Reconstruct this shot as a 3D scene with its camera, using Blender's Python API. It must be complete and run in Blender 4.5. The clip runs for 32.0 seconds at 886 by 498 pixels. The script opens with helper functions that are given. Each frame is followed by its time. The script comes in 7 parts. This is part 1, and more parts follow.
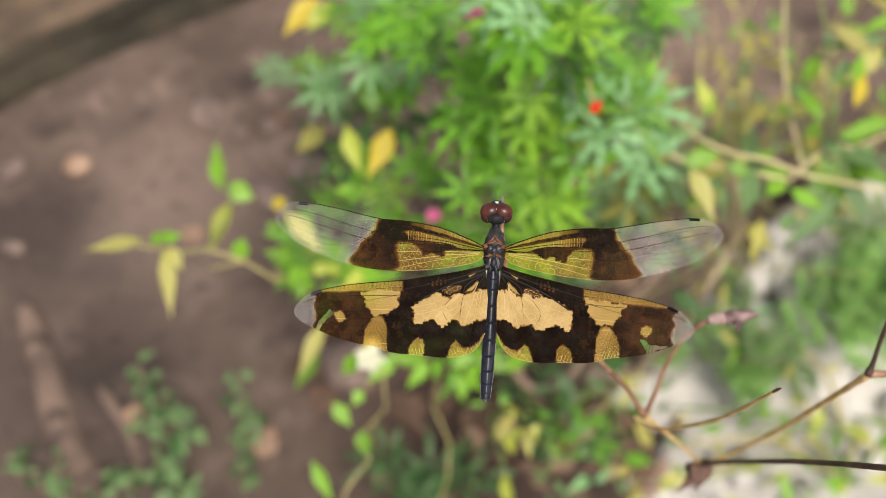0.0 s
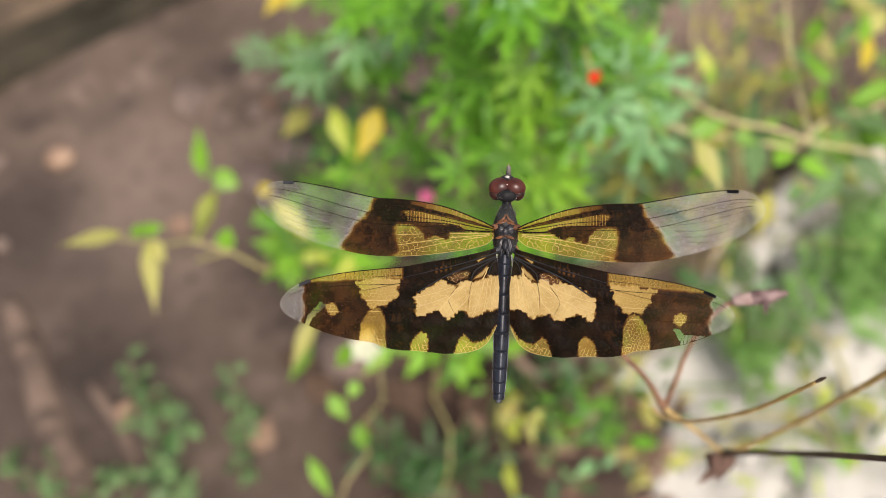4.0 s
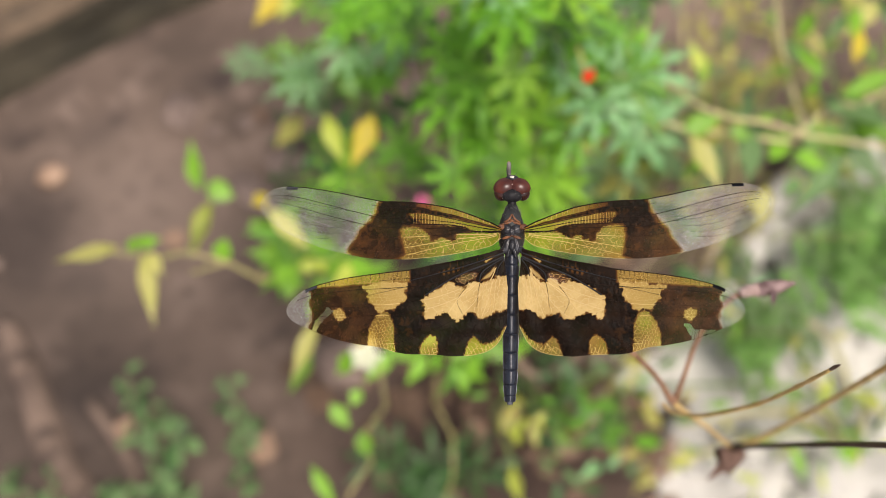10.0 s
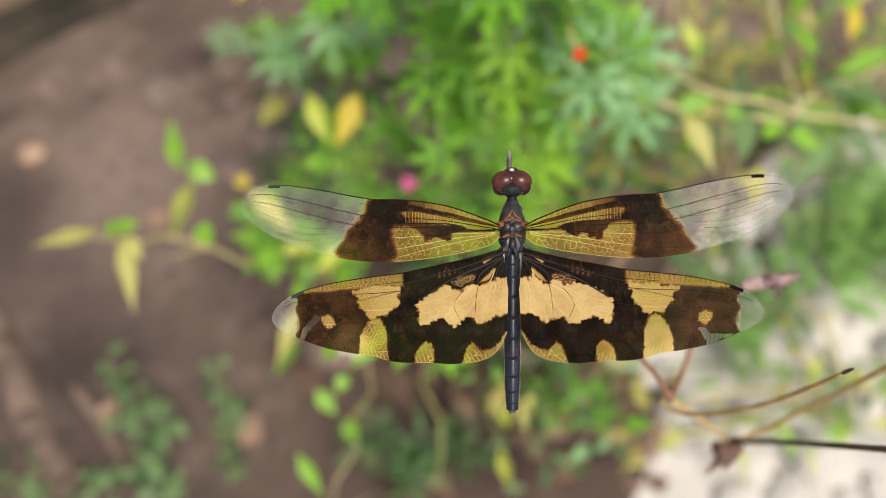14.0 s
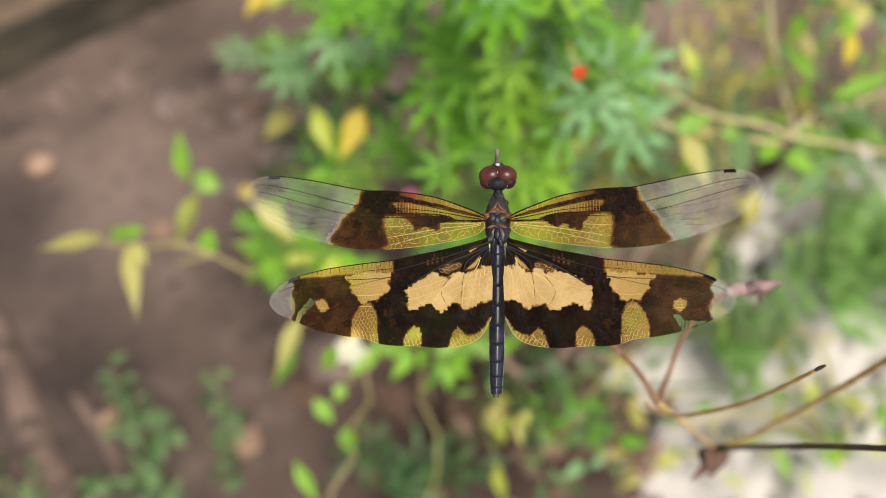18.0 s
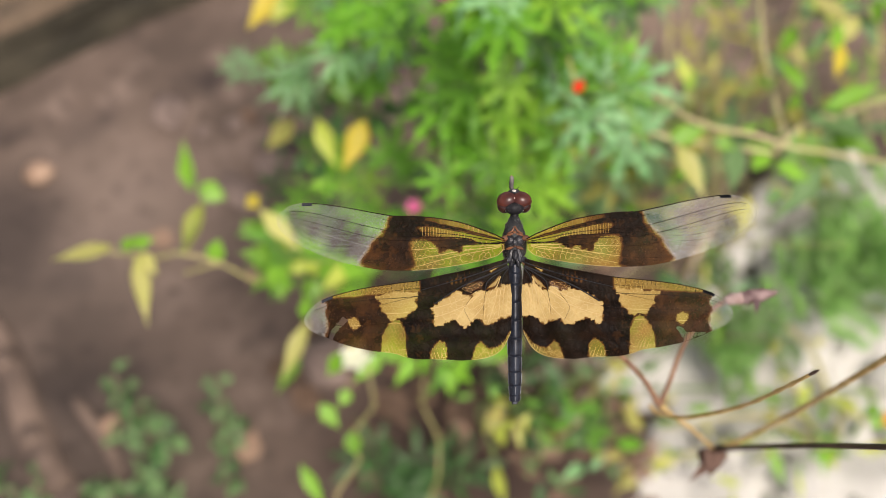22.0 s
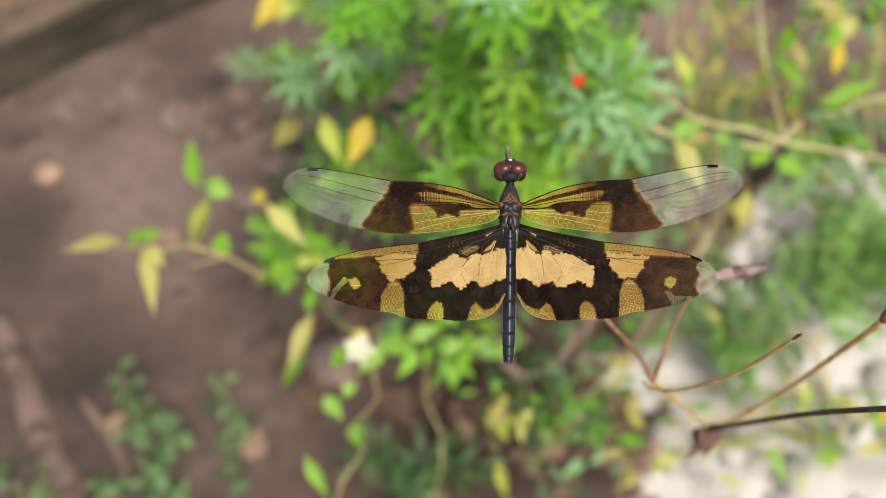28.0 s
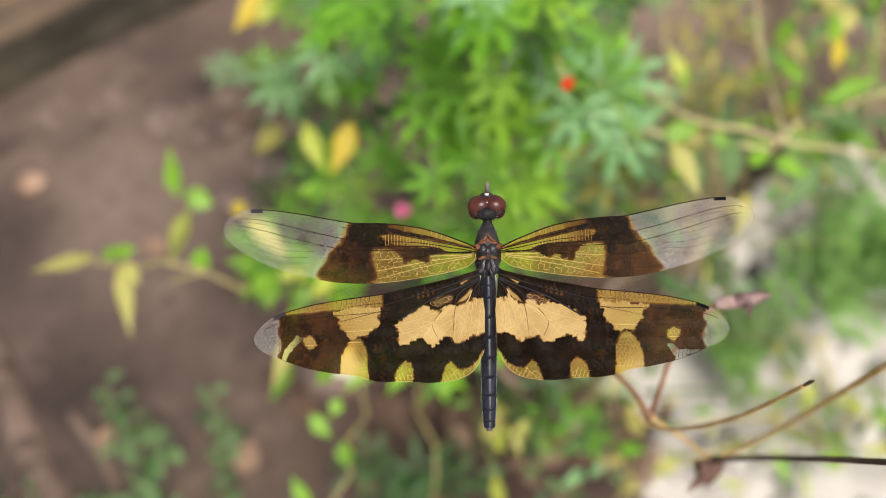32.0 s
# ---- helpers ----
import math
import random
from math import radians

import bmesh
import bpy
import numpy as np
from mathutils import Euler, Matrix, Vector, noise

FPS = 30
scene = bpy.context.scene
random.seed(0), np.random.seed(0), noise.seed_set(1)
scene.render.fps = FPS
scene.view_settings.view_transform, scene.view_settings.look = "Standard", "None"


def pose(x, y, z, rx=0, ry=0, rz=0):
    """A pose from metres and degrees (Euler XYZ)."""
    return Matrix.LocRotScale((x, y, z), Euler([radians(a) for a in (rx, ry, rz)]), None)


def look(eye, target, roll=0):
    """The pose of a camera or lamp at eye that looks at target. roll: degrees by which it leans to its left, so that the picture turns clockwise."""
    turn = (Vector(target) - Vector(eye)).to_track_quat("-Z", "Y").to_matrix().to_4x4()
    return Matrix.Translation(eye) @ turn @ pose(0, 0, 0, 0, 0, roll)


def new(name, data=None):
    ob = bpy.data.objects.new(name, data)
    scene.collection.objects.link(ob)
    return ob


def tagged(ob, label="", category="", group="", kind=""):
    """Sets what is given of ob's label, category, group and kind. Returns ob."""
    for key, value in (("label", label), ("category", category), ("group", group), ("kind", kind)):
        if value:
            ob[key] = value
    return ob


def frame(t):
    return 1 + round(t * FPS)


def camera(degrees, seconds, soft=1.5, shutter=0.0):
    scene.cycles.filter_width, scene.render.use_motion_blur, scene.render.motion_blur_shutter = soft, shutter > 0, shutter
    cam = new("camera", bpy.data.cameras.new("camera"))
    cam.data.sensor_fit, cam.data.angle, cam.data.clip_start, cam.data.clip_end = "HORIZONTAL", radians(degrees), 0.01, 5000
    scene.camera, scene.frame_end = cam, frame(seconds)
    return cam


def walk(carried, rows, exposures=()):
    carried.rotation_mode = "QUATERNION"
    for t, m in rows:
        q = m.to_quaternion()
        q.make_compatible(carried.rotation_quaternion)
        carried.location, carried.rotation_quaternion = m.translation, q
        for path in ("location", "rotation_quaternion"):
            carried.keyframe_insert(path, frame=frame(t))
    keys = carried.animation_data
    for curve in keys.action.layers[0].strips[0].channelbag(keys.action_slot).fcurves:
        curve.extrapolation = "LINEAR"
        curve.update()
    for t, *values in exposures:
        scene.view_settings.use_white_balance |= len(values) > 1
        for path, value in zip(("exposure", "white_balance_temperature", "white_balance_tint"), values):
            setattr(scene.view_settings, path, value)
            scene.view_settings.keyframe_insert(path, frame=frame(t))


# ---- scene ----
cam = camera(49.1, 32.0, 0.85)
cam.data.dof.use_dof = True
cam.data.dof.focus_distance = 0.1345
cam.data.dof.aperture_fstop = 14.5
PATH = [
    (0.0, 0.0000, 0.0000, 0.7699, 32.00, -0.01, -0.00),
    (0.5, 0.0025, -0.0005, 0.7691, 31.74, 0.02, -0.03),
    (1.0, 0.0011, -0.0031, 0.7701, 31.68, 0.04, -0.23),
    (1.5, 0.0010, -0.0031, 0.7678, 31.51, 0.08, -0.45),
    (2.0, -0.0002, 0.0008, 0.7626, 31.47, 0.20, -0.66),
    (2.5, 0.0009, 0.0056, 0.7570, 31.41, 0.29, -0.91),
    (4.5, -0.0009, 0.0104, 0.7526, 30.91, 0.73, -2.02),
    (5.0, -0.0010, 0.0068, 0.7511, 30.91, 0.77, -2.19),
    (5.5, 0.0032, 0.0062, 0.7512, 30.98, 0.90, -2.24),
    (6.0, 0.0021, 0.0059, 0.7517, 30.98, 0.95, -2.28),
    (6.5, -0.0009, 0.0055, 0.7526, 31.11, 0.98, -2.26),
    (7.0, -0.0015, 0.0045, 0.7567, 31.18, 0.89, -2.17),
    (7.5, -0.0024, 0.0044, 0.7539, 31.32, 0.78, -2.14),
    (8.0, 0.0022, 0.0088, 0.7515, 31.43, 0.83, -2.02),
    (8.5, -0.0041, 0.0088, 0.7510, 31.47, 0.78, -2.28),
    (9.0, -0.0046, 0.0059, 0.7519, 31.42, 0.89, -2.70),
    (9.5, -0.0015, 0.0060, 0.7552, 31.45, 1.04, -3.14),
    (10.0, -0.0024, 0.0100, 0.7515, 31.40, 1.21, -3.41),
    (10.5, -0.0033, 0.0151, 0.7488, 31.17, 1.29, -3.62),
    (11.0, 0.0002, 0.0139, 0.7460, 30.87, 1.50, -4.17),
    (11.5, -0.0013, 0.0182, 0.7452, 30.59, 1.50, -4.39),
    (12.0, -0.0019, 0.0169, 0.7439, 30.40, 1.42, -4.43),
    (12.5, -0.0030, 0.0182, 0.7420, 30.17, 1.13, -4.34),
    (13.0, -0.0043, 0.0181, 0.7425, 30.04, 0.95, -4.28),
    (13.5, -0.0039, 0.0173, 0.7417, 29.93, 0.75, -4.12),
    (14.0, -0.0021, 0.0178, 0.7447, 29.94, 0.67, -3.99),
    (14.5, -0.0027, 0.0152, 0.7451, 30.00, 0.50, -3.99),
    (16.5, -0.0022, 0.0003, 0.7546, 30.84, 0.02, -3.22),
    (17.0, -0.0030, 0.0047, 0.7538, 31.01, -0.09, -3.07),
    (17.5, -0.0005, 0.0095, 0.7506, 31.23, -0.01, -2.82),
    (18.0, -0.0011, 0.0107, 0.7486, 31.26, 0.18, -2.83),
    (18.5, -0.0010, 0.0088, 0.7507, 31.24, 0.30, -2.73),
    (19.0, -0.0027, 0.0078, 0.7521, 31.21, 0.28, -2.90),
    (19.5, 0.0021, 0.0061, 0.7545, 31.32, 0.36, -2.99),
    (20.0, 0.0030, 0.0118, 0.7531, 31.20, 0.39, -3.10),
    (20.5, -0.0007, 0.0088, 0.7532, 31.11, 0.39, -3.23),
    (21.0, -0.0048, 0.0073, 0.7571, 31.13, 0.21, -3.34),
    (21.5, -0.0065, 0.0067, 0.7599, 31.24, 0.18, -3.39),
    (22.0, -0.0060, 0.0067, 0.7592, 31.49, -0.07, -3.34),
    (22.5, -0.0068, 0.0056, 0.7581, 31.63, -0.20, -3.20),
    (23.0, -0.0057, 0.0046, 0.7606, 31.72, -0.27, -3.24),
    (23.5, -0.0079, 0.0043, 0.7598, 31.85, -0.45, -3.25),
    (24.0, -0.0094, 0.0038, 0.7609, 31.89, -0.62, -3.31),
    (24.5, -0.0091, 0.0013, 0.7640, 31.95, -0.62, -3.50),
    (25.0, -0.0089, 0.0006, 0.7613, 31.98, -0.62, -3.52),
    (25.5, -0.0072, -0.0012, 0.7648, 32.07, -0.50, -3.53),
    (27.5, -0.0046, 0.0014, 0.7590, 31.92, 0.10, -3.27),
    (28.0, -0.0052, -0.0024, 0.7612, 31.98, 0.12, -3.03),
    (28.5, -0.0052, -0.0062, 0.7650, 32.06, 0.06, -3.07),
    (29.0, -0.0033, -0.0102, 0.7661, 32.33, -0.01, -3.14),
    (29.5, -0.0003, -0.0114, 0.7650, 32.48, 0.14, -3.27),
    (30.0, 0.0007, -0.0071, 0.7612, 32.65, 0.27, -3.26),
    (30.5, 0.0001, 0.0028, 0.7563, 32.62, 0.32, -3.32),
    (31.0, 0.0042, 0.0052, 0.7559, 32.51, 0.56, -3.64),
    (31.5, 0.0030, 0.0082, 0.7520, 32.15, 0.67, -3.96),
    (32.0, 0.0006, 0.0127, 0.7497, 31.67, 0.66, -4.02),
]
walk(cam, [(t, pose(x, y, z, rx, ry, rz)) for t, x, y, z, rx, ry, rz in PATH], [(0.0, 0.53, 7000, 18), (32.0, 0.53, 7000, 18)])

# ---- light: bright overcast day, soft sun high behind the viewer ----
world = bpy.data.worlds.new("sky")
scene.world = world
world.use_nodes = True
wn = world.node_tree.nodes
sky = wn.new("ShaderNodeTexSky")
sky.sky_type, sky.sun_disc = "NISHITA", False
sky.sun_elevation, sky.sun_rotation = radians(58), radians(150)
wn["Background"].inputs["Strength"].default_value = 0.095
grey = wn.new("ShaderNodeHueSaturation")  # cloud veils the blue
grey.inputs["Saturation"].default_value = 0.4
world.node_tree.links.new(sky.outputs["Color"], grey.inputs["Color"])
world.node_tree.links.new(grey.outputs["Color"], wn["Background"].inputs["Color"])
sun = new("sun", bpy.data.lights.new("sun", "SUN"))
sun.data.energy, sun.data.angle, sun.data.color = 3.0, radians(22), (1.0, 0.95, 0.88)
sun.matrix_world = look((0.5 * 3, -0.87 * 3, 5.6), (0, 0, 0))


# ---- materials ----
def nodes_of(name):
    m = bpy.data.materials.new(name)
    m.use_nodes = True
    return m, m.node_tree.nodes, m.node_tree.links, m.node_tree.nodes["Principled BSDF"]


def noise_mix(n, l, coords, scale, detail, low, high, dark, light):
    """Noise in [low, high] mixes two colours; gives the colour socket and the noise socket."""
    tex = n.new("ShaderNodeTexNoise")
    tex.inputs["Scale"].default_value, tex.inputs["Detail"].default_value = scale, detail
    l.new(coords, tex.inputs["Vector"])
    ramp = n.new("ShaderNodeMapRange")
    ramp.inputs["From Min"].default_value, ramp.inputs["From Max"].default_value = low, high
    l.new(tex.outputs["Fac"], ramp.inputs["Value"])
    mix = n.new("ShaderNodeMix")
    mix.data_type = "RGBA"
    l.new(ramp.outputs["Result"], mix.inputs["Factor"])
    a, b = [s for s in mix.inputs if s.type == "RGBA"][:2]
    for socket, colour in ((a, dark), (b, light)):
        if isinstance(colour, tuple):
            socket.default_value = (*colour, 1)
        else:
            l.new(colour, socket)
    return [s for s in mix.outputs if s.type == "RGBA"][0], tex.outputs["Fac"]


def bump_on(n, l, shader, height, strength, distance):
    bump = n.new("ShaderNodeBump")
    bump.inputs["Strength"].default_value, bump.inputs["Distance"].default_value = strength, distance
    l.new(height, bump.inputs["Height"])
    l.new(bump.outputs["Normal"], shader.inputs["Normal"])


def surface(name, dark, light, rough, coarse, fine, bump=0.3, distance=0.002, third=None, metal=0.0, spread=(0.35, 0.65), shine=0.5):
    """A two-scale material: coarse patches of two colours, a fine grain over them, and relief."""
    m, n, l, p = nodes_of(name)
    co = n.new("ShaderNodeTexCoord").outputs["Object"]
    colour, _ = noise_mix(n, l, co, coarse, 3, *spread, dark, light)
    grain = third or tuple(0.6 * c for c in dark)
    colour2, fac = noise_mix(n, l, co, fine, 4, 0.42, 0.2, colour, grain)
    l.new(colour2, p.inputs["Base Color"])
    p.inputs["Roughness"].default_value, p.inputs["Metallic"].default_value = rough, metal
    p.inputs["Specular IOR Level"].default_value = shine
    bump_on(n, l, p, fac, bump, distance)
    return m


def foliage(name, dark, light, rough=0.5, glow=0.35, vary=0.25, spots=None):
    """Leaf: colour varied leaf by leaf and in patches, some light let through."""
    m, n, l, p = nodes_of(name)
    co = n.new("ShaderNodeTexCoord").outputs["Object"]
    colour, fac = noise_mix(n, l, co, 2.2, 3, 0.3, 0.7, dark, light)
    if spots:
        colour, _ = noise_mix(n, l, co, 6, 2, 0.62, 0.72, colour, spots)
    info = n.new("ShaderNodeObjectInfo")
    hsv = n.new("ShaderNodeHueSaturation")
    span = n.new("ShaderNodeMapRange")
    span.inputs["To Min"].default_value, span.inputs["To Max"].default_value = 1 - vary, 1 + vary
    l.new(info.outputs["Random"], span.inputs["Value"])
    l.new(span.outputs["Result"], hsv.inputs["Value"])
    l.new(colour, hsv.inputs["Color"])
    l.new(hsv.outputs["Color"], p.inputs["Base Color"])
    p.inputs["Roughness"].default_value = rough
    bump_on(n, l, p, fac, 0.2, 0.001)
    back = n.new("ShaderNodeBsdfTranslucent")
    l.new(hsv.outputs["Color"], back.inputs["Color"])
    mix = n.new("ShaderNodeMixShader")
    mix.inputs["Fac"].default_value = glow
    l.new(p.outputs["BSDF"], mix.inputs[1])
    l.new(back.outputs["BSDF"], mix.inputs[2])
    l.new(mix.outputs["Shader"], n["Material Output"].inputs["Surface"])
    return m


def soil_material():
    """Damp soil: broad damp and dry patches, toned spots, paler crusts, crumbs and relief."""
    m, n, l, p = nodes_of("damp_soil")
    co = n.new("ShaderNodeTexCoord").outputs["Object"]
    broad, _ = noise_mix(n, l, co, 6.5, 3, 0.36, 0.66, (0.074, 0.053, 0.040), (0.153, 0.110, 0.085))
    crust, _ = noise_mix(n, l, co, 19, 3, 0.52, 0.70, broad, (0.185, 0.136, 0.108))
    dents, _ = noise_mix(n, l, co, 12, 2, 0.44, 0.30, crust, (0.040, 0.028, 0.023))
    # pale dry crust on the open soil, a paler patch behind the shrubs; damp and shade painted dark beside the sunken
    # branch and under the low bush
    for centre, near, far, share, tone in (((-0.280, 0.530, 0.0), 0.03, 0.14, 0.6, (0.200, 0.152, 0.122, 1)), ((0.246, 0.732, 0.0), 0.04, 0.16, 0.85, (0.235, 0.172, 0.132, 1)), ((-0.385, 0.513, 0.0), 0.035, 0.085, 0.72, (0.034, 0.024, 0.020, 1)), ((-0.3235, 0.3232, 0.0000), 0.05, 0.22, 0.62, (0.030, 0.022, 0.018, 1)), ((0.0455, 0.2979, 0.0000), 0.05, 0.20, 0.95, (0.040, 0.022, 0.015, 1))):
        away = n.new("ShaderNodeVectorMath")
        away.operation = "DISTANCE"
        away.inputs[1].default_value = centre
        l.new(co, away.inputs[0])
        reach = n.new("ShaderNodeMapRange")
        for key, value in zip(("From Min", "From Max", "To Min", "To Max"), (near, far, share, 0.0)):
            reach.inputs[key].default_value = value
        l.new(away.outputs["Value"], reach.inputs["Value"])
        toned = n.new("ShaderNodeMix")
        toned.data_type = "RGBA"
        l.new(reach.outputs["Result"], toned.inputs["Factor"])
        first, second = [s for s in toned.inputs if s.type == "RGBA"][:2]
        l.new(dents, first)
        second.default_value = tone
        dents = [s for s in toned.outputs if s.type == "RGBA"][0]
    crumbs, fac = noise_mix(n, l, co, 75, 4, 0.42, 0.22, dents, (0.035, 0.025, 0.02))
    l.new(crumbs, p.inputs["Base Color"])
    p.inputs["Roughness"].default_value = 0.88
    bump_on(n, l, p, fac, 0.6, 0.006)
    return m


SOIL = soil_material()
KERB = surface("mud_brick", (0.080, 0.058, 0.038), (0.175, 0.125, 0.082), 0.9, 12, 55, 0.6, 0.006, (0.05, 0.045, 0.03))
# moss and the kerb's shadow side painted as one dark colour
MOSS_SHADE = surface("mossy_shaded_mud", (0.022, 0.019, 0.011), (0.060, 0.050, 0.031), 0.95, 14, 60, 0.6, 0.006, (0.03, 0.03, 0.015))
LOG = surface("weathered_wood", (0.068, 0.048, 0.038), (0.19, 0.136, 0.104), 0.85, 26, 90, 0.6, 0.003)
PALE = surface("pale_limestone", (0.47, 0.465, 0.43), (0.64, 0.632, 0.588), 0.85, 25, 140, 0.4, 0.003, (0.36, 0.345, 0.31))
PEBBLE = surface("tan_pebble", (0.27, 0.17, 0.11), (0.43, 0.30, 0.21), 0.7, 60, 250, 0.3, 0.001)
GREYSTONE = surface("grey_stone", (0.12, 0.088, 0.073), (0.24, 0.18, 0.15), 0.85, 30, 150, 0.4, 0.002)
CUT = foliage("cut_leaf_green", (0.07, 0.27, 0.012), (0.22, 0.52, 0.04), 0.5, 0.42, 0.4)
CUTPALE = foliage("cut_leaf_bluish", (0.15, 0.39, 0.14), (0.29, 0.53, 0.25), 0.55, 0.35)
GREEN = foliage("vine_leaf_green", (0.13, 0.36, 0.02), (0.27, 0.55, 0.05), 0.45, 0.4)
CUTLIME = foliage("cut_leaf_light", (0.18, 0.44, 0.02), (0.31, 0.58, 0.05), 0.5, 0.4)
BUSHGREEN = foliage("bush_leaf_green", (0.06, 0.20, 0.02), (0.18, 0.42, 0.05), 0.45, 0.4)
# deep green leaves; among lower foliage their dark colour also stands in for shade
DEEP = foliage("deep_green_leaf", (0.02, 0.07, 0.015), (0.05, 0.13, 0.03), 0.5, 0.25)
LIME = foliage("lime_leaf", (0.38, 0.50, 0.05), (0.56, 0.62, 0.12), 0.5, 0.4)
YELLOW = foliage("yellow_leaf", (0.64, 0.50, 0.025), (0.76, 0.63, 0.09), 0.5, 0.35, 0.12)
STRAW = foliage("faded_yellow_leaf", (0.46, 0.50, 0.09), (0.66, 0.62, 0.25), 0.55, 0.35, 0.15)
OLIVE = foliage("olive_leaf", (0.30, 0.32, 0.06), (0.50, 0.46, 0.12), 0.55, 0.35)
DRY = foliage("dry_leaf", (0.085, 0.052, 0.034), (0.19, 0.12, 0.078), 0.8, 0.15)
TANLEAF = foliage("tan_fallen_leaf", (0.26, 0.16, 0.105), (0.38, 0.26, 0.18), 0.75, 0.15, 0.1)
WEED = foliage("weed_leaf", (0.10, 0.22, 0.07), (0.21, 0.35, 0.14), 0.55, 0.35)
FEATHER = foliage("feathery_leaf", (0.08, 0.25, 0.035), (0.31, 0.54, 0.15), 0.55, 0.4, 0.45)
STEM = surface("straw_stem", (0.30, 0.29, 0.09), (0.48, 0.43, 0.18), 0.6, 60, 300, 0.2, 0.0005, (0.30, 0.27, 0.12))
GREENSTEM = surface("green_stem", (0.10, 0.18, 0.05), (0.22, 0.30, 0.09), 0.55, 60, 300, 0.2, 0.0005)
DEADSTEM = surface("dead_stem", (0.17, 0.12, 0.085), (0.33, 0.25, 0.18), 0.8, 50, 300, 0.3, 0.0005)
TANSTEM = surface("tan_dry_stem", (0.26, 0.20, 0.12), (0.44, 0.36, 0.23), 0.8, 50, 300, 0.3, 0.0005)
PALESTEM = surface("pale_vine_stem", (0.42, 0.38, 0.17), (0.60, 0.54, 0.29), 0.6, 60, 300, 0.2, 0.0005)
TWIG = surface("reddish_twig", (0.19, 0.095, 0.055), (0.40, 0.235, 0.145), 0.6, 300, 1500, 0.4, 0.0002, (0.13, 0.075, 0.05))
TWIGGOLD = surface("golden_twig", (0.48, 0.33, 0.11), (0.70, 0.52, 0.24), 0.5, 250, 1500, 0.3, 0.0002, (0.28, 0.15, 0.06))
TWIGDARK = surface("dark_twig", (0.042, 0.027, 0.021), (0.12, 0.078, 0.058), 0.45, 300, 1500, 0.4, 0.0002)
BUD = surface("dried_bud", (0.10, 0.055, 0.055), (0.30, 0.21, 0.20), 0.75, 350, 1500, 0.5, 0.0003, (0.06, 0.035, 0.04))
RED = foliage("red_petal", (0.75, 0.035, 0.015), (0.90, 0.08, 0.03), 0.5, 0.2, 0.05)
PINK = foliage("pink_petal", (0.60, 0.09, 0.25), (0.75, 0.20, 0.38), 0.5, 0.3, 0.05)
WHITE = foliage("white_petal", (0.72, 0.76, 0.55), (0.85, 0.88, 0.72), 0.5, 0.3, 0.05)
ORANGE = foliage("orange_petal", (0.85, 0.30, 0.02), (0.95, 0.42, 0.05), 0.5, 0.2, 0.05)


# ---- mesh helpers ----
def mesh_of(name, verts, faces, material, smooth=True):
    me = bpy.data.meshes.new(name)
    me.from_pydata([tuple(v) for v in verts], [], faces)
    me.materials.append(material)
    if smooth:
        me.polygons.foreach_set("use_smooth", [True] * len(me.polygons))
    me.update()
    return me


def part(name, me, parent, m=None, label=""):
    """A mesh as one part under its thing; m in the thing's own space."""
    ob = new(name, me)
    ob.parent = parent
    if m is not None:
        ob.matrix_basis = m
    return tagged(ob, label)


def thing(name, place, label, category, group="", kind=""):
    ob = new(name)
    ob.location = place
    ob.empty_display_size = 0.01
    return tagged(ob, label, category, group, kind)


def spline(points, per=6):
    """Smooth line through the points (numpy rows)."""
    p = np.array(points, float)
    if len(p) < 3:
        return p
    ext = np.vstack([2 * p[0] - p[1], p, 2 * p[-1] - p[-2]])
    out = []
    for i in range(1, len(ext) - 2):
        a, b, c, d = ext[i - 1:i + 3]
        for k in range(per):
            u = k / per
            out.append(0.5 * (2 * b + (c - a) * u + (2 * a - 5 * b + 4 * c - d) * u * u + (3 * b - a - 3 * c + d) * u ** 3))
    out.append(p[-1])
    return np.array(out)


def tube(points, radii, sides=7, per=6, knots=(), rough=0.0):
    """Vertices and faces of a tapering closed tube; knots: (share of the length, swelling)."""
    p = spline(points, per)
    n = len(p)
    share = np.linspace(0, 1, n)
    r = np.interp(share, np.linspace(0, 1, len(radii)), radii)
    for where, swell in knots:
        r = r * (1 + swell * np.exp(-((share - where) / 0.018) ** 2))
    tangent = np.gradient(p, axis=0)
    tangent /= np.linalg.norm(tangent, axis=1)[:, None] + 1e-12
    side = np.cross(tangent[0], (0.3, 0.2, 0.93))
    verts, faces = [], []
    for i in range(n):
        side = side - tangent[i] * side.dot(tangent[i])
        side /= np.linalg.norm(side) + 1e-12
        up = np.cross(tangent[i], side)
        for k in range(sides):
            a = 2 * math.pi * k / sides
            rr = r[i] * (1 + rough * noise.noise(Vector(p[i] * 900 + k)))
            verts.append(p[i] + rr * (math.cos(a) * side + math.sin(a) * up))
    for i in range(n - 1):
        for k in range(sides):
            q = (k + 1) % sides
            faces.append((i * sides + k, i * sides + q, (i + 1) * sides + q, (i + 1) * sides + k))
    faces.append(tuple(range(sides))[::-1])
    faces.append(tuple((n - 1) * sides + k for k in range(sides)))
    return verts, faces


def stalk(name, host, points, radii, material, label="", sides=7, knots=(), rough=0.0, parent=None, per=6):
    """A stem part of a plant, given by points in the world."""
    base = np.array(host.location)
    v, f = tube(np.array(points) - base, radii, sides, per, knots, rough)
    return part(name, mesh_of(name, v, f, material), parent or host, None, label)


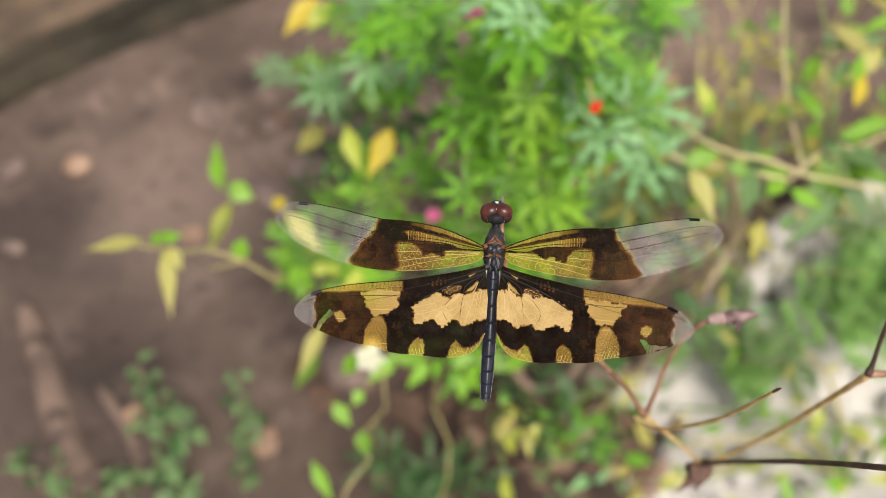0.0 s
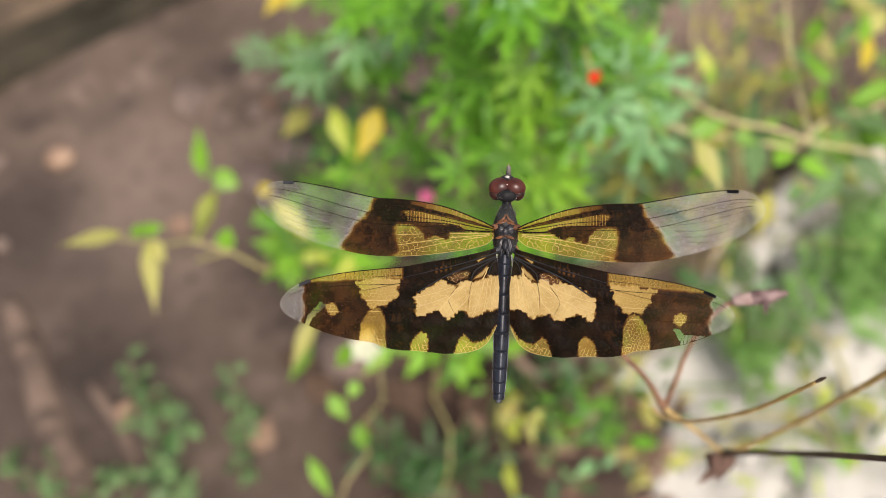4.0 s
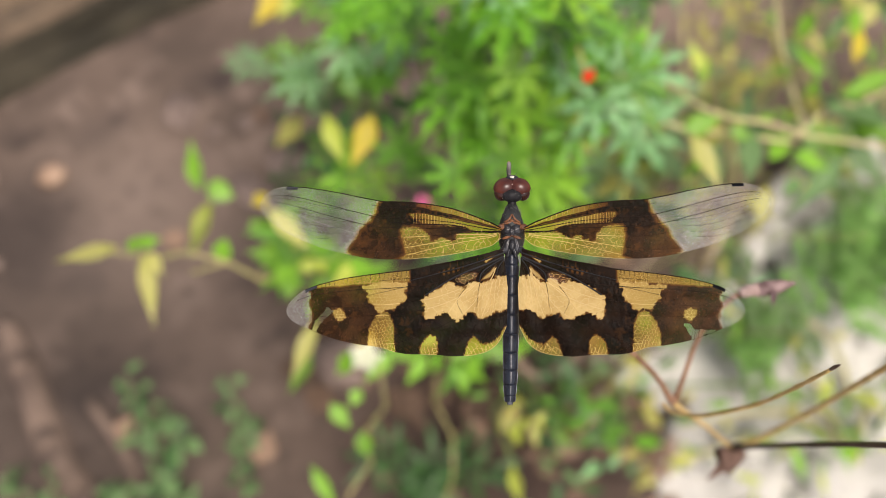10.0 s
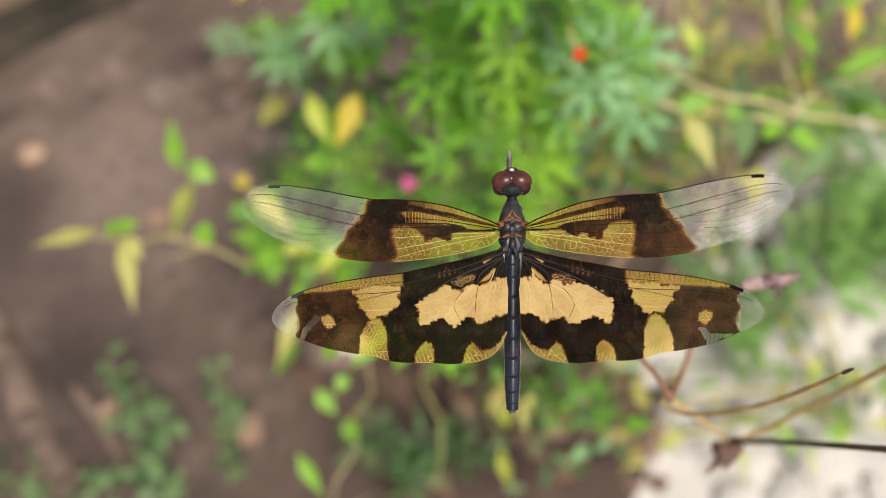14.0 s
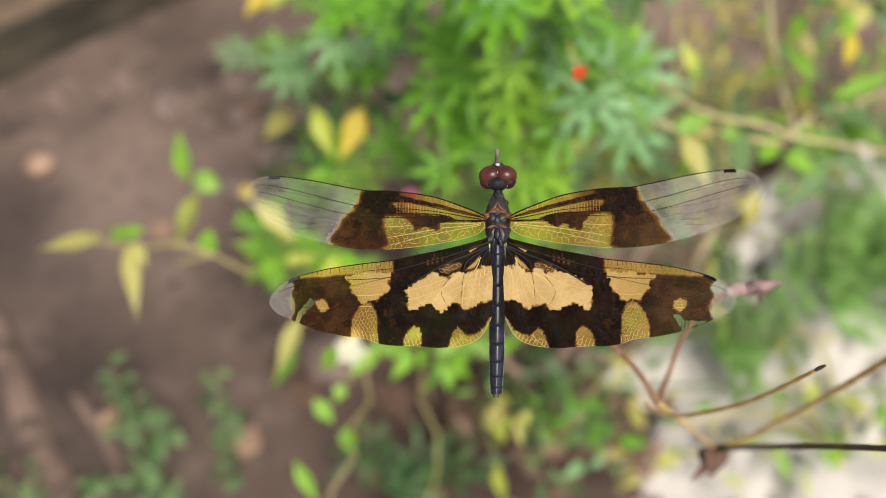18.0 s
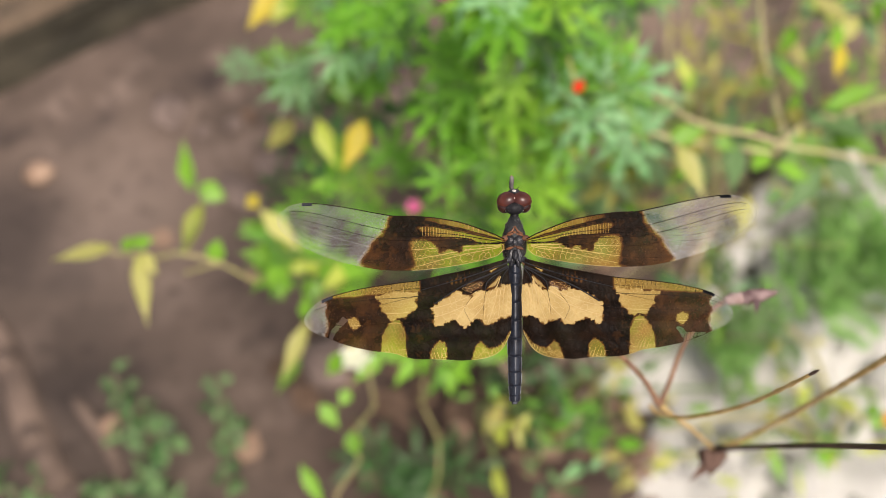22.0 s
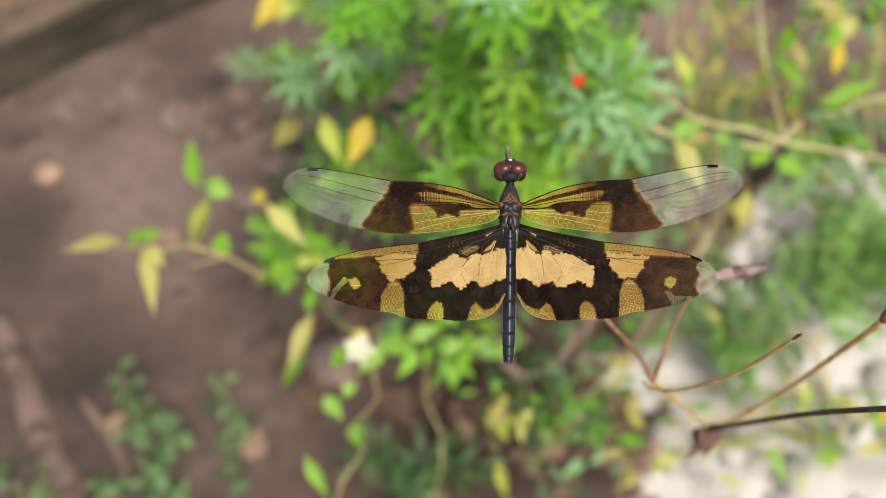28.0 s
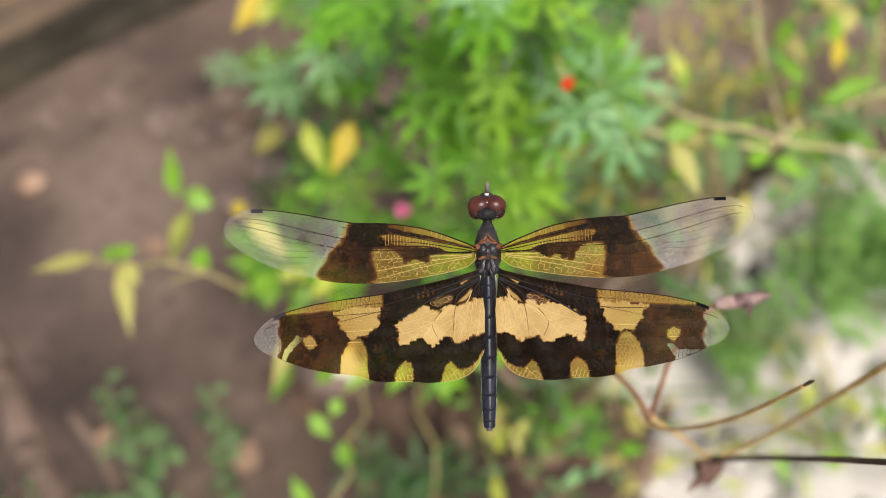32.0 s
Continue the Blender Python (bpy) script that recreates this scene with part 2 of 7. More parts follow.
def lump(radii, seed, rough=0.25, level=2, material=None, name="stone", freq=1.3):
    """An uneven rounded stone."""
    bm = bmesh.new()
    bmesh.ops.create_icosphere(bm, subdivisions=level, radius=1)
    for v in bm.verts:
        k = 1 + rough * noise.noise(v.co * freq + Vector((seed * 3.7, seed * 1.3, seed))) + 0.4 * rough * noise.noise(v.co * freq * 3 + Vector((seed, 0, 9)))
        v.co = Vector((v.co.x * radii[0] * k, v.co.y * radii[1] * k, v.co.z * radii[2] * k))
    me = bpy.data.meshes.new(name)
    bm.to_mesh(me)
    bm.free()
    me.materials.append(material)
    me.polygons.foreach_set("use_smooth", [True] * len(me.polygons))
    return me


# leaf blades, one unit long along y, about one unit wide
def blade(name, profile, fold, curl, wave, material):
    verts, faces = [], []
    n = len(profile)
    for i, w in enumerate(profile):
        y = i / (n - 1)
        z = -curl * y * y
        verts += [(-0.5 * w, y, z + fold * w + wave * math.sin(9 * y)), (0, y, z), (0.5 * w, y, z + fold * w - wave * math.sin(8 * y + 1))]
    for i in range(n - 1):
        a = 3 * i
        faces += [(a, a + 1, a + 4, a + 3), (a + 1, a + 2, a + 5, a + 4)]
    return mesh_of(name, verts, faces, material)


LANCE = (0.06, 0.45, 0.85, 1.0, 0.92, 0.70, 0.42, 0.16, 0.02)
OVAL = (0.10, 0.62, 0.95, 1.0, 0.95, 0.75, 0.40, 0.05)
BLADES = {}


def blade_for(material, shape, k):
    key = (material.name, shape, k)
    if key not in BLADES:
        BLADES[key] = blade("leaf_blade", LANCE if shape == "lance" else OVAL, (0.10, 0.18, 0.06)[k], (0.12, 0.28, -0.10)[k], (0.015, 0.03, 0.02)[k], material)
    return BLADES[key]


def between(base, tip, facing, width):
    """Matrix that lays a unit blade from base to tip, its face towards facing."""
    base, tip = Vector(base), Vector(tip)
    y = tip - base
    length = y.length
    y.normalize()
    z = Vector(facing) - y * y.dot(Vector(facing))
    z.normalize()
    x = y.cross(z)
    m = Matrix((x, y, z)).transposed().to_4x4()
    return Matrix.Translation(base) @ m @ Matrix.Diagonal((width, length, 0.5 * (width + length), 1))


FACING = Vector((0.0, -0.5, 0.85))


def leaf(host, base, tip, width, material, k=0, shape="lance", tilt=(0, 0, 0), name="leaf"):
    m = between(base, tip, FACING + Vector(tilt), width)
    return part(name, blade_for(material, shape, k), host, Matrix.Translation(-Vector(host.location)) @ m)


def cut_blade(name, lobes, seed, material):
    """Deeply cut leaf: toothed lance-shaped lobes fanning out from the stalk, droop at the tips."""
    rng = random.Random(seed)
    verts, faces = [], []
    for i in range(lobes):
        a = radians(-120 + 240 * i / (lobes - 1)) + rng.uniform(-0.1, 0.1)
        size = (0.55 + 0.45 * math.cos(a * 0.62)) * rng.uniform(0.88, 1.08)
        d, s = Vector((math.sin(a), math.cos(a), 0)), Vector((math.cos(a), -math.sin(a), 0))
        droop = rng.uniform(0.05, 0.35)
        start = len(verts)
        for r, w in ((0.04, 0.014), (0.26, 0.045), (0.40, 0.13), (0.47, 0.05), (0.64, 0.11), (0.72, 0.035), (1.0, 0.003)):
            c = d * (r * size) + Vector((0, 0, -droop * r * r * size))
            verts += [c - s * (w * size) + Vector((0, 0, 0.25 * w)), c, c + s * (w * size) + Vector((0, 0, 0.25 * w))]
        for j in range(6):
            q = start + 3 * j
            faces += [(q, q + 1, q + 4, q + 3), (q + 1, q + 2, q + 5, q + 4)]
    return mesh_of(name, verts, faces, material)


def frond_blade(name, seed, material):
    """Feathery leaf: a midrib with many short, thin, forked leaflets."""
    rng = random.Random(seed)
    verts, faces = [], []

    def sliver(p, d, n, length, w):
        q = len(verts)
        verts.extend([p - n * w * 0.3, p + d * length * 0.5 - n * w, p + d * length, p + d * length * 0.5 + n * w])
        faces.append((q, q + 1, q + 2, q + 3))
    up = Vector((0, 1, 0))
    q = len(verts)
    verts.extend([Vector((-0.008, 0, 0)), Vector((0.008, 0, 0)), Vector((0.003, 1, -0.1)), Vector((-0.003, 1, -0.1))])
    faces.append((q, q + 1, q + 2, q + 3))
    for i in range(9):
        y = 0.12 + 0.095 * i
        size = 0.42 * math.sin(math.pi * (0.15 + 0.8 * y)) + 0.06
        for sgn in (-1, 1):
            d = Vector((sgn * 0.8, 0.55, rng.uniform(-0.25, 0.1))).normalized()
            n = Vector((-d.y, d.x, 0))
            p = Vector((0, y, -0.1 * y * y))
            sliver(p, d, n, size, 0.022)
            for f in (0.35, 0.6):
                for g in (-1, 1):
                    e = (d * 0.8 + n * 0.6 * g + Vector((0, 0, rng.uniform(-0.15, 0.15)))).normalized()
                    sliver(p + d * size * f, e, Vector((-e.y, e.x, 0)), size * 0.42, 0.02)
    return mesh_of(name, verts, faces, material)


# ---- setting ----
def ground_height(x, y):
    """Trodden soil: low swells, dents and crumbs near the plants, flat far away."""
    r = math.hypot(x, y - 0.4)
    near = math.exp(-(r / 1.6) ** 4)
    h = 0.018 * noise.noise(Vector((x * 4.2, y * 4.2, 0.3))) + 0.010 * noise.noise(Vector((x * 11, y * 11, 5.1))) + 0.004 * noise.noise(Vector((x * 34, y * 34, 2.2)))
    return near * h - 0.02 * (1 - near)


def build_ground():
    n = 230
    u = np.linspace(-1, 1, n)
    axis = np.sinh(u * 8.6) / np.sinh(8.6) * 400 + u * 1.1
    verts = [(x, y + 0.4, ground_height(x, y + 0.4)) for y in axis for x in axis]
    faces = [(j * n + i, j * n + i + 1, (j + 1) * n + i + 1, (j + 1) * n + i) for j in range(n - 1) for i in range(n - 1)]
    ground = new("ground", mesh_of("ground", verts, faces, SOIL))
    return tagged(ground, "bare damp brown garden soil, trodden and uneven", "ground", kind="structure")


build_ground()


def build_kerb():
    """Low crumbling mud-brick edging along the bed: a mossy foot coloured darker for its shadow side, and a paler,
    stepped top.
    """
    a, b = Vector((-0.4535, 0.6422, 0.0000)), Vector((-0.1981, 0.8132, 0.0000))
    along = (b - a).normalized()
    out = Vector((-along.y, along.x, 0))
    start = a - along * 0.5
    kerb = thing("kerb", start, "low crumbling mud-brick edging, its mossy foot darkened for shade", "kerb", kind="structure")
    for name, off, wide, low, high, mat, seed in (("foot", 0.0, 0.036, -0.02, 0.022, MOSS_SHADE, 1), ("ledge", 0.034, 0.018, -0.02, 0.034, MOSS_SHADE, 2),
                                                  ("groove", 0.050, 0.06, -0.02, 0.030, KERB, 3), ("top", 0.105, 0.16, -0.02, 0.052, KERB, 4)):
        verts, faces, n, m = [], [], 90, 9
        for i in range(n):
            s = 1.9 * i / (n - 1)
            for j in range(m):
                t = j / (m - 1)
                edge = min(1.0, 4.5 * min(t, 1 - t) + 0.0)
                p = start + along * s + out * (off + wide * t + 0.008 * noise.noise(Vector((s * 9, seed * 7, t * 2))))
                z = low + (high - low) * edge ** 0.5 + (0.010 * noise.noise(Vector((s * 14, t * 3, seed * 3.3))) + 0.005 * noise.noise(Vector((s * 50, t * 9, seed)))) * edge
                verts.append(Vector((p.x, p.y, z)) - start)
        for i in range(n - 1):
            for j in range(m - 1):
                faces.append((i * m + j, (i + 1) * m + j, (i + 1) * m + j + 1, i * m + j + 1))
        part(name, mesh_of(name, verts, faces, mat), kerb)


build_kerb()


def build_log():
    p = [(-0.3800, 0.4233, 0.0000), (-0.3560, 0.3774, 0.0000), (-0.3213, 0.3080, 0.0000), (-0.2890, 0.2447, 0.0000), (-0.2490, 0.1652, 0.0000)]
    log = thing("branch", p[0], "pale weathered branch half sunk in the soil", "branch")
    stalk("wood", log, [(x, y, -0.004) for x, y, z in p], (0.009, 0.014, 0.016, 0.016, 0.013), LOG, sides=10, rough=0.2)
    for k, at in enumerate((1, 2)):
        x, y, z = p[at]
        part("knot", lump((0.009, 0.011, 0.006), 60 + k, 0.4, 2, LOG, "knot"), log, Matrix.Translation(Vector((x, y, 0.009)) - Vector(p[0])))
    x, y, z = p[3]
    v, f = tube(np.array([(x, y, 0.02), (x + 0.012, y + 0.004, 0.028), (x + 0.022, y + 0.012, 0.032)]) - np.array(p[0]), (0.006, 0.005, 0.003), 7, 5, (), 0.3)
    part("stub", mesh_of("stub", v, f, LOG), log)
    q = [(-0.2928, 0.3388, 0.0000), (-0.2648, 0.3029, 0.0000), (-0.2411, 0.2591, 0.0000)]
    stick = thing("stick", q[0], "short pale stick lying on the soil", "stick")
    stalk("wood", stick, [(x, y, 0.006) for x, y, z in q], (0.004, 0.006, 0.004), LOG, sides=8, rough=0.2)


build_log()


def ground_stone(name, place, radii, seed, material, label, group=""):
    ob = new(name, lump(radii, seed, 0.35, 2, material, name))
    ob.matrix_world = pose(place[0], place[1], ground_height(place[0], place[1]) + radii[2] * 0.35, 0, 0, 40 * seed)
    return tagged(ob, label, "stone", group)


ground_stone("pebble", (-0.3592, 0.5752, 0.0000), (0.014, 0.013, 0.010), 1, PEBBLE, "smooth tan pebble on the bare soil")
ground_stone("stone", (-0.3990, 0.4780, 0.0000), (0.008, 0.012, 0.007), 2, GREYSTONE, "rough grey-brown stone beside the branch")
ground_stone("stone", (-0.4258, 0.5738, 0.0000), (0.012, 0.014, 0.008), 3, GREYSTONE, "rough grey-brown stone on the soil")
ground_stone("pebble", (-0.2082, 0.6222, 0.0000), (0.010, 0.008, 0.006), 4, GREYSTONE, "small grey pebble on the soil", "small pebbles")
ground_stone("pebble", (-0.1755, 0.6274, 0.0000), (0.012, 0.010, 0.006), 5, GREYSTONE, "small grey pebble on the soil", "small pebbles")
ground_stone("stone", (-0.1359, 0.5738, 0.0000), (0.020, 0.016, 0.010), 6, GREYSTONE, "flat brown stone half in the soil", "flat stones")
ground_stone("stone", (-0.2428, 0.6459, 0.0000), (0.026, 0.018, 0.007), 7, GREYSTONE, "flat brown stone half in the soil", "flat stones")
ground_stone("stone", (-0.1668, 0.5465, 0.0000), (0.030, 0.018, 0.008), 8, GREYSTONE, "flat brown stone half in the soil", "flat stones")
ground_stone("stone", (-0.0802, 0.3546, 0.0000), (0.026, 0.022, 0.014), 9, GREYSTONE, "brown stone under the vine", "flat stones")
ground_stone("stone", (-0.0021, 0.6310, 0.0000), (0.034, 0.026, 0.018), 10, GREYSTONE, "brown stone among the leaves", "flat stones")
ground_stone("stone", (0.1239, 0.3335, 0.0000), (0.036, 0.022, 0.02), 11, GREYSTONE, "brown stone among the dead stems", "flat stones")
ground_stone("stone", (0.2242, 0.6725, 0.0000), (0.022, 0.018, 0.012), 12, PEBBLE, "pale brown stone on the soil", "flat stones")


def build_mound():
    """Pale broken limestone heaped beside the bed, under the herbs."""
    centre = Vector((0.385, 0.375, 0))
    verts, faces, n, rings = [(0, 0, 0.030)], [], 72, 26
    for j in range(1, rings + 1):
        r = j / rings
        for i in range(n):
            a = 2 * math.pi * i / n
            rx, ry = 0.275, 0.30 if math.sin(a) < 0 else 0.19
            wob = 1 + 0.13 * noise.noise(Vector((math.cos(a) * 2, math.sin(a) * 2, 1.0)))
            wob += 0.09 * noise.noise(Vector((math.cos(a) * 7, math.sin(a) * 7, 4.0)))
            wob *= 1 - 0.42 * max(0.0, 0.45 * math.sin(a) - 0.89 * math.cos(a)) * (math.sin(a) > 0)
            wob *= 1.05 + 0.12 * noise.noise(Vector((math.cos(a) * 16, math.sin(a) * 16, 8.0)))
            x, y = rx * r * wob * math.cos(a), ry * r * wob * math.sin(a)
            z = 0.030 * (1 - r ** 3) - 0.004 * r + (0.008 * noise.noise(Vector((x * 30, y * 30, 0))) + 0.006 * noise.noise(Vector((x * 80, y * 80, 3)))) * (1 - r ** 6)
            verts.append((x, y, z))
    for i in range(n):
        faces.append((0, 1 + i, 1 + (i + 1) % n))
    for j in range(rings - 1):
        for i in range(n):
            a, b = 1 + j * n + i, 1 + j * n + (i + 1) % n
            faces.append((a, a + n, b + n, b))
    ob = new("rubble_heap", mesh_of("rubble_heap", verts, faces, PALE))
    ob.location = centre
    tagged(ob, "low heap of pale limestone rubble and dust beside the bed", "rubble", kind="stuff")
    rng = random.Random(5)
    forms = [lump((1, rng.uniform(0.6, 0.9), rng.uniform(0.5, 0.7)), 20 + k, 0.5, 2, PALE, "stone", 1.6) for k in range(6)]
    for i in range(130):
        a, r = rng.uniform(0, 6.283), math.sqrt(rng.random()) * 0.95
        r *= 1 - 0.42 * max(0.0, 0.45 * math.sin(a) - 0.89 * math.cos(a)) * (math.sin(a) > 0)
        x, y = 0.27 * r * math.cos(a), (0.29 if math.sin(a) < 0 else 0.18) * r * math.sin(a)
        s = rng.uniform(0.007, 0.024)
        ob = new("stone", forms[i % 6])
        ob.matrix_world = pose(centre.x + x, centre.y + y, 0.030 * (1 - r ** 3) - 0.004 * r + 0.2 * s, rng.uniform(-25, 25), rng.uniform(-25, 25), rng.uniform(0, 360)) @ Matrix.Scale(s, 4)
        tagged(ob, "pale broken limestone on the rubble heap", "stone", "stones of the rubble heap")

    for k, (x, y, z) in enumerate(((0.3309, 0.5071, 0.0000), (0.3523, 0.5279, 0.0000), (0.3789, 0.5432, 0.0000), (0.4034, 0.5547, 0.0000), (0.4277, 0.5615, 0.0000), (0.3565, 0.5007, 0.0000), (0.3191, 0.4725, 0.0000), (0.3821, 0.5201, 0.0000), (0.4119, 0.5319, 0.0000), (0.3006, 0.4572, 0.0000))):
        s = 0.016 + 0.002 * (k * 7 % 5)
        ob = new("stone", forms[k % 6])
        ob.matrix_world = pose(x - 0.1 * (x - 0.0), y - 0.1 * (y - 0.1), 0.040 + 0.2 * s, 10 * k % 30, 7 * k % 25, 47 * k) @ Matrix.Scale(s, 4)
        tagged(ob, "pale broken limestone on the rubble heap", "stone", "stones of the rubble heap")


build_mound()


def fallen(base, tip, width, material, label):
    ob = new("fallen_leaf", blade_for(material, "lance", 1))
    b, t = Vector(base), Vector(tip)
    b.z, t.z = ground_height(b.x, b.y) + 0.004, ground_height(t.x, t.y) + 0.006
    ob.matrix_world = between(b, t, (0.2, -0.2, 1), width)
    tagged(ob, label, "leaf", "fallen leaves")


fallen((-0.1496, 0.2744, 0.0000), (-0.1391, 0.3019, 0.0000), 0.022, TANLEAF, "tan fallen leaf on the soil")
fallen((-0.2614, 0.3029, 0.0000), (-0.2524, 0.3232, 0.0000), 0.016, TANLEAF, "tan fallen leaf on the soil")
fallen((-0.1301, 0.3654, 0.0000), (-0.1133, 0.3387, 0.0000), 0.02, DRY, "brown dry fallen leaf on the soil")
fallen((-0.0402, 0.3232, 0.0000), (-0.0112, 0.2929, 0.0000), 0.018, DRY, "brown dry fallen leaf on the soil")
fallen((-0.0231, 0.3029, 0.0000), (-0.0453, 0.3335, 0.0000), 0.022, DRY, "brown dry fallen leaf on the soil")
fallen((-0.1067, 0.3130, 0.0000), (-0.0891, 0.3387, 0.0000), 0.03, DRY, "brown dry fallen leaf on the soil")
fallen((0.0355, 0.2734, 0.0000), (0.0684, 0.2831, 0.0000), 0.022, DRY, "brown dry fallen leaf on the soil")
fallen((0.1012, 0.2831, 0.0000), (0.0812, 0.2591, 0.0000), 0.03, TANLEAF, "tan fallen leaf on the soil")

# ---- cut-leaved shrubs ----
CUTS = [cut_blade("cut_leaf", 7, k, CUT) for k in range(3)] + [cut_blade("cut_leaf", 7, 10 + k, CUTPALE) for k in range(2)] + [cut_blade("cut_leaf", 5, 20, DEEP), cut_blade("cut_leaf", 7, 31, CUTLIME)]


def cut_leaf(host, place, size, k, turn, lean=(0, 0), name="leaf"):
    """One cut leaf, its middle at place, its tip turned by degrees from away-up."""
    z = (FACING + Vector((lean[0], lean[1], 0))).normalized()
    y = Vector((math.sin(radians(turn)), math.cos(radians(turn)), 0.15))
    y = (y - z * y.dot(z)).normalized()
    m = Matrix((y.cross(z), y, z)).transposed().to_4x4()
    return part(name, CUTS[k], host, Matrix.Translation(Vector(place) - Vector(host.location)) @ m @ Matrix.Scale(size, 4))


def shrub(root, bare, label, seed, clumps):
    """Stems from the root to each clump, and cut leaves on stalks about each clump's middle. bare: a box (low, high) without leaves."""
    rng = random.Random(seed)
    host = thing("cut_leaf_shrub", root, label, "shrub", "cut-leaved shrubs")
    for centre, spread, count, size, kinds in clumps:
        c = Vector(centre)
        mid = (Vector(root) + c) / 2 + Vector((rng.uniform(-0.02, 0.02), rng.uniform(-0.02, 0.02), 0.03))
        stalk("stem", host, [root, mid, c + Vector((0, 0, -0.012))], (0.0032, 0.0024, 0.0012), GREENSTEM, sides=6)
        for i in range(count):
            d = Vector((rng.gauss(0, 1), rng.gauss(0, 1), rng.gauss(0, 0.8))) * 0.55
            place = c + Vector((d.x * spread[0], d.y * spread[1], d.z * spread[2]))
            turn = math.degrees(math.atan2(d.x, d.y)) + rng.uniform(-40, 40)
            if bare and all(low < v < high for low, v, high in zip(bare[0], place, bare[1])):
                continue
            cut_leaf(host, place, size * rng.uniform(0.75, 1.15), rng.choice(kinds), turn, (rng.uniform(-0.5, 0.5), rng.uniform(-0.5, 0.5)))
            if i % 3 == 0:
                stalk("leaf_stalk", host, [c + Vector((0, 0, -0.012)), (place + c) / 2 + Vector((0, 0, 0.004)), place], (0.0009, 0.0007, 0.0005), GREENSTEM, sides=5)
    return host


shrub((0.0365, 0.5533, 0.0000), ((-0.04, 0.25, 0.36), (0.011, 0.307, 0.452)), "bushy green plant with deeply cut toothed leaves", 1, [
    ((0.0304, 0.2758, 0.5001), (0.018, 0.014, 0.012), 6, 0.0220, (0, 1, 3, 6)),
    ((0.0411, 0.2794, 0.4728), (0.022, 0.022, 0.015), 13, 0.0234, (0, 1, 2, 0, 1, 2, 5, 6)),
    ((0.0241, 0.2834, 0.4399), (0.028, 0.028, 0.018), 19, 0.0234, (0, 6, 2, 0, 1, 6)),
    ((0.0318, 0.2721, 0.4093), (0.026, 0.030, 0.018), 17, 0.0216, (0, 6, 2, 0, 1, 6)),
    ((0.0429, 0.2557, 0.4227), (0.016, 0.024, 0.010), 9, 0.0216, (6, 6, 4, 0)),
    ((0.0182, 0.2633, 0.3802), (0.034, 0.026, 0.018), 17, 0.0216, (0, 1, 2, 0, 1, 2, 5, 6)),
    ((0.0702, 0.2587, 0.4598), (0.018, 0.016, 0.012), 10, 0.0234, (3, 4, 0)),
    ((0.0541, 0.2702, 0.4553), (0.022, 0.022, 0.012), 10, 0.0216, (0, 1, 5, 6)),
    ((-0.0010, 0.3168, 0.4254), (0.020, 0.020, 0.018), 7, 0.0234, (5, 5, 0)),
    ((0.0426, 0.2751, 0.3522), (0.026, 0.020, 0.014), 10, 0.0198, (0, 2, 5)),
])
shrub((-0.0554, 0.6842, -0.0000), None, "green plant with cut leaves and some dark old foliage", 2, [
    ((-0.0389, 0.3641, 0.4078), (0.030, 0.020, 0.018), 9, 0.0230, (3, 0, 3)),
    ((-0.0704, 0.3705, 0.3646), (0.022, 0.009, 0.012), 10, 0.0145, (0, 1, 3)),
    ((-0.0641, 0.3545, 0.3546), (0.022, 0.010, 0.012), 5, 0.0170, (0, 5, 3)),
    ((-0.0253, 0.3601, 0.3825), (0.022, 0.016, 0.016), 5, 0.0230, (0, 5, 2)),
    ((-0.0215, 0.3679, 0.3158), (0.026, 0.018, 0.020), 4, 0.0234, (5, 5, 0)),
    ((-0.0572, 0.3657, 0.2909), (0.034, 0.020, 0.016), 2, 0.0216, (5, 5, 1)),
    ((-0.0253, 0.2986, 0.3425), (0.026, 0.014, 0.016), 11, 0.0216, (0, 1, 2, 0, 1, 2, 5, 6)),
    ((-0.0515, 0.3132, 0.3288), (0.024, 0.014, 0.014), 3, 0.0216, (0, 1, 5, 6)),
    ((-0.0535, 0.2583, 0.3417), (0.026, 0.012, 0.012), 8, 0.018, (0, 1, 2)),
    ((-0.0069, 0.3690, 0.4109), (0.034, 0.022, 0.016), 13, 0.0252, (0, 1, 3)),
])
shrub((0.2127, 0.7571, -0.0000), None, "slender pale green plant with fine cut leaves", 3, [
    ((0.0898, 0.3812, 0.3949), (0.040, 0.018, 0.016), 11, 0.0234, (0, 1, 4)),
    ((0.1407, 0.4223, 0.3499), (0.040, 0.014, 0.016), 5, 0.0234, (1, 4)),
    ((0.1195, 0.3856, 0.3505), (0.026, 0.016, 0.014), 2, 0.0216, (0, 1, 5, 6)),
    ((0.0659, 0.3591, 0.4047), (0.030, 0.024, 0.014), 10, 0.0234, (0, 1, 5, 6)),
])

hanging = bpy.data.objects["cut_leaf_shrub"]
cut_leaf(hanging, (0.0215, 0.2810, 0.5070), 0.027, 3, 188, (0.1, -0.2))
cut_leaf(hanging, (0.0315, 0.2810, 0.5070), 0.020, 4, 158, (-0.1, -0.1))

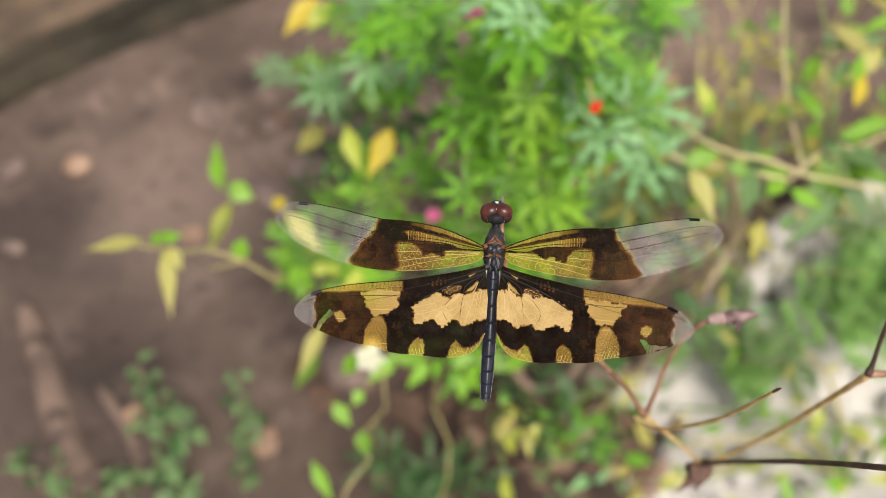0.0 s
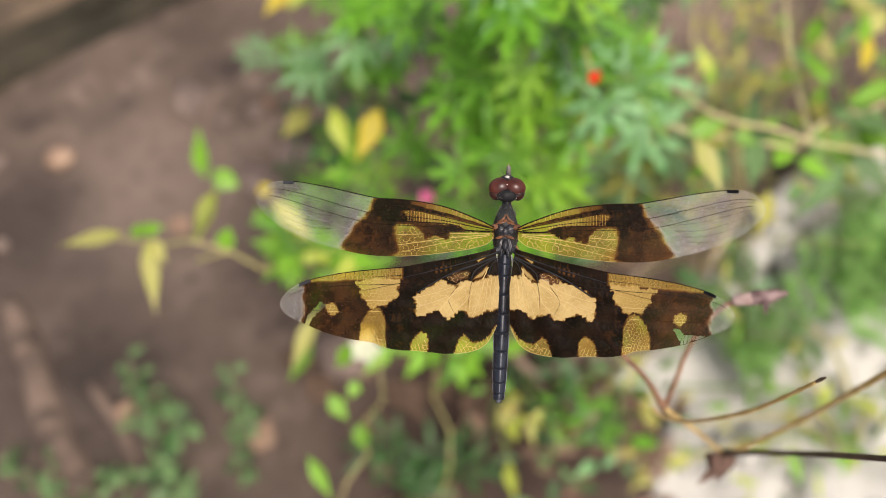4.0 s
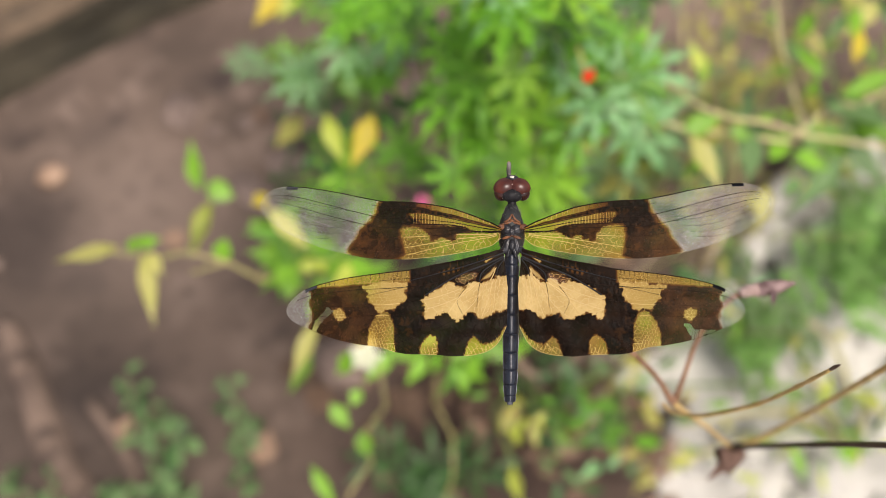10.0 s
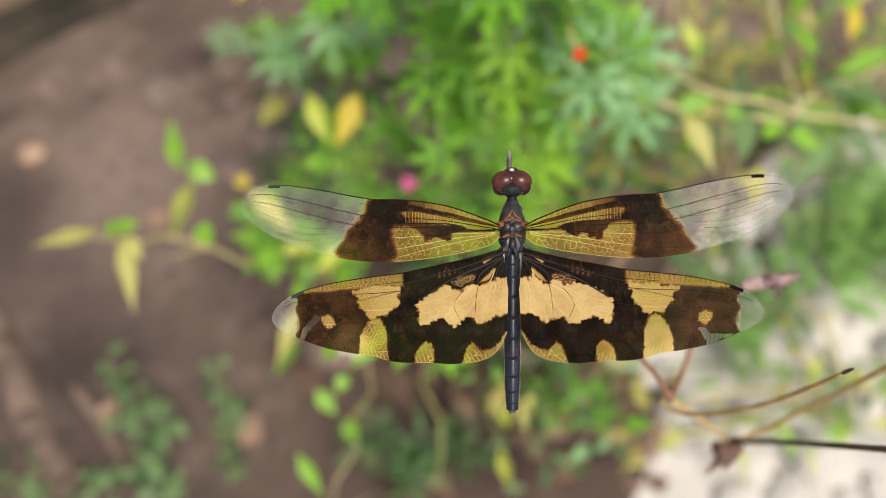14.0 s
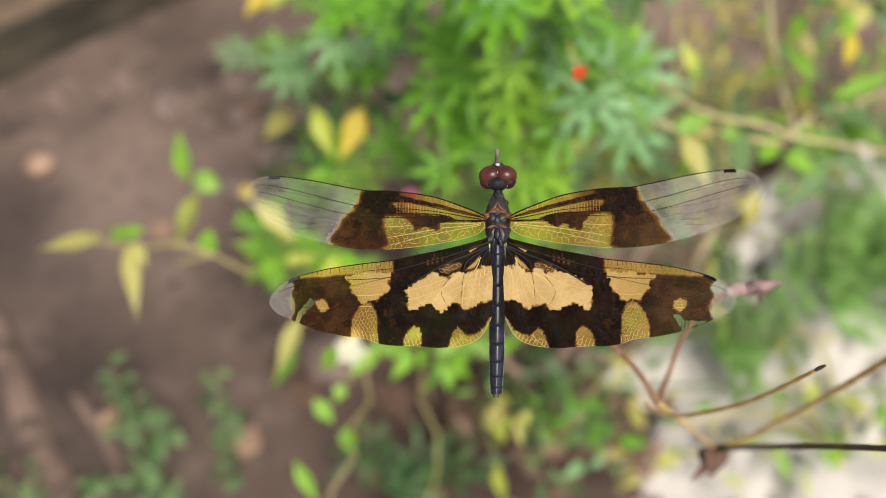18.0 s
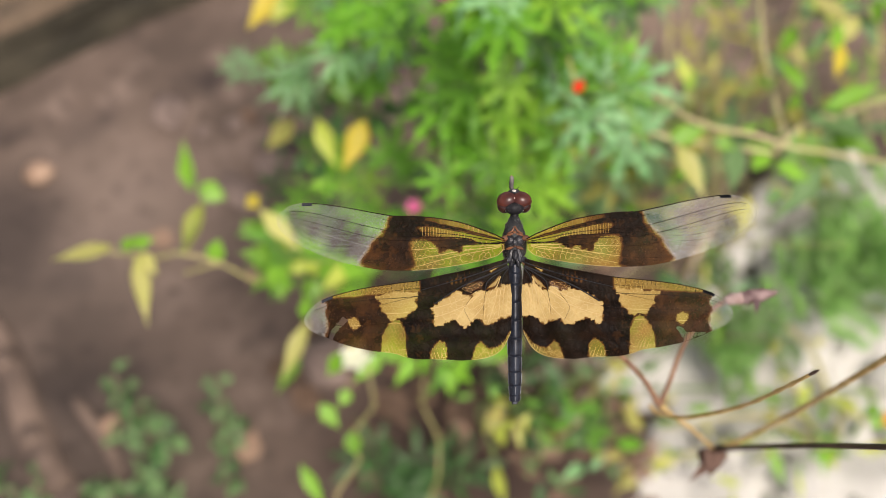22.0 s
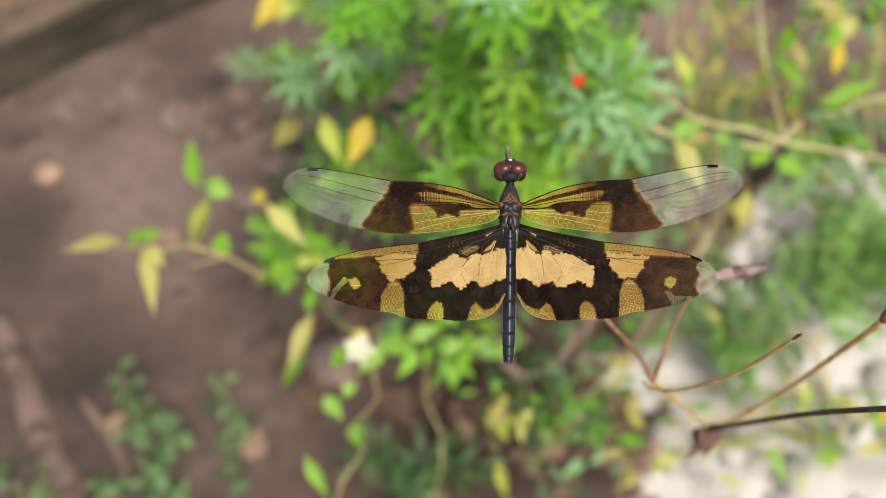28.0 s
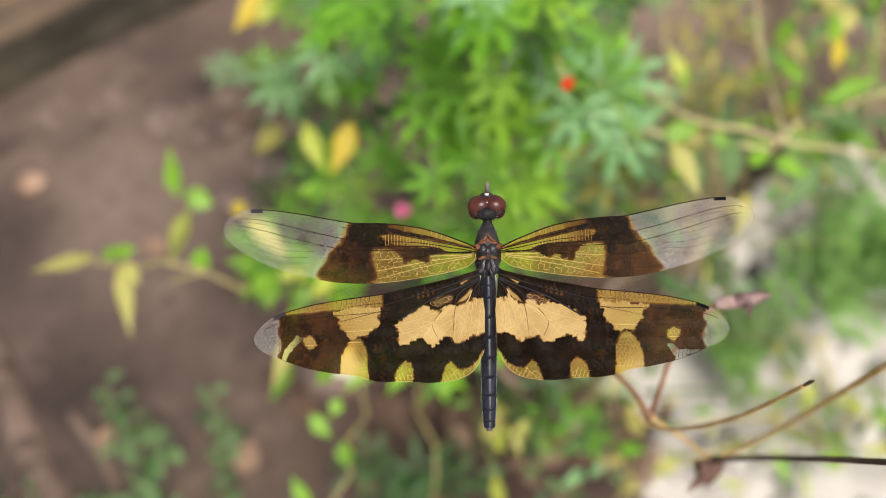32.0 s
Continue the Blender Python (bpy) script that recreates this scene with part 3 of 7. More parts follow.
# ---- dark broad-leaved plant behind the yellow pair ----
OLD = thing("broad_leaved_plant", (-0.0537, 0.6236, 0.0), "dark green plant with broad glossy leaves under the shrubs", "plant")
stalk("stem", OLD, [OLD.location, (-0.0306, 0.3593, 0.3341)], (0.002, 0.0012), GREENSTEM, sides=6)
for k, (a, b, wide, kind) in enumerate((((-0.0401, 0.3388, 0.3753), (-0.0277, 0.3473, 0.39), 0.0102, BUSHGREEN),
                                       ((-0.0286, 0.3425, 0.3663), (-0.0147, 0.3508, 0.3796), 0.0110, BUSHGREEN),
                                       ((-0.0349, 0.3271, 0.38), (-0.0421, 0.3407, 0.3908), 0.0088, BUSHGREEN),
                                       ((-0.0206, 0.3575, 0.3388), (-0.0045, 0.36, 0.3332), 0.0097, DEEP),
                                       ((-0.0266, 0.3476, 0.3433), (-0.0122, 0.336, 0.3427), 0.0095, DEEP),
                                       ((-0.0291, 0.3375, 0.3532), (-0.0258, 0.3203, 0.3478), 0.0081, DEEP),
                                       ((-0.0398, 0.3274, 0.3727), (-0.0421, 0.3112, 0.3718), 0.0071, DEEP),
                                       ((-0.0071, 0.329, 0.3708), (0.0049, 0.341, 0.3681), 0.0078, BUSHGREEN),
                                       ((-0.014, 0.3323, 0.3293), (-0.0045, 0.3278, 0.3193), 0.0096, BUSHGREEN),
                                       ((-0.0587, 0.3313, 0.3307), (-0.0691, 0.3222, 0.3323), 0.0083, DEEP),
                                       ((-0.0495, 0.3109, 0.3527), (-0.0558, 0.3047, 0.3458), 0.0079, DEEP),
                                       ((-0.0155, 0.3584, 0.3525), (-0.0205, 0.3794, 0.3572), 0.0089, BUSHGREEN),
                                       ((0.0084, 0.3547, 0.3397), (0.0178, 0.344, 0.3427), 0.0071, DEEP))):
    leaf(OLD, a, b, wide, kind, k % 3, "oval" if k % 2 else "lance", (0.3 * math.sin(k), 0.3 * math.cos(2 * k), 0))
    if k % 2 == 0:
        stalk("leaf_stalk", OLD, [(-0.0306, 0.3593, 0.3341), a], (0.0008, 0.0006), GREENSTEM, sides=5)

# ---- flowers ----
def flower(host, centre, size, material, petals, label, facing=FACING, cup=0.35):
    base = np.array(host.location)
    bloom = part("flower", mesh_of("flower", *[x for x in tube(np.array([centre, np.array(centre) + 0.25 * size * np.array(facing)]) - base, (0.16 * size, 0.12 * size), 7, 2)], material), host, None, label)
    for i in range(petals):
        a = 2 * math.pi * i / petals
        side = Vector((math.cos(a), math.sin(a), 0)) * (1 - cup) + Vector(facing) * cup
        tip = Vector(centre) + side.normalized() * size * 0.6
        m = between(centre, tip, facing, size * 0.45)
        part("petal", blade_for(material, "oval", i % 3), bloom, Matrix.Translation(-Vector(host.location)) @ m)
    return bloom


main_shrub = bpy.data.objects["cut_leaf_shrub"]
flower(main_shrub, (0.0589, 0.2458, 0.4790), 0.0085, RED, 6, "small bright red flower", cup=0.7)
flower(main_shrub, (0.0130, 0.3022, 0.4753), 0.0085, PINK, 6, "small magenta pink flower")
flower(main_shrub, (-0.0042, 0.2568, 0.3879), 0.0075, PINK, 6, "small magenta pink flower")
stalk("flower_stalk", main_shrub, [(0.0575, 0.2613, 0.4792), (0.0579, 0.2532, 0.4800), (0.0589, 0.2469, 0.4784)], (0.0008, 0.0007), STEM, sides=5)

# ---- vine over the bare soil ----
VINE = thing("vine", (-0.1469, 0.4451, 0.0000), "sprawling vine with zigzag straw stems and yellowing leaves", "vine", "vines")
stalk("stem", VINE, [(-0.1469, 0.4451, 0.0000), (-0.0769, 0.2656, 0.3227), (-0.0801, 0.2349, 0.3648), (-0.0942, 0.2390, 0.3768), (-0.1113, 0.2367, 0.3730)], (0.00100, 0.00090, 0.00080, 0.00074, 0.00059), STEM, per=1)
stalk("stem", VINE, [(-0.0942, 0.2390, 0.3768), (-0.1110, 0.2409, 0.3839), (-0.1208, 0.2382, 0.3857), (-0.1399, 0.2396, 0.3890), (-0.1446, 0.2405, 0.3895)], (0.00070, 0.00059, 0.00050, 0.00040), STEM)
stalk("stem", VINE, [(-0.1110, 0.2409, 0.3839), (-0.1176, 0.2702, 0.3491), (-0.1201, 0.3025, 0.3221), (-0.1181, 0.3203, 0.3215), (-0.1284, 0.3331, 0.3176)], (0.00065, 0.00050, 0.00040), GREENSTEM)
leaf(VINE, (-0.1394, 0.2423, 0.3906), (-0.1580, 0.2214, 0.4129), 0.0067, STRAW, 2)
leaf(VINE, (-0.1289, 0.2387, 0.3884), (-0.1232, 0.2074, 0.3806), 0.0079, STRAW, 1, tilt=(0.3, 0, 0))
leaf(VINE, (-0.1268, 0.2392, 0.3887), (-0.1168, 0.2243, 0.3912), 0.0062, STRAW, 2)
leaf(VINE, (-0.1278, 0.3261, 0.3133), (-0.1335, 0.3533, 0.3244), 0.0104, GREEN, 0, tilt=(-0.3, 0, 0))
leaf(VINE, (-0.1213, 0.3217, 0.3223), (-0.1079, 0.3157, 0.3186), 0.0115, GREEN, 0, "oval")
leaf(VINE, (-0.1182, 0.3084, 0.3258), (-0.1284, 0.2793, 0.3195), 0.0094, LIME, 1)
leaf(VINE, (-0.1313, 0.2434, 0.3890), (-0.1210, 0.2441, 0.3918), 0.0063, GREEN, 0)
leaf(VINE, (-0.1366, 0.2420, 0.3881), (-0.1268, 0.2450, 0.3923), 0.0058, GREEN, 2)
leaf(VINE, (-0.0969, 0.2400, 0.3774), (-0.0938, 0.2450, 0.3864), 0.0086, GREEN, 0, "oval")
leaf(VINE, (-0.0779, 0.2701, 0.3726), (-0.0590, 0.2544, 0.3570), 0.0095, STRAW, 0, tilt=(0.2, 0, 0))
leaf(VINE, (-0.0793, 0.2708, 0.3731), (-0.0853, 0.2830, 0.3689), 0.0078, YELLOW, 0)
leaf(VINE, (-0.0557, 0.2173, 0.3573), (-0.0703, 0.1934, 0.3424), 0.0081, STRAW, 0, tilt=(-0.2, 0, 0))
leaf(VINE, (-0.0737, 0.2511, 0.3608), (-0.0859, 0.2475, 0.3703), 0.0095, GREEN, 1)
leaf(VINE, (-0.0696, 0.2527, 0.3500), (-0.0765, 0.2381, 0.3526), 0.0101, GREEN, 0)
leaf(VINE, (-0.0652, 0.2628, 0.3445), (-0.0467, 0.2600, 0.3545), 0.0105, GREEN, 2)
leaf(VINE, (-0.0593, 0.2554, 0.3399), (-0.0353, 0.2478, 0.3470), 0.0128, STRAW, 0)
leaf(VINE, (-0.0535, 0.2504, 0.3368), (-0.0610, 0.2357, 0.3394), 0.0111, GREEN, 0)
leaf(VINE, (-0.0505, 0.3223, 0.3758), (-0.0424, 0.2969, 0.3658), 0.0099, LIME, 0, tilt=(-0.2, 0, 0))
leaf(VINE, (-0.0270, 0.3208, 0.3749), (-0.0384, 0.2959, 0.3652), 0.0122, YELLOW, 1, tilt=(0.2, 0, 0))
leaf(VINE, (-0.0709, 0.3702, 0.3173), (-0.0884, 0.3558, 0.3083), 0.0122, OLIVE, 0)
leaf(VINE, (-0.0749, 0.4352, 0.3579), (-0.0965, 0.4154, 0.3455), 0.0135, YELLOW, 0)
leaf(VINE, (-0.0660, 0.4249, 0.3632), (-0.0809, 0.4094, 0.3536), 0.0113, LIME, 2)
leaf(VINE, (-0.0460, 0.3719, 0.3537), (-0.0396, 0.3556, 0.3436), 0.0083, LIME, 0)
for k in range(22):
    rng = random.Random(2100 + k)
    at = Vector((-0.0739, 0.2751, 0.3522)).lerp(Vector((-0.0366, 0.2330, 0.3613)), rng.random()) + Vector((rng.gauss(0, 0.006), rng.gauss(0, 0.008), rng.gauss(0, 0.006)))
    leaf(VINE, at, at + Vector((rng.gauss(0, 0.010), rng.gauss(-0.004, 0.008), rng.gauss(0, 0.004))), rng.uniform(0.006, 0.010), (GREEN, LIME, GREEN, GREEN, BUSHGREEN)[k % 5], k % 3)
stalk("stem", VINE, [(-0.0769, 0.2656, 0.3227), (-0.0599, 0.3137, 0.3055), (-0.0428, 0.3461, 0.3376), (-0.0403, 0.3773, 0.3453), (-0.0734, 0.4442, 0.3517)], (0.00079, 0.00070, 0.00059, 0.00050), GREENSTEM)
stalk("stem", VINE, [(-0.0769, 0.2656, 0.3227), (-0.0570, 0.2357, 0.3511), (-0.0503, 0.2215, 0.3541), (-0.0339, 0.2075, 0.3454)], (0.00070, 0.00059, 0.00050), GREENSTEM)

# ---- vine in the middle, hanging to the soil ----
LOW = thing("vine", (-0.0379, 0.2358, 0.0000), "green vine with zigzag stalks and a white flower", "vine", "vines")
stalk("stem", LOW, [(-0.0535, 0.1442, 0.2704), (-0.0470, 0.1500, 0.3094), (-0.0351, 0.1623, 0.3194), (-0.0395, 0.1708, 0.3271), (-0.0272, 0.1831, 0.3324), (-0.0295, 0.1994, 0.3403), (-0.0325, 0.2075, 0.3454)], (0.00061, 0.00055, 0.00051, 0.00044, 0.00039), STEM, per=1)
stalk("stem", LOW, [(-0.0379, 0.2358, 0.0000), (-0.0535, 0.1442, 0.2704)], (0.00073, 0.00061), STEM)
stalk("stem", LOW, [(-0.0379, 0.2358, 0.0000), (-0.0048, 0.1804, 0.1751), (0.0028, 0.1902, 0.2048), (0.0041, 0.2070, 0.2212), (-0.0052, 0.2230, 0.2371), (-0.0018, 0.2390, 0.2589)], (0.00100, 0.00067, 0.00061, 0.00051), STEM, per=1)
leaf(LOW, (-0.0526, 0.1846, 0.3357), (-0.0439, 0.1740, 0.3291), 0.0080, GREEN, 0, tilt=(0.2, 0, 0))
leaf(LOW, (-0.0381, 0.1690, 0.3390), (-0.0365, 0.1591, 0.3328), 0.0078, GREEN, 0, "oval")
leaf(LOW, (-0.0634, 0.1623, 0.3171), (-0.0530, 0.1437, 0.3054), 0.0069, GREEN, 0)
leaf(LOW, (-0.0393, 0.2064, 0.3446), (-0.0508, 0.1980, 0.3335), 0.0082, GREEN, 1)
leaf(LOW, (-0.0232, 0.2074, 0.3394), (-0.0366, 0.1936, 0.3366), 0.0089, GREEN, 0)
leaf(LOW, (-0.0259, 0.2109, 0.3416), (-0.0066, 0.2048, 0.3319), 0.0103, GREEN, 0)
leaf(LOW, (-0.0122, 0.2120, 0.3363), (0.0046, 0.2190, 0.3348), 0.0091, GREEN, 2)
leaf(LOW, (-0.0067, 0.2094, 0.3288), (-0.0178, 0.1954, 0.3259), 0.0075, GREEN, 1)
leaf(LOW, (0.0018, 0.2115, 0.3243), (0.0189, 0.2139, 0.3258), 0.0093, GREEN, 0)
leaf(LOW, (0.0048, 0.2121, 0.3129), (0.0135, 0.2010, 0.3059), 0.0078, GREEN, 0)
leaf(LOW, (0.0108, 0.2151, 0.3029), (0.0093, 0.2013, 0.2943), 0.0077, GREEN, 0)
leaf(LOW, (0.0231, 0.2245, 0.2970), (0.0383, 0.2219, 0.2954), 0.0090, GREEN, 0)
leaf(LOW, (-0.0395, 0.1921, 0.3333), (-0.0434, 0.1843, 0.3308), 0.0066, GREEN, 0)
flower(LOW, (-0.0349, 0.2021, 0.3467), 0.014, WHITE, 5, "white flower with a yellow-green throat")
leaf(LOW, (-0.0318, 0.2131, 0.3465), (-0.0392, 0.2030, 0.3448), 0.0082, YELLOW, 0)
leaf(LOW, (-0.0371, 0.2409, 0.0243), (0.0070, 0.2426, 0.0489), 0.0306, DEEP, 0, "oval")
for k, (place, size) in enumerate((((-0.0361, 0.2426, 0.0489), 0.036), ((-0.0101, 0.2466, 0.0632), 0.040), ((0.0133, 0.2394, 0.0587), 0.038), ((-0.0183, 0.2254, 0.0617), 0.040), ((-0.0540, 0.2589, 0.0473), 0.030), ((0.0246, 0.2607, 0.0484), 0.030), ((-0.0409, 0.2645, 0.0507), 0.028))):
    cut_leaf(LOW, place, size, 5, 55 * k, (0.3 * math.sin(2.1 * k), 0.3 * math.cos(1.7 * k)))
rng = random.Random(77)
for k in range(26):
    at = Vector((-0.0262, 0.2120, 0.3363)).lerp(Vector((0.0346, 0.2202, 0.3061)), rng.random()) + Vector((rng.gauss(0, 0.008), rng.gauss(0, 0.012), rng.gauss(0, 0.008)))
    leaf(LOW, at, at + Vector((rng.gauss(0, 0.008), rng.gauss(-0.003, 0.008), rng.gauss(0, 0.004))), rng.uniform(0.004, 0.007), (GREEN, BUSHGREEN, CUT)[k % 3], k % 3)

# ---- low bush between the vine and the rubble ----
def bush(root, label, seed, clumps):
    rng = random.Random(seed)
    host = thing("leafy_bush", root, label, "bush", "leafy bushes")
    for centre, spread, count, size, mats, shape in clumps:
        c = Vector(centre)
        stalk("stem", host, [root, (Vector(root) + c) / 2 + Vector((rng.uniform(-0.03, 0.03), 0.01, 0.03)), c], (0.0026, 0.002, 0.0012), rng.choice((GREENSTEM, STEM)), sides=6)
        for i in range(count):
            d = Vector((rng.gauss(0, 0.6) * spread[0], rng.gauss(0, 0.6) * spread[1], rng.gauss(0, 0.5) * spread[2]))
            out = Vector((rng.gauss(0, 1), rng.gauss(0, 1), rng.gauss(0, 0.4))).normalized()
            length = size * rng.uniform(0.7, 1.25)
            leaf(host, c + d, c + d + out * length, length * rng.uniform(0.24, 0.40), rng.choice(mats), rng.randrange(3), shape, (rng.uniform(-0.5, 0.5), rng.uniform(-0.5, 0.5), 0))
    return host


bush((0.0930, 0.3029, 0.0000), "low bush of fresh green and yellowing leaves", 4, [
    ((0.0511, 0.2231, 0.2254), (0.020, 0.016, 0.016), 9, 0.015, (LIME, YELLOW, LIME, BUSHGREEN, STRAW), "lance"),
    ((0.0613, 0.2131, 0.2191), (0.014, 0.020, 0.016), 9, 0.016, (BUSHGREEN, WEED, DEEP, OLIVE, DEEP), "lance"),
    ((0.0756, 0.2353, 0.2094), (0.022, 0.012, 0.016), 9, 0.017, (DEEP, WEED, DEEP, BUSHGREEN), "lance"),
    ((0.0884, 0.2165, 0.2330), (0.016, 0.022, 0.016), 11, 0.018, (BUSHGREEN, BUSHGREEN, WEED, DEEP), "lance"),
    ((0.0961, 0.2016, 0.2120), (0.012, 0.018, 0.014), 9, 0.020, (BUSHGREEN, CUTPALE, BUSHGREEN, CUT), "lance"),
    ((0.1143, 0.2523, 0.1965), (0.016, 0.012, 0.014), 5, 0.018, (OLIVE, STRAW, BUSHGREEN), "lance"),
    ((0.0353, 0.1954, 0.2198), (0.006, 0.014, 0.010), 3, 0.024, (OLIVE, LIME), "lance"),
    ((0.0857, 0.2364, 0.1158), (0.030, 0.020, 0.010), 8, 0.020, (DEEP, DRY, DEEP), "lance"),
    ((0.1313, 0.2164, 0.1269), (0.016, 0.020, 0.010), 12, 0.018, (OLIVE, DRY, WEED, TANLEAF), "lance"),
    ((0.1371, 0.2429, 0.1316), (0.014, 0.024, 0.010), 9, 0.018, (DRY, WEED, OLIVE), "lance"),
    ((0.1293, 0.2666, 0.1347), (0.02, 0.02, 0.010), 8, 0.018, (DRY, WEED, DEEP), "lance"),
    # dark leaves near the soil double as painted shade below the bush
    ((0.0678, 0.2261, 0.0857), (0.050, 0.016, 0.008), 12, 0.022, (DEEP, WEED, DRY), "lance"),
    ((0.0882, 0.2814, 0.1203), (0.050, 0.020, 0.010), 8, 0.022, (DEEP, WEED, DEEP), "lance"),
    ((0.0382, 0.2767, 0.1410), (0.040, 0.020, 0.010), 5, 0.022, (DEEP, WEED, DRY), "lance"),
])
bush((0.1739, 0.4943, 0.0000), "muted olive undergrowth of narrow leaves", 8, [
    ((0.0968, 0.3421, 0.2997), (0.034, 0.034, 0.02), 18, 0.024, (OLIVE, WEED, CUT, WEED), "lance"),
    ((0.1281, 0.3331, 0.2705), (0.034, 0.034, 0.02), 18, 0.024, (OLIVE, WEED, WEED, DEEP), "lance"),
    ((0.1339, 0.3449, 0.3015), (0.034, 0.026, 0.02), 12, 0.024, (OLIVE, WEED, CUT), "lance"),
    ((0.0998, 0.3320, 0.2462), (0.034, 0.026, 0.02), 12, 0.024, (WEED, DEEP, OLIVE), "lance"),
    ((0.1742, 0.3488, 0.1978), (0.034, 0.030, 0.01), 11, 0.022, (OLIVE, WEED, DRY, WEED), "lance"),
    ((0.1352, 0.3918, 0.2247), (0.040, 0.030, 0.01), 18, 0.024, (OLIVE, WEED, CUT), "lance"),
    ((0.1859, 0.3951, 0.2268), (0.034, 0.024, 0.01), 8, 0.024, (OLIVE, WEED, WEED), "lance"),
    ((0.1729, 0.3842, 0.2082), (0.034, 0.030, 0.01), 8, 0.022, (OLIVE, WEED, DRY), "lance"),
])
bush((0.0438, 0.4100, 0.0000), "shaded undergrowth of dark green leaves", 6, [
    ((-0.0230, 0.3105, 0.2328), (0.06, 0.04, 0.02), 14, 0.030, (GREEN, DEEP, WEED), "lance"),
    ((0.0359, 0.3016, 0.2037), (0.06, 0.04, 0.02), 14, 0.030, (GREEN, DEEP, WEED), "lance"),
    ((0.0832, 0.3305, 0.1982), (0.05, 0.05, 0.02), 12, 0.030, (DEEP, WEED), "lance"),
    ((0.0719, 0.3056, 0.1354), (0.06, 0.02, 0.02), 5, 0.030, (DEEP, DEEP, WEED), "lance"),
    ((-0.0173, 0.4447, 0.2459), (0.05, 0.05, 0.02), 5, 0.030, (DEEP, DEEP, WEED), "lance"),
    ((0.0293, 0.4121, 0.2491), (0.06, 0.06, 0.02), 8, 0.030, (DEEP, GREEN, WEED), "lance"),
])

# ---- straggling vine across the rubble edge ----
FAR = thing("vine", (0.2570, 0.5533, 0.0000), "straggling pale vine with lance-shaped green and yellow leaves", "vine", "vines")
stalk("stem", FAR, [(0.0664, 0.2660, 0.4408), (0.0783, 0.2628, 0.4330), (0.0944, 0.2620, 0.4325), (0.1106, 0.2600, 0.4253), (0.1324, 0.2639, 0.4159), (0.1616, 0.2654, 0.4051)], (0.00053, 0.00089, 0.00093, 0.00093, 0.00078), PALESTEM)
stalk("stem", FAR, [(0.0961, 0.2954, 0.4239), (0.1079, 0.2862, 0.4240), (0.1183, 0.2747, 0.4227), (0.1324, 0.2699, 0.4197), (0.1494, 0.2702, 0.4140), (0.1668, 0.2681, 0.4068), (0.1899, 0.2672, 0.4004), (0.2188, 0.2656, 0.3935)], (0.00059, 0.00089, 0.00098, 0.00098, 0.00078), PALESTEM)
stalk("stem", FAR, [(0.1616, 0.2665, 0.4058), (0.1839, 0.2854, 0.4058), (0.1947, 0.2845, 0.4053), (0.2107, 0.2895, 0.4084), (0.2372, 0.2981, 0.4020)], (0.00069, 0.00089, 0.00078, 0.00069), PALESTEM)
stalk("stem", FAR, [(0.1324, 0.2699, 0.4197), (0.2725, 0.4451, 0.0000)], (0.00089, 0.00128), PALESTEM)
stalk("stem", FAR, [(0.2912, 0.4943, 0.0000), (0.1919, 0.3473, 0.2558), (0.1751, 0.3189, 0.3207), (0.1687, 0.2706, 0.4025)], (0.00119, 0.00099, 0.00079), DEADSTEM)
stalk("stem", FAR, [(0.1792, 0.3520, 0.0000), (0.1648, 0.3029, 0.2281), (0.1770, 0.3183, 0.2613), (0.1798, 0.3249, 0.3008)], (0.0028, 0.0026, 0.0018), TANSTEM)
stalk("stem", FAR, [(0.1903, 0.2667, 0.3989), (0.1933, 0.3116, 0.3986), (0.1976, 0.3591, 0.4047), (0.1988, 0.4043, 0.4094)], (0.00079, 0.00070, 0.00059), GREENSTEM)
stalk("stem", FAR, [(0.1772, 0.3838, 0.4202), (0.1725, 0.3616, 0.4181), (0.1660, 0.3167, 0.4136), (0.1687, 0.2728, 0.4039)], (0.00069, 0.00078, 0.00069), PALESTEM)
leaf(FAR, (0.0983, 0.2313, 0.4604), (0.1072, 0.2106, 0.4534), 0.0084, STRAW, 0, tilt=(0.2, 0, 0))
leaf(FAR, (0.0994, 0.2419, 0.4494), (0.1157, 0.2458, 0.4518), 0.0084, GREEN, 0)
leaf(FAR, (0.1269, 0.2600, 0.4253), (0.1369, 0.2557, 0.4227), 0.0070, GREEN, 0)
leaf(FAR, (0.1263, 0.2986, 0.4141), (0.1210, 0.3145, 0.4240), 0.0070, LIME, 0)
leaf(FAR, (0.1236, 0.2963, 0.4126), (0.1303, 0.3077, 0.4197), 0.0059, GREEN, 1)
for spec in range(30):
    rng = random.Random(300 + spec)
    k = rng.random()
    root = Vector((0.1093, 0.2639, 0.4159)).lerp(Vector((0.2208, 0.2911, 0.3976)), k) + Vector((rng.gauss(0, 0.012), rng.gauss(0, 0.022), rng.gauss(0, 0.012)))
    tip = root + Vector((rng.gauss(0, 0.014), rng.gauss(0, 0.016), rng.gauss(-0.004, 0.006)))
    leaf(FAR, root, tip, rng.uniform(0.006, 0.010), (GREEN, WEED, GREEN, WEED, OLIVE)[spec % 5], spec % 3)
for spec in range(30):
    rng = random.Random(500 + spec)
    k = rng.random()
    root = Vector((0.1903, 0.2667, 0.3989)).lerp(Vector((0.2087, 0.3789, 0.4171)), k) + Vector((rng.gauss(0.006, 0.016), rng.gauss(0, 0.014), rng.gauss(0, 0.012)))
    tip = root + Vector((rng.gauss(0, 0.016), rng.gauss(0, 0.016), rng.gauss(-0.004, 0.006)))
    leaf(FAR, root, tip, rng.uniform(0.005, 0.009), (GREEN, WEED, OLIVE, GREEN, WEED)[spec % 5], spec % 3)
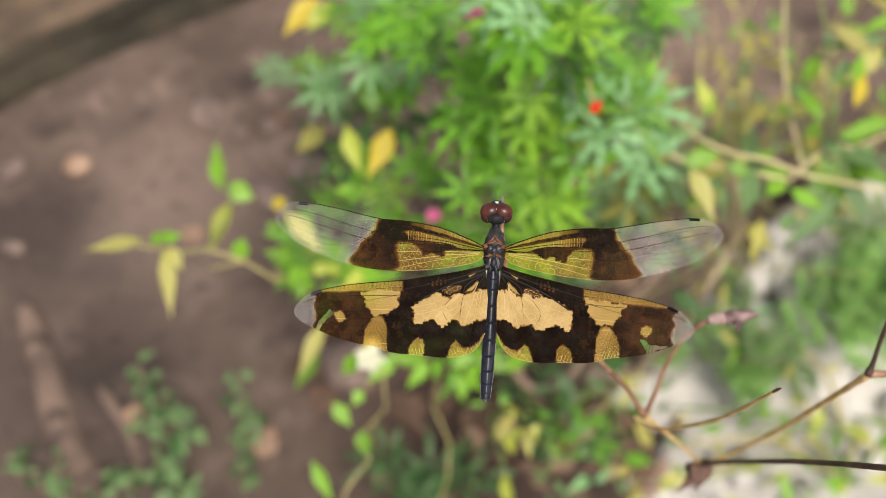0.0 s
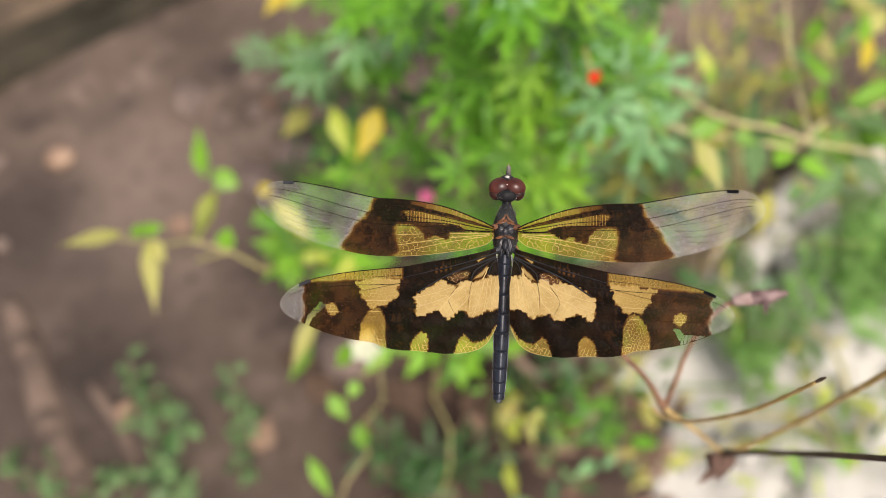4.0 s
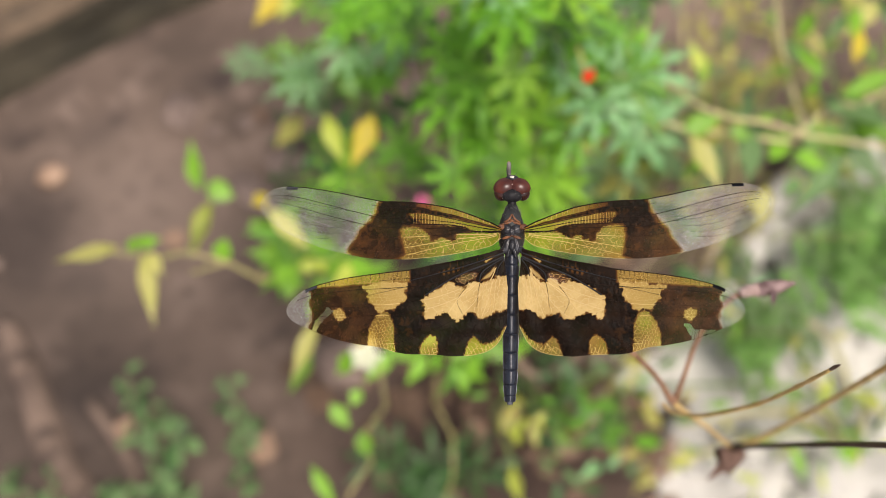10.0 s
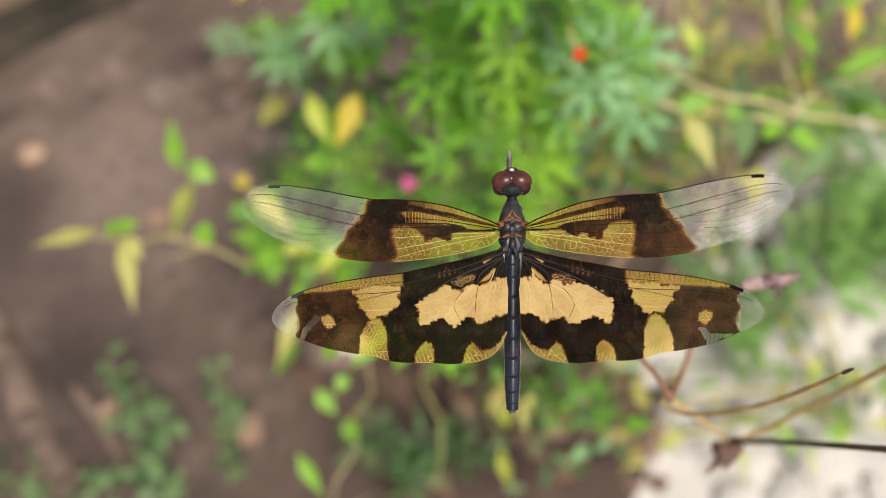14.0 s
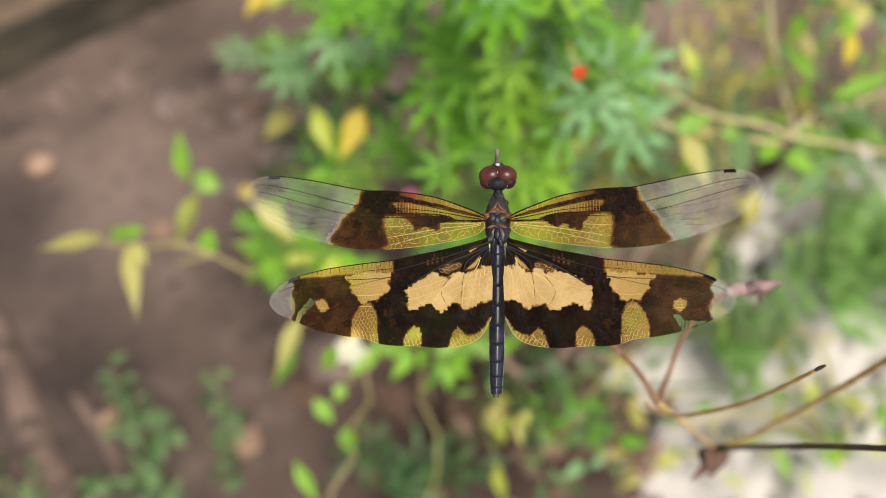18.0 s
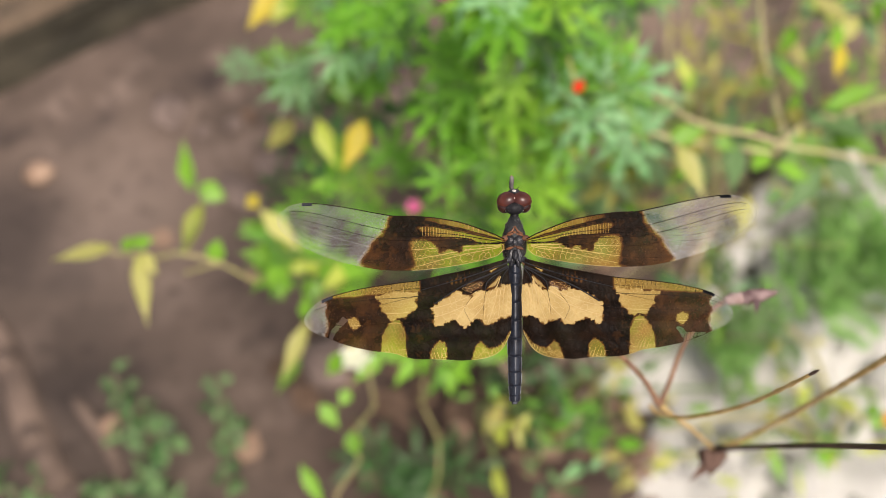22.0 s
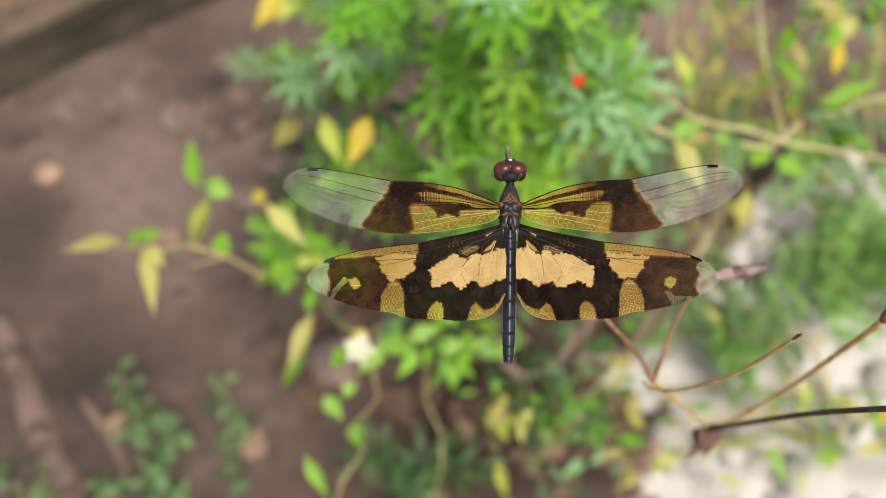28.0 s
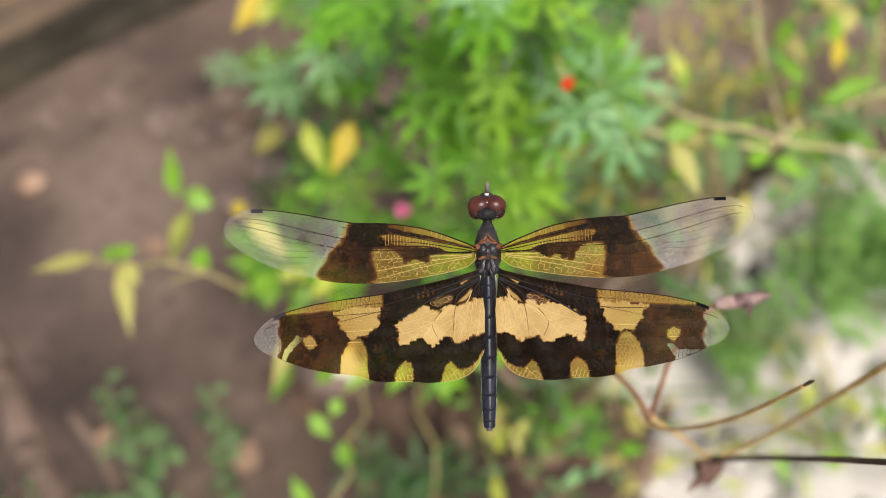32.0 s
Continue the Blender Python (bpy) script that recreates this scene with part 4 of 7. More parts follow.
leaf(FAR, (0.1994, 0.3074, 0.4078), (0.2101, 0.3305, 0.4104), 0.0071, YELLOW, 0)
leaf(FAR, (0.2171, 0.3376, 0.4149), (0.2003, 0.3258, 0.4075), 0.0099, STRAW, 1)

# ---- feathery herbs over the rubble ----
FRONDS = [frond_blade("frond", k, FEATHER) for k in range(3)]


def herb(root, label, seed, heads):
    rng = random.Random(seed)
    host = thing("feathery_herb", root, label, "herb", "feathery herbs")
    for centre, spread, count, size in heads:
        c = Vector(centre)
        stalk("stem", host, [root, (Vector(root) + c) / 2 + Vector((0, 0, 0.02)), c], (0.0024, 0.0018, 0.001), GREENSTEM, sides=6)
        for i in range(count):
            d = Vector((rng.gauss(0, 0.6) * spread[0], rng.gauss(0, 0.6) * spread[1], rng.gauss(0, 0.5) * spread[2]))
            out = (d * 12 + Vector((rng.gauss(0, 1), rng.gauss(0, 1), rng.uniform(-0.2, 0.6)))).normalized()
            length = size * rng.uniform(0.7, 1.2)
            m = between(c + d, c + d + out * length, FACING + Vector((rng.uniform(-0.5, 0.5), rng.uniform(-0.5, 0.5), 0)), length)
            part("frond", FRONDS[i % 3], host, Matrix.Translation(-Vector(root)) @ m)
    return host


herb((0.3733, 0.4100, 0.0000), "dense feathery green herb growing beside pale rubble", 11, [
    ((0.3465, 0.3933, 0.0850), (0.034, 0.028, 0.014), 13, 0.040),
    ((0.3574, 0.3724, 0.0850), (0.036, 0.042, 0.014), 16, 0.044),
    ((0.3708, 0.4121, 0.0850), (0.036, 0.022, 0.014), 7, 0.044),
    ((0.4073, 0.4067, 0.0850), (0.046, 0.052, 0.014), 18, 0.050),
    ((0.3098, 0.3447, 0.0850), (0.034, 0.016, 0.014), 5, 0.045),
])
herb((0.2547, 0.3654, 0.0000), "thin feathery green herb at the edge of the rubble", 12, [
    ((0.2192, 0.3249, 0.0700), (0.033, 0.018, 0.014), 10, 0.038),
    ((0.2495, 0.3321, 0.0700), (0.033, 0.020, 0.014), 10, 0.038),
    ((0.2253, 0.3650, 0.0700), (0.020, 0.015, 0.014), 3, 0.035),
])
bush((0.3288, 0.2544, 0.0000), "patchy yellow-green weeds on the pale rubble", 7, [
    ((0.3042, 0.2389, 0.0600), (0.059, 0.024, 0.010), 12, 0.026, (LIME, GREEN, OLIVE), "lance"),
    ((0.2754, 0.2656, 0.0600), (0.034, 0.023, 0.010), 3, 0.023, (GREEN, LIME), "lance"),
    ((0.3195, 0.2886, 0.0600), (0.034, 0.034, 0.010), 3, 0.025, (LIME, GREEN), "lance"),
    ((0.1892, 0.2368, 0.0600), (0.055, 0.022, 0.010), 11, 0.022, (LIME, OLIVE, WEED), "lance"),
    ((0.1595, 0.2367, 0.0600), (0.021, 0.026, 0.010), 7, 0.021, (OLIVE, STRAW, TANLEAF, WEED), "lance"),
    ((0.2226, 0.4104, 0.0600), (0.037, 0.024, 0.010), 5, 0.022, (CUTPALE, STRAW, OLIVE), "lance"),
    ((0.2545, 0.3728, 0.0600), (0.035, 0.024, 0.010), 5, 0.021, (CUTPALE, CUTPALE, STRAW), "lance"),
    ((0.1758, 0.2656, 0.0600), (0.034, 0.034, 0.010), 3, 0.020, (OLIVE, STRAW, WEED), "lance"),
    ((0.1666, 0.2980, 0.0600), (0.023, 0.035, 0.010), 3, 0.021, (OLIVE, WEED), "lance"),
    ((0.3349, 0.2611, 0.0600), (0.035, 0.046, 0.010), 5, 0.023, (LIME, GREEN, OLIVE), "lance"),
    ((0.2387, 0.2793, 0.0600), (0.022, 0.044, 0.010), 3, 0.026, (GREEN, WEED), "lance"),
])
ORANGES = thing("marigold", (0.3881, 0.2358, 0.0000), "small plant with orange flowers above the rubble", "flower")
stalk("stem", ORANGES, [(0.3881, 0.2358, 0.0000), (0.2843, 0.1844, 0.2013), (0.2616, 0.1907, 0.2405)], (0.002, 0.0014, 0.001), GREENSTEM)
stalk("stem", ORANGES, [(0.2843, 0.1844, 0.2013), (0.2776, 0.1695, 0.2273), (0.2583, 0.1581, 0.2437)], (0.0014, 0.001), GREENSTEM)
flower(ORANGES, (0.2573, 0.1922, 0.2474), 0.012, ORANGE, 8, "orange flower")
flower(ORANGES, (0.2576, 0.1607, 0.2454), 0.012, ORANGE, 8, "orange flower")


# ---- small round-leaved weeds on the soil ----
def weed(top, root, label, seed, pairs, size):
    rng = random.Random(seed)
    host = thing("weed", root, label, "weed", "round-leaved weeds")
    r, t = Vector(root), Vector(top)
    mid = (r + t) / 2 + Vector((rng.uniform(-0.01, 0.01), rng.uniform(-0.01, 0.01), 0.008))
    stalk("stem", host, [r, mid, t], (0.0014, 0.0011, 0.0007), DEADSTEM, sides=6)
    for i in range(pairs * 2):
        k = 0.25 + 0.75 * (i + 0.5) / (pairs * 2)
        p = r.lerp(t, k) + Vector((rng.gauss(0, 0.004), rng.gauss(0, 0.004), 0.03 * k * (1 - k)))
        a = rng.uniform(0, 6.283)
        grown = size * rng.uniform(0.45, 1.15)
        for sgn in (0, math.pi + rng.uniform(-0.5, 0.5)):
            out = Vector((math.cos(a + sgn), math.sin(a + sgn), rng.uniform(-0.3, 0.4)))
            s = grown * rng.uniform(0.7, 1.1)
            leaf(host, p + out * s * 0.25, p + out * s * 1.25, s * rng.uniform(0.42, 0.75), (WEED, WEED, WEED, DEEP)[(i + seed) % 4], i % 3, "oval" if i % 3 else "lance", (rng.uniform(-0.7, 0.7), rng.uniform(-0.7, 0.7), 0))


WEEDS = "small weed with pairs of round green leaves"
weed((-0.2401, 0.3265, 0.0718), (-0.2292, 0.3029, 0.0000), WEEDS, 1, 4, 0.0141)
weed((-0.2310, 0.2924, 0.0564), (-0.2324, 0.2929, 0.0000), WEEDS, 2, 3, 0.0150)
weed((-0.1930, 0.2755, 0.0812), (-0.2263, 0.2831, 0.0000), WEEDS, 3, 5, 0.0158)
weed((-0.2244, 0.3174, 0.0484), (-0.2285, 0.2979, 0.0000), WEEDS, 4, 3, 0.0114)
weed((-0.1632, 0.3248, 0.0648), (-0.1660, 0.2880, 0.0000), WEEDS, 5, 5, 0.0123)
weed((-0.1494, 0.2962, 0.0352), (-0.1655, 0.2831, 0.0000), WEEDS, 6, 4, 0.0123)
weed((-0.1544, 0.2605, 0.0364), (-0.1582, 0.2591, 0.0000), WEEDS, 7, 3, 0.0132)
weed((-0.2179, 0.2534, 0.0438), (-0.2220, 0.2544, 0.0000), WEEDS, 8, 5, 0.0158)
weed((-0.1956, 0.2353, 0.0443), (-0.2147, 0.2359, 0.0000), WEEDS, 9, 5, 0.0158)
weed((-0.2419, 0.2459, 0.0391), (-0.2479, 0.2451, 0.0000), WEEDS, 10, 4, 0.0141)
weed((-0.3289, 0.2635, 0.0147), (-0.3219, 0.2497, 0.0000), WEEDS, 11, 2, 0.0158)
weed((-0.3471, 0.2751, 0.0219), (-0.3424, 0.2591, 0.0000), WEEDS, 12, 2, 0.0158)
weed((-0.2939, 0.2380, 0.0224), (-0.2953, 0.2313, 0.0000), WEEDS, 13, 2, 0.0158)

weed((-0.2731, 0.2544, 0.0208), (-0.2753, 0.2451, 0.0000), WEEDS, 14, 2, 0.0130)
weed((-0.3130, 0.2693, 0.0183), (-0.3138, 0.2544, 0.0000), WEEDS, 15, 2, 0.0130)

# ---- dead stems in the undergrowth ----
TANGLE = thing("dead_bramble", (0.1032, 0.3130, 0.0000), "tangle of bare brown dead stems in the undergrowth", "stems")
for pts in ([(0.0467, 0.2914, 0.1737), (0.0509, 0.2709, 0.1727), (0.0697, 0.2686, 0.1595), (0.0918, 0.2763, 0.1879), (0.1070, 0.3110, 0.1860)], [(0.1032, 0.3130, 0.0000), (0.0986, 0.2816, 0.1676), (0.1107, 0.2921, 0.2214), (0.1385, 0.3094, 0.2557)],
            [(0.1032, 0.3130, 0.0000), (0.0841, 0.2814, 0.1203), (0.1174, 0.2767, 0.1410), (0.1255, 0.2816, 0.1676)], [(0.1032, 0.3130, 0.0000), (0.1370, 0.2849, 0.1697), (0.1612, 0.3105, 0.2329), (0.1770, 0.3301, 0.2687)], [(0.0656, 0.2894, 0.1018), (0.1032, 0.3130, 0.0000)],
            [(0.0467, 0.2914, 0.1737), (0.0656, 0.2894, 0.1018)]):
    stalk("stem", TANGLE, pts, (0.003, 0.0032, 0.0026, 0.002), DEADSTEM, sides=7, rough=0.2)

# ---- thin straggling grass and stems at the edge of the rubble ----
SCRUB = thing("dry_grass", (0.2038, 0.4332, 0.0000), "sparse dry grass and thin straggling olive stems", "grass")
for i in range(32):
    rng = random.Random(900 + i)
    foot = Vector((0.1502, 0.4100, 0.0000)).lerp(Vector((0.2912, 0.4943, 0.0000)), rng.random()) + Vector((rng.gauss(0, 0.03), rng.gauss(0, 0.05), 0))
    top = foot + Vector((rng.gauss(0.03, 0.06), rng.gauss(0.0, 0.06), rng.uniform(0.12, 0.26)))
    mid = foot.lerp(top, 0.5) + Vector((rng.gauss(0, 0.015), rng.gauss(0, 0.015), 0.01))
    foot.z = ground_height(foot.x, foot.y) - 0.003
    stalk("stem", SCRUB, [foot, mid, top], (0.0012, 0.0009, 0.0004), (DEADSTEM, STEM, GREENSTEM)[i % 3], sides=5)
    for k in range(2):
        q = mid.lerp(top, rng.random())
        leaf(SCRUB, q, q + Vector((rng.gauss(0, 0.014), rng.gauss(0, 0.014), rng.gauss(0, 0.006))), rng.uniform(0.003, 0.006), (OLIVE, WEED, GREEN, STRAW)[(i + k) % 4], k)

TUFTS = thing("wild_grass", (0.1682, 0.5465, 0.0), "loose tufts of thin green and straw-coloured wild grass", "grass")
for i in range(46):
    rng = random.Random(1700 + i)
    foot = Vector((0.1682, 0.5465, 0.0)).lerp(Vector((0.4552, 0.5738, 0.0)), rng.random()) + Vector((rng.gauss(0, 0.02), rng.gauss(0.02, 0.05), 0))
    foot.z = ground_height(foot.x, foot.y) - 0.003
    top = foot + Vector((rng.gauss(0.0, 0.03), rng.gauss(0.01, 0.04), rng.uniform(0.05, 0.15)))
    mid = foot.lerp(top, 0.5) + Vector((rng.gauss(0, 0.006), rng.gauss(0, 0.006), 0.005))
    stalk("blade", TUFTS, [foot, mid, top], (0.0016, 0.0014, 0.0004), (GREENSTEM, STEM, PALESTEM)[i % 3], sides=5)
    for k in range(3):
        q = foot.lerp(top, rng.uniform(0.35, 1.0))
        leaf(TUFTS, q, q + Vector((rng.gauss(0, 0.012), rng.gauss(0.012, 0.018), rng.gauss(0.01, 0.01))), rng.uniform(0.005, 0.010), (OLIVE, WEED, STRAW, OLIVE, GREEN)[(i + k) % 5], k)

# ---- thin litter of dry leaves under the plants ----
for i in range(110):
    rng = random.Random(1300 + i)
    a = (Vector((0.0502, 0.4572, 0.0000)) if i % 2 else Vector((0.0841, 0.3130, 0.0000))) + Vector((rng.gauss(0, 0.12), rng.gauss(0, 0.15 if i % 2 else 0.06), 0))
    b = a + Vector((rng.uniform(-0.03, 0.03), rng.uniform(-0.03, 0.03), 0))
    fallen(a, b, (b - a).length * rng.uniform(0.35, 0.6) + 0.004, (DRY, TANLEAF, DRY, DRY)[i % 4], ("brown dry fallen leaf on the soil", "tan fallen leaf on the soil")[i % 4 == 1])


MM = 0.001
REST = (0.0093, 0.0813, 0.6376, 30.3, -2.4, -4.8)  # the dragonfly's middle pose


# ---- dead twig on which the dragonfly sits ----
FORK = Vector((0.0463, 0.0855, 0.5604))


def build_twig():
    root = (0.5324, 0.1296, 0.0000)
    twig = thing("dead_twig", root, "dry dead twig with dark stem, closed bud and withered leaf", "twig")
    node, fork = (0.0700, 0.0898, 0.5171), (0.0463, 0.0855, 0.5604)
    main = stalk("stem", twig, [root, (0.3485, 0.1318, 0.2627), (0.1027, 0.0533, 0.6027), (0.0747, 0.0494, 0.6263), (0.0699, 0.0518, 0.6218), (0.0682, 0.0575, 0.6077), (0.0678, 0.0661, 0.5848), (0.0707, 0.0808, 0.5433), node],
                 (0.0016, 0.0012, 0.0007, 0.00052, 0.00052, 0.00052, 0.00056, 0.00062, 0.00080), TWIGDARK, "dark dry main stem", 9, ((0.985, 0.5),), 0.15)
    stalk("branch", twig, [node, (0.0754, 0.0900, 0.5219), (0.0817, 0.0875, 0.5475), (0.0820, 0.0819, 0.5794), (0.0824, 0.0787, 0.5986)], (0.00078, 0.00062, 0.00062, 0.00062, 0.00070), TWIGGOLD, "golden side branch", 8, ((0.97, 0.4),), 0.12)
    stalk("branch", twig, [(0.0820, 0.0785, 0.5985), (0.0822, 0.0799, 0.6017), (0.0823, 0.0822, 0.6066), (0.0818, 0.0862, 0.6209), (0.0823, 0.0925, 0.6331)], (0.00080, 0.00045, 0.00040, 0.00036, 0.00028), TWIGDARK, "dark upright side branch", 8, ((0.07, 0.4),), 0.12)
    stalk("branch", twig, [(0.0824, 0.0787, 0.5986), (0.0858, 0.0783, 0.5995), (0.0909, 0.0768, 0.6057), (0.0955, 0.0790, 0.6129)], (0.00086, 0.00062, 0.00047, 0.00031), TWIG, "", 8, (), 0.12)
    stalk("branch", twig, [node, (0.0660, 0.0894, 0.5239), (0.0583, 0.0881, 0.5384), (0.0513, 0.0864, 0.5515), fork], (0.00070, 0.00055, 0.00055, 0.00055, 0.00062), TWIGGOLD, "golden side branch", 8, ((0.97, 0.5),), 0.12)
    rest = pose(*REST)
    under = [rest @ (Vector(p) * MM) for p in ((2.4, -3.2, -4.9), (0.7, 1.0, -4.0), (0.15, 5.0, -3.2), (0.0, 8.2, -2.7), (-0.05, 10.5, -2.6))]
    pts = [Vector(p) - Vector(fork) for p in (fork, (0.0411, 0.0875, 0.5711), (0.0321, 0.0863, 0.5892), (0.0232, 0.0858, 0.6065))] + [p - Vector(fork) for p in under]
    v, f = tube([tuple(p) for p in pts], (0.00062, 0.00055, 0.00051, 0.00047, 0.00043, 0.00039, 0.00035, 0.00022, 0.00010), 8, 6, ((0.02, 0.4), (0.3, 0.15)), 0.15)
    perch = part("perch", mesh_of("perch", v, f, TWIG), twig, Matrix.Translation(Vector(fork) - Vector(root)), "reddish-brown twig whose tip carries the dragonfly")
    v, f = tube([tuple(pts[-2].lerp(pts[-1], -0.1)), tuple(pts[-2].lerp(pts[-1], 0.5)), tuple(pts[-1].lerp(pts[-2], 0.08))], (0.00034, 0.00032, 0.00029), 8, 4, (), 0.35)
    part("tip", mesh_of("tip", v, f, GREYTIP), perch, None, "grey broken twig end")
    stalk("branch", twig, [fork, (0.0482, 0.0889, 0.5648), (0.0499, 0.0928, 0.5720), (0.0521, 0.0953, 0.5795), (0.0553, 0.0965, 0.5849), (0.0581, 0.0966, 0.5873)], (0.00062, 0.00055, 0.00051, 0.00051, 0.00055, 0.00062), TWIG, "reddish-brown side branch", 8, ((0.05, 0.4),), 0.15)
    curved = stalk("branch", twig, [(0.0443, 0.0857, 0.5599), (0.0454, 0.0828, 0.5622), (0.0484, 0.0790, 0.5693), (0.0511, 0.0751, 0.5810), (0.0538, 0.0718, 0.5931), (0.0554, 0.0687, 0.6076), (0.0562, 0.0668, 0.6171)], (0.00047, 0.00043, 0.00040, 0.00037, 0.00033, 0.00030), TWIGGOLD,
                   "golden curved side branch with small scars", 8, ((0.55, 0.3), (0.63, 0.35), (0.72, 0.3), (0.80, 0.4), (0.88, 0.35)), 0.12)
    stalk("tip", twig, [(0.0562, 0.0668, 0.6171), (0.0564, 0.0666, 0.6184), (0.0566, 0.0663, 0.6198)], (0.00026, 0.00030, 0.00016), TWIGDARK, "blackened tip", 8, (), 0.2, curved)
    # closed bud: overlapping dry scales
    a, b = Vector((0.0574, 0.0965, 0.5873)), Vector((0.0664, 0.0965, 0.5896))
    base = Vector(root)
    bud = part("bud", mesh_of("bud", *tube([np.array(a - base), np.array(a.lerp(b, 0.35) - base), np.array(a.lerp(b, 0.7) - base), np.array(b - base)], (0.00062, 0.00148, 0.00125, 0.00031), 10, 5, (), 0.3), BUD), twig, None, "closed dry brownish-pink bud")
    for i in range(9):
        ang = i * 2.4
        off = Vector((0, math.cos(ang), math.sin(ang))) * 0.0011
        s = a.lerp(b, 0.05 + 0.05 * i)
        t = a.lerp(b, 0.52 + 0.055 * i) + off * 0.55
        part("scale", blade_for(BUDLEAF, "lance", i % 3), bud, Matrix.Translation(-base) @ between(s + off * 0.7, t, off, 0.00203))
    v, f = tube([np.array(a.lerp(b, -0.12) - base), np.array(a.lerp(b, 0.08) - base), np.array(a.lerp(b, 0.26) - base)], (0.00072, 0.00128, 0.00140), 10, 5, (), 0.25)
    part("calyx", mesh_of("calyx", v, f, CALYX), bud, None, "pale pinkish base of the bud")
    p = Vector((0.0616, 0.0955, 0.5890))
    part("scale", blade_for(BUDLEAF, "lance", 1), bud, Matrix.Translation(-base) @ between(p, Vector((0.0623, 0.0929, 0.5874)), (0.4, -0.4, 0.8), 0.00172))
    # withered leaf at the node
    n = Vector(node)
    for i, (end, w) in enumerate((((0.0637, 0.0826, 0.5125), 0.0062), ((0.0696, 0.0835, 0.5107), 0.0054), ((0.0659, 0.0839, 0.5181), 0.0064), ((0.0728, 0.0868, 0.5176), 0.0036), ((0.0663, 0.0884, 0.5091), 0.0052))):
        part("withered_leaf", blade_for(WITHER, "lance", i % 3), twig, Matrix.Translation(-base) @ between(n, Vector(end), (0.5 - 0.25 * i, -0.6, 0.5 + 0.1 * i), w), "shrivelled brown leaf")
    part("node", lump((0.00125, 0.00109, 0.00109), 31, 0.4, 2, TWIG, "node"), twig, Matrix.Translation(n - base))
    return twig


GREYTIP = surface("grey_twig_end", (0.05, 0.045, 0.04), (0.22, 0.20, 0.185), 0.7, 500, 2500, 0.4, 0.00016)
CALYX = surface("pale_calyx", (0.30, 0.20, 0.18), (0.55, 0.44, 0.40), 0.7, 300, 1500, 0.3, 0.0002)
BUDLEAF = foliage("bud_scale", (0.07, 0.036, 0.04), (0.17, 0.10, 0.105), 0.7, 0.15)
WITHER = foliage("withered_brown", (0.09, 0.05, 0.035), (0.20, 0.12, 0.09), 0.8, 0.1)
build_twig()

# ---- the dragonfly (its own space in millimetres: x to its right, y to its head, z up) ----
FORE_LEAD = [(1.62, 1.04), (2.98, 1.72), (4.40, 2.29), (5.82, 2.84), (7.26, 3.35), (8.72, 3.77), (10.22, 4.07), (11.72, 4.31), (13.24, 4.48), (14.76, 4.60), (16.29, 4.64), (17.81, 4.70), (19.31, 4.96), (20.81, 5.25), (22.30, 5.56), (23.79, 5.88), (25.29, 6.16), (26.80, 6.41), (28.31, 6.63), (29.83, 6.76), (31.34, 6.74), (32.83, 6.40), (34.12, 5.60), (34.96, 4.37)]
FORE_TRAIL = [(1.62, -0.38), (2.73, -1.31), (4.10, -1.76), (5.51, -2.11), (6.94, -2.36), (8.37, -2.61), (9.81, -2.81), (11.25, -3.00), (12.70, -3.13), (14.14, -3.25), (15.60, -3.27), (17.05, -3.27), (18.50, -3.19), (19.94, -3.06), (21.38, -2.82), (22.79, -2.51), (24.20, -2.14), (25.61, -1.78), (26.99, -1.33), (28.33, -0.79), (29.66, -0.22), (30.97, 0.42), (32.19, 1.21), (33.34, 2.08), (34.40, 3.06), (34.96, 4.37)]
HIND_LEAD = [(1.31, -1.89), (2.64, -2.27), (3.98, -2.64), (5.32, -2.97), (6.67, -3.27), (8.03, -3.57), (9.39, -3.82), (10.75, -4.08), (12.11, -4.36), (13.46, -4.65), (14.83, -4.86), (16.21, -5.00), (17.59, -5.15), (18.96, -5.31), (20.34, -5.49), (21.71, -5.69), (23.08, -5.91), (24.43, -6.21), (25.77, -6.53), (27.10, -6.92), (28.37, -7.45), (29.53, -8.20), (30.54, -9.13), (31.26, -10.29)]
HIND_TRAIL = [(0.73, -6.94), (0.77, -8.30), (0.81, -9.66), (0.85, -11.02), (0.91, -12.37), (1.42, -13.61), (2.11, -14.78), (3.13, -15.65), (4.38, -16.15), (5.71, -16.40), (7.07, -16.50), (8.42, -16.54), (9.78, -16.40), (11.13, -16.31), (12.49, -16.25), (13.85, -16.26), (15.20, -16.13), (16.52, -15.83), (17.80, -15.36), (19.13, -15.14), (20.48, -14.99), (21.81, -14.75), (23.15, -14.48), (24.46, -14.13), (25.75, -13.69), (27.00, -13.18), (28.24, -12.62), (29.51, -12.13), (30.64, -11.43), (31.26, -10.29)]
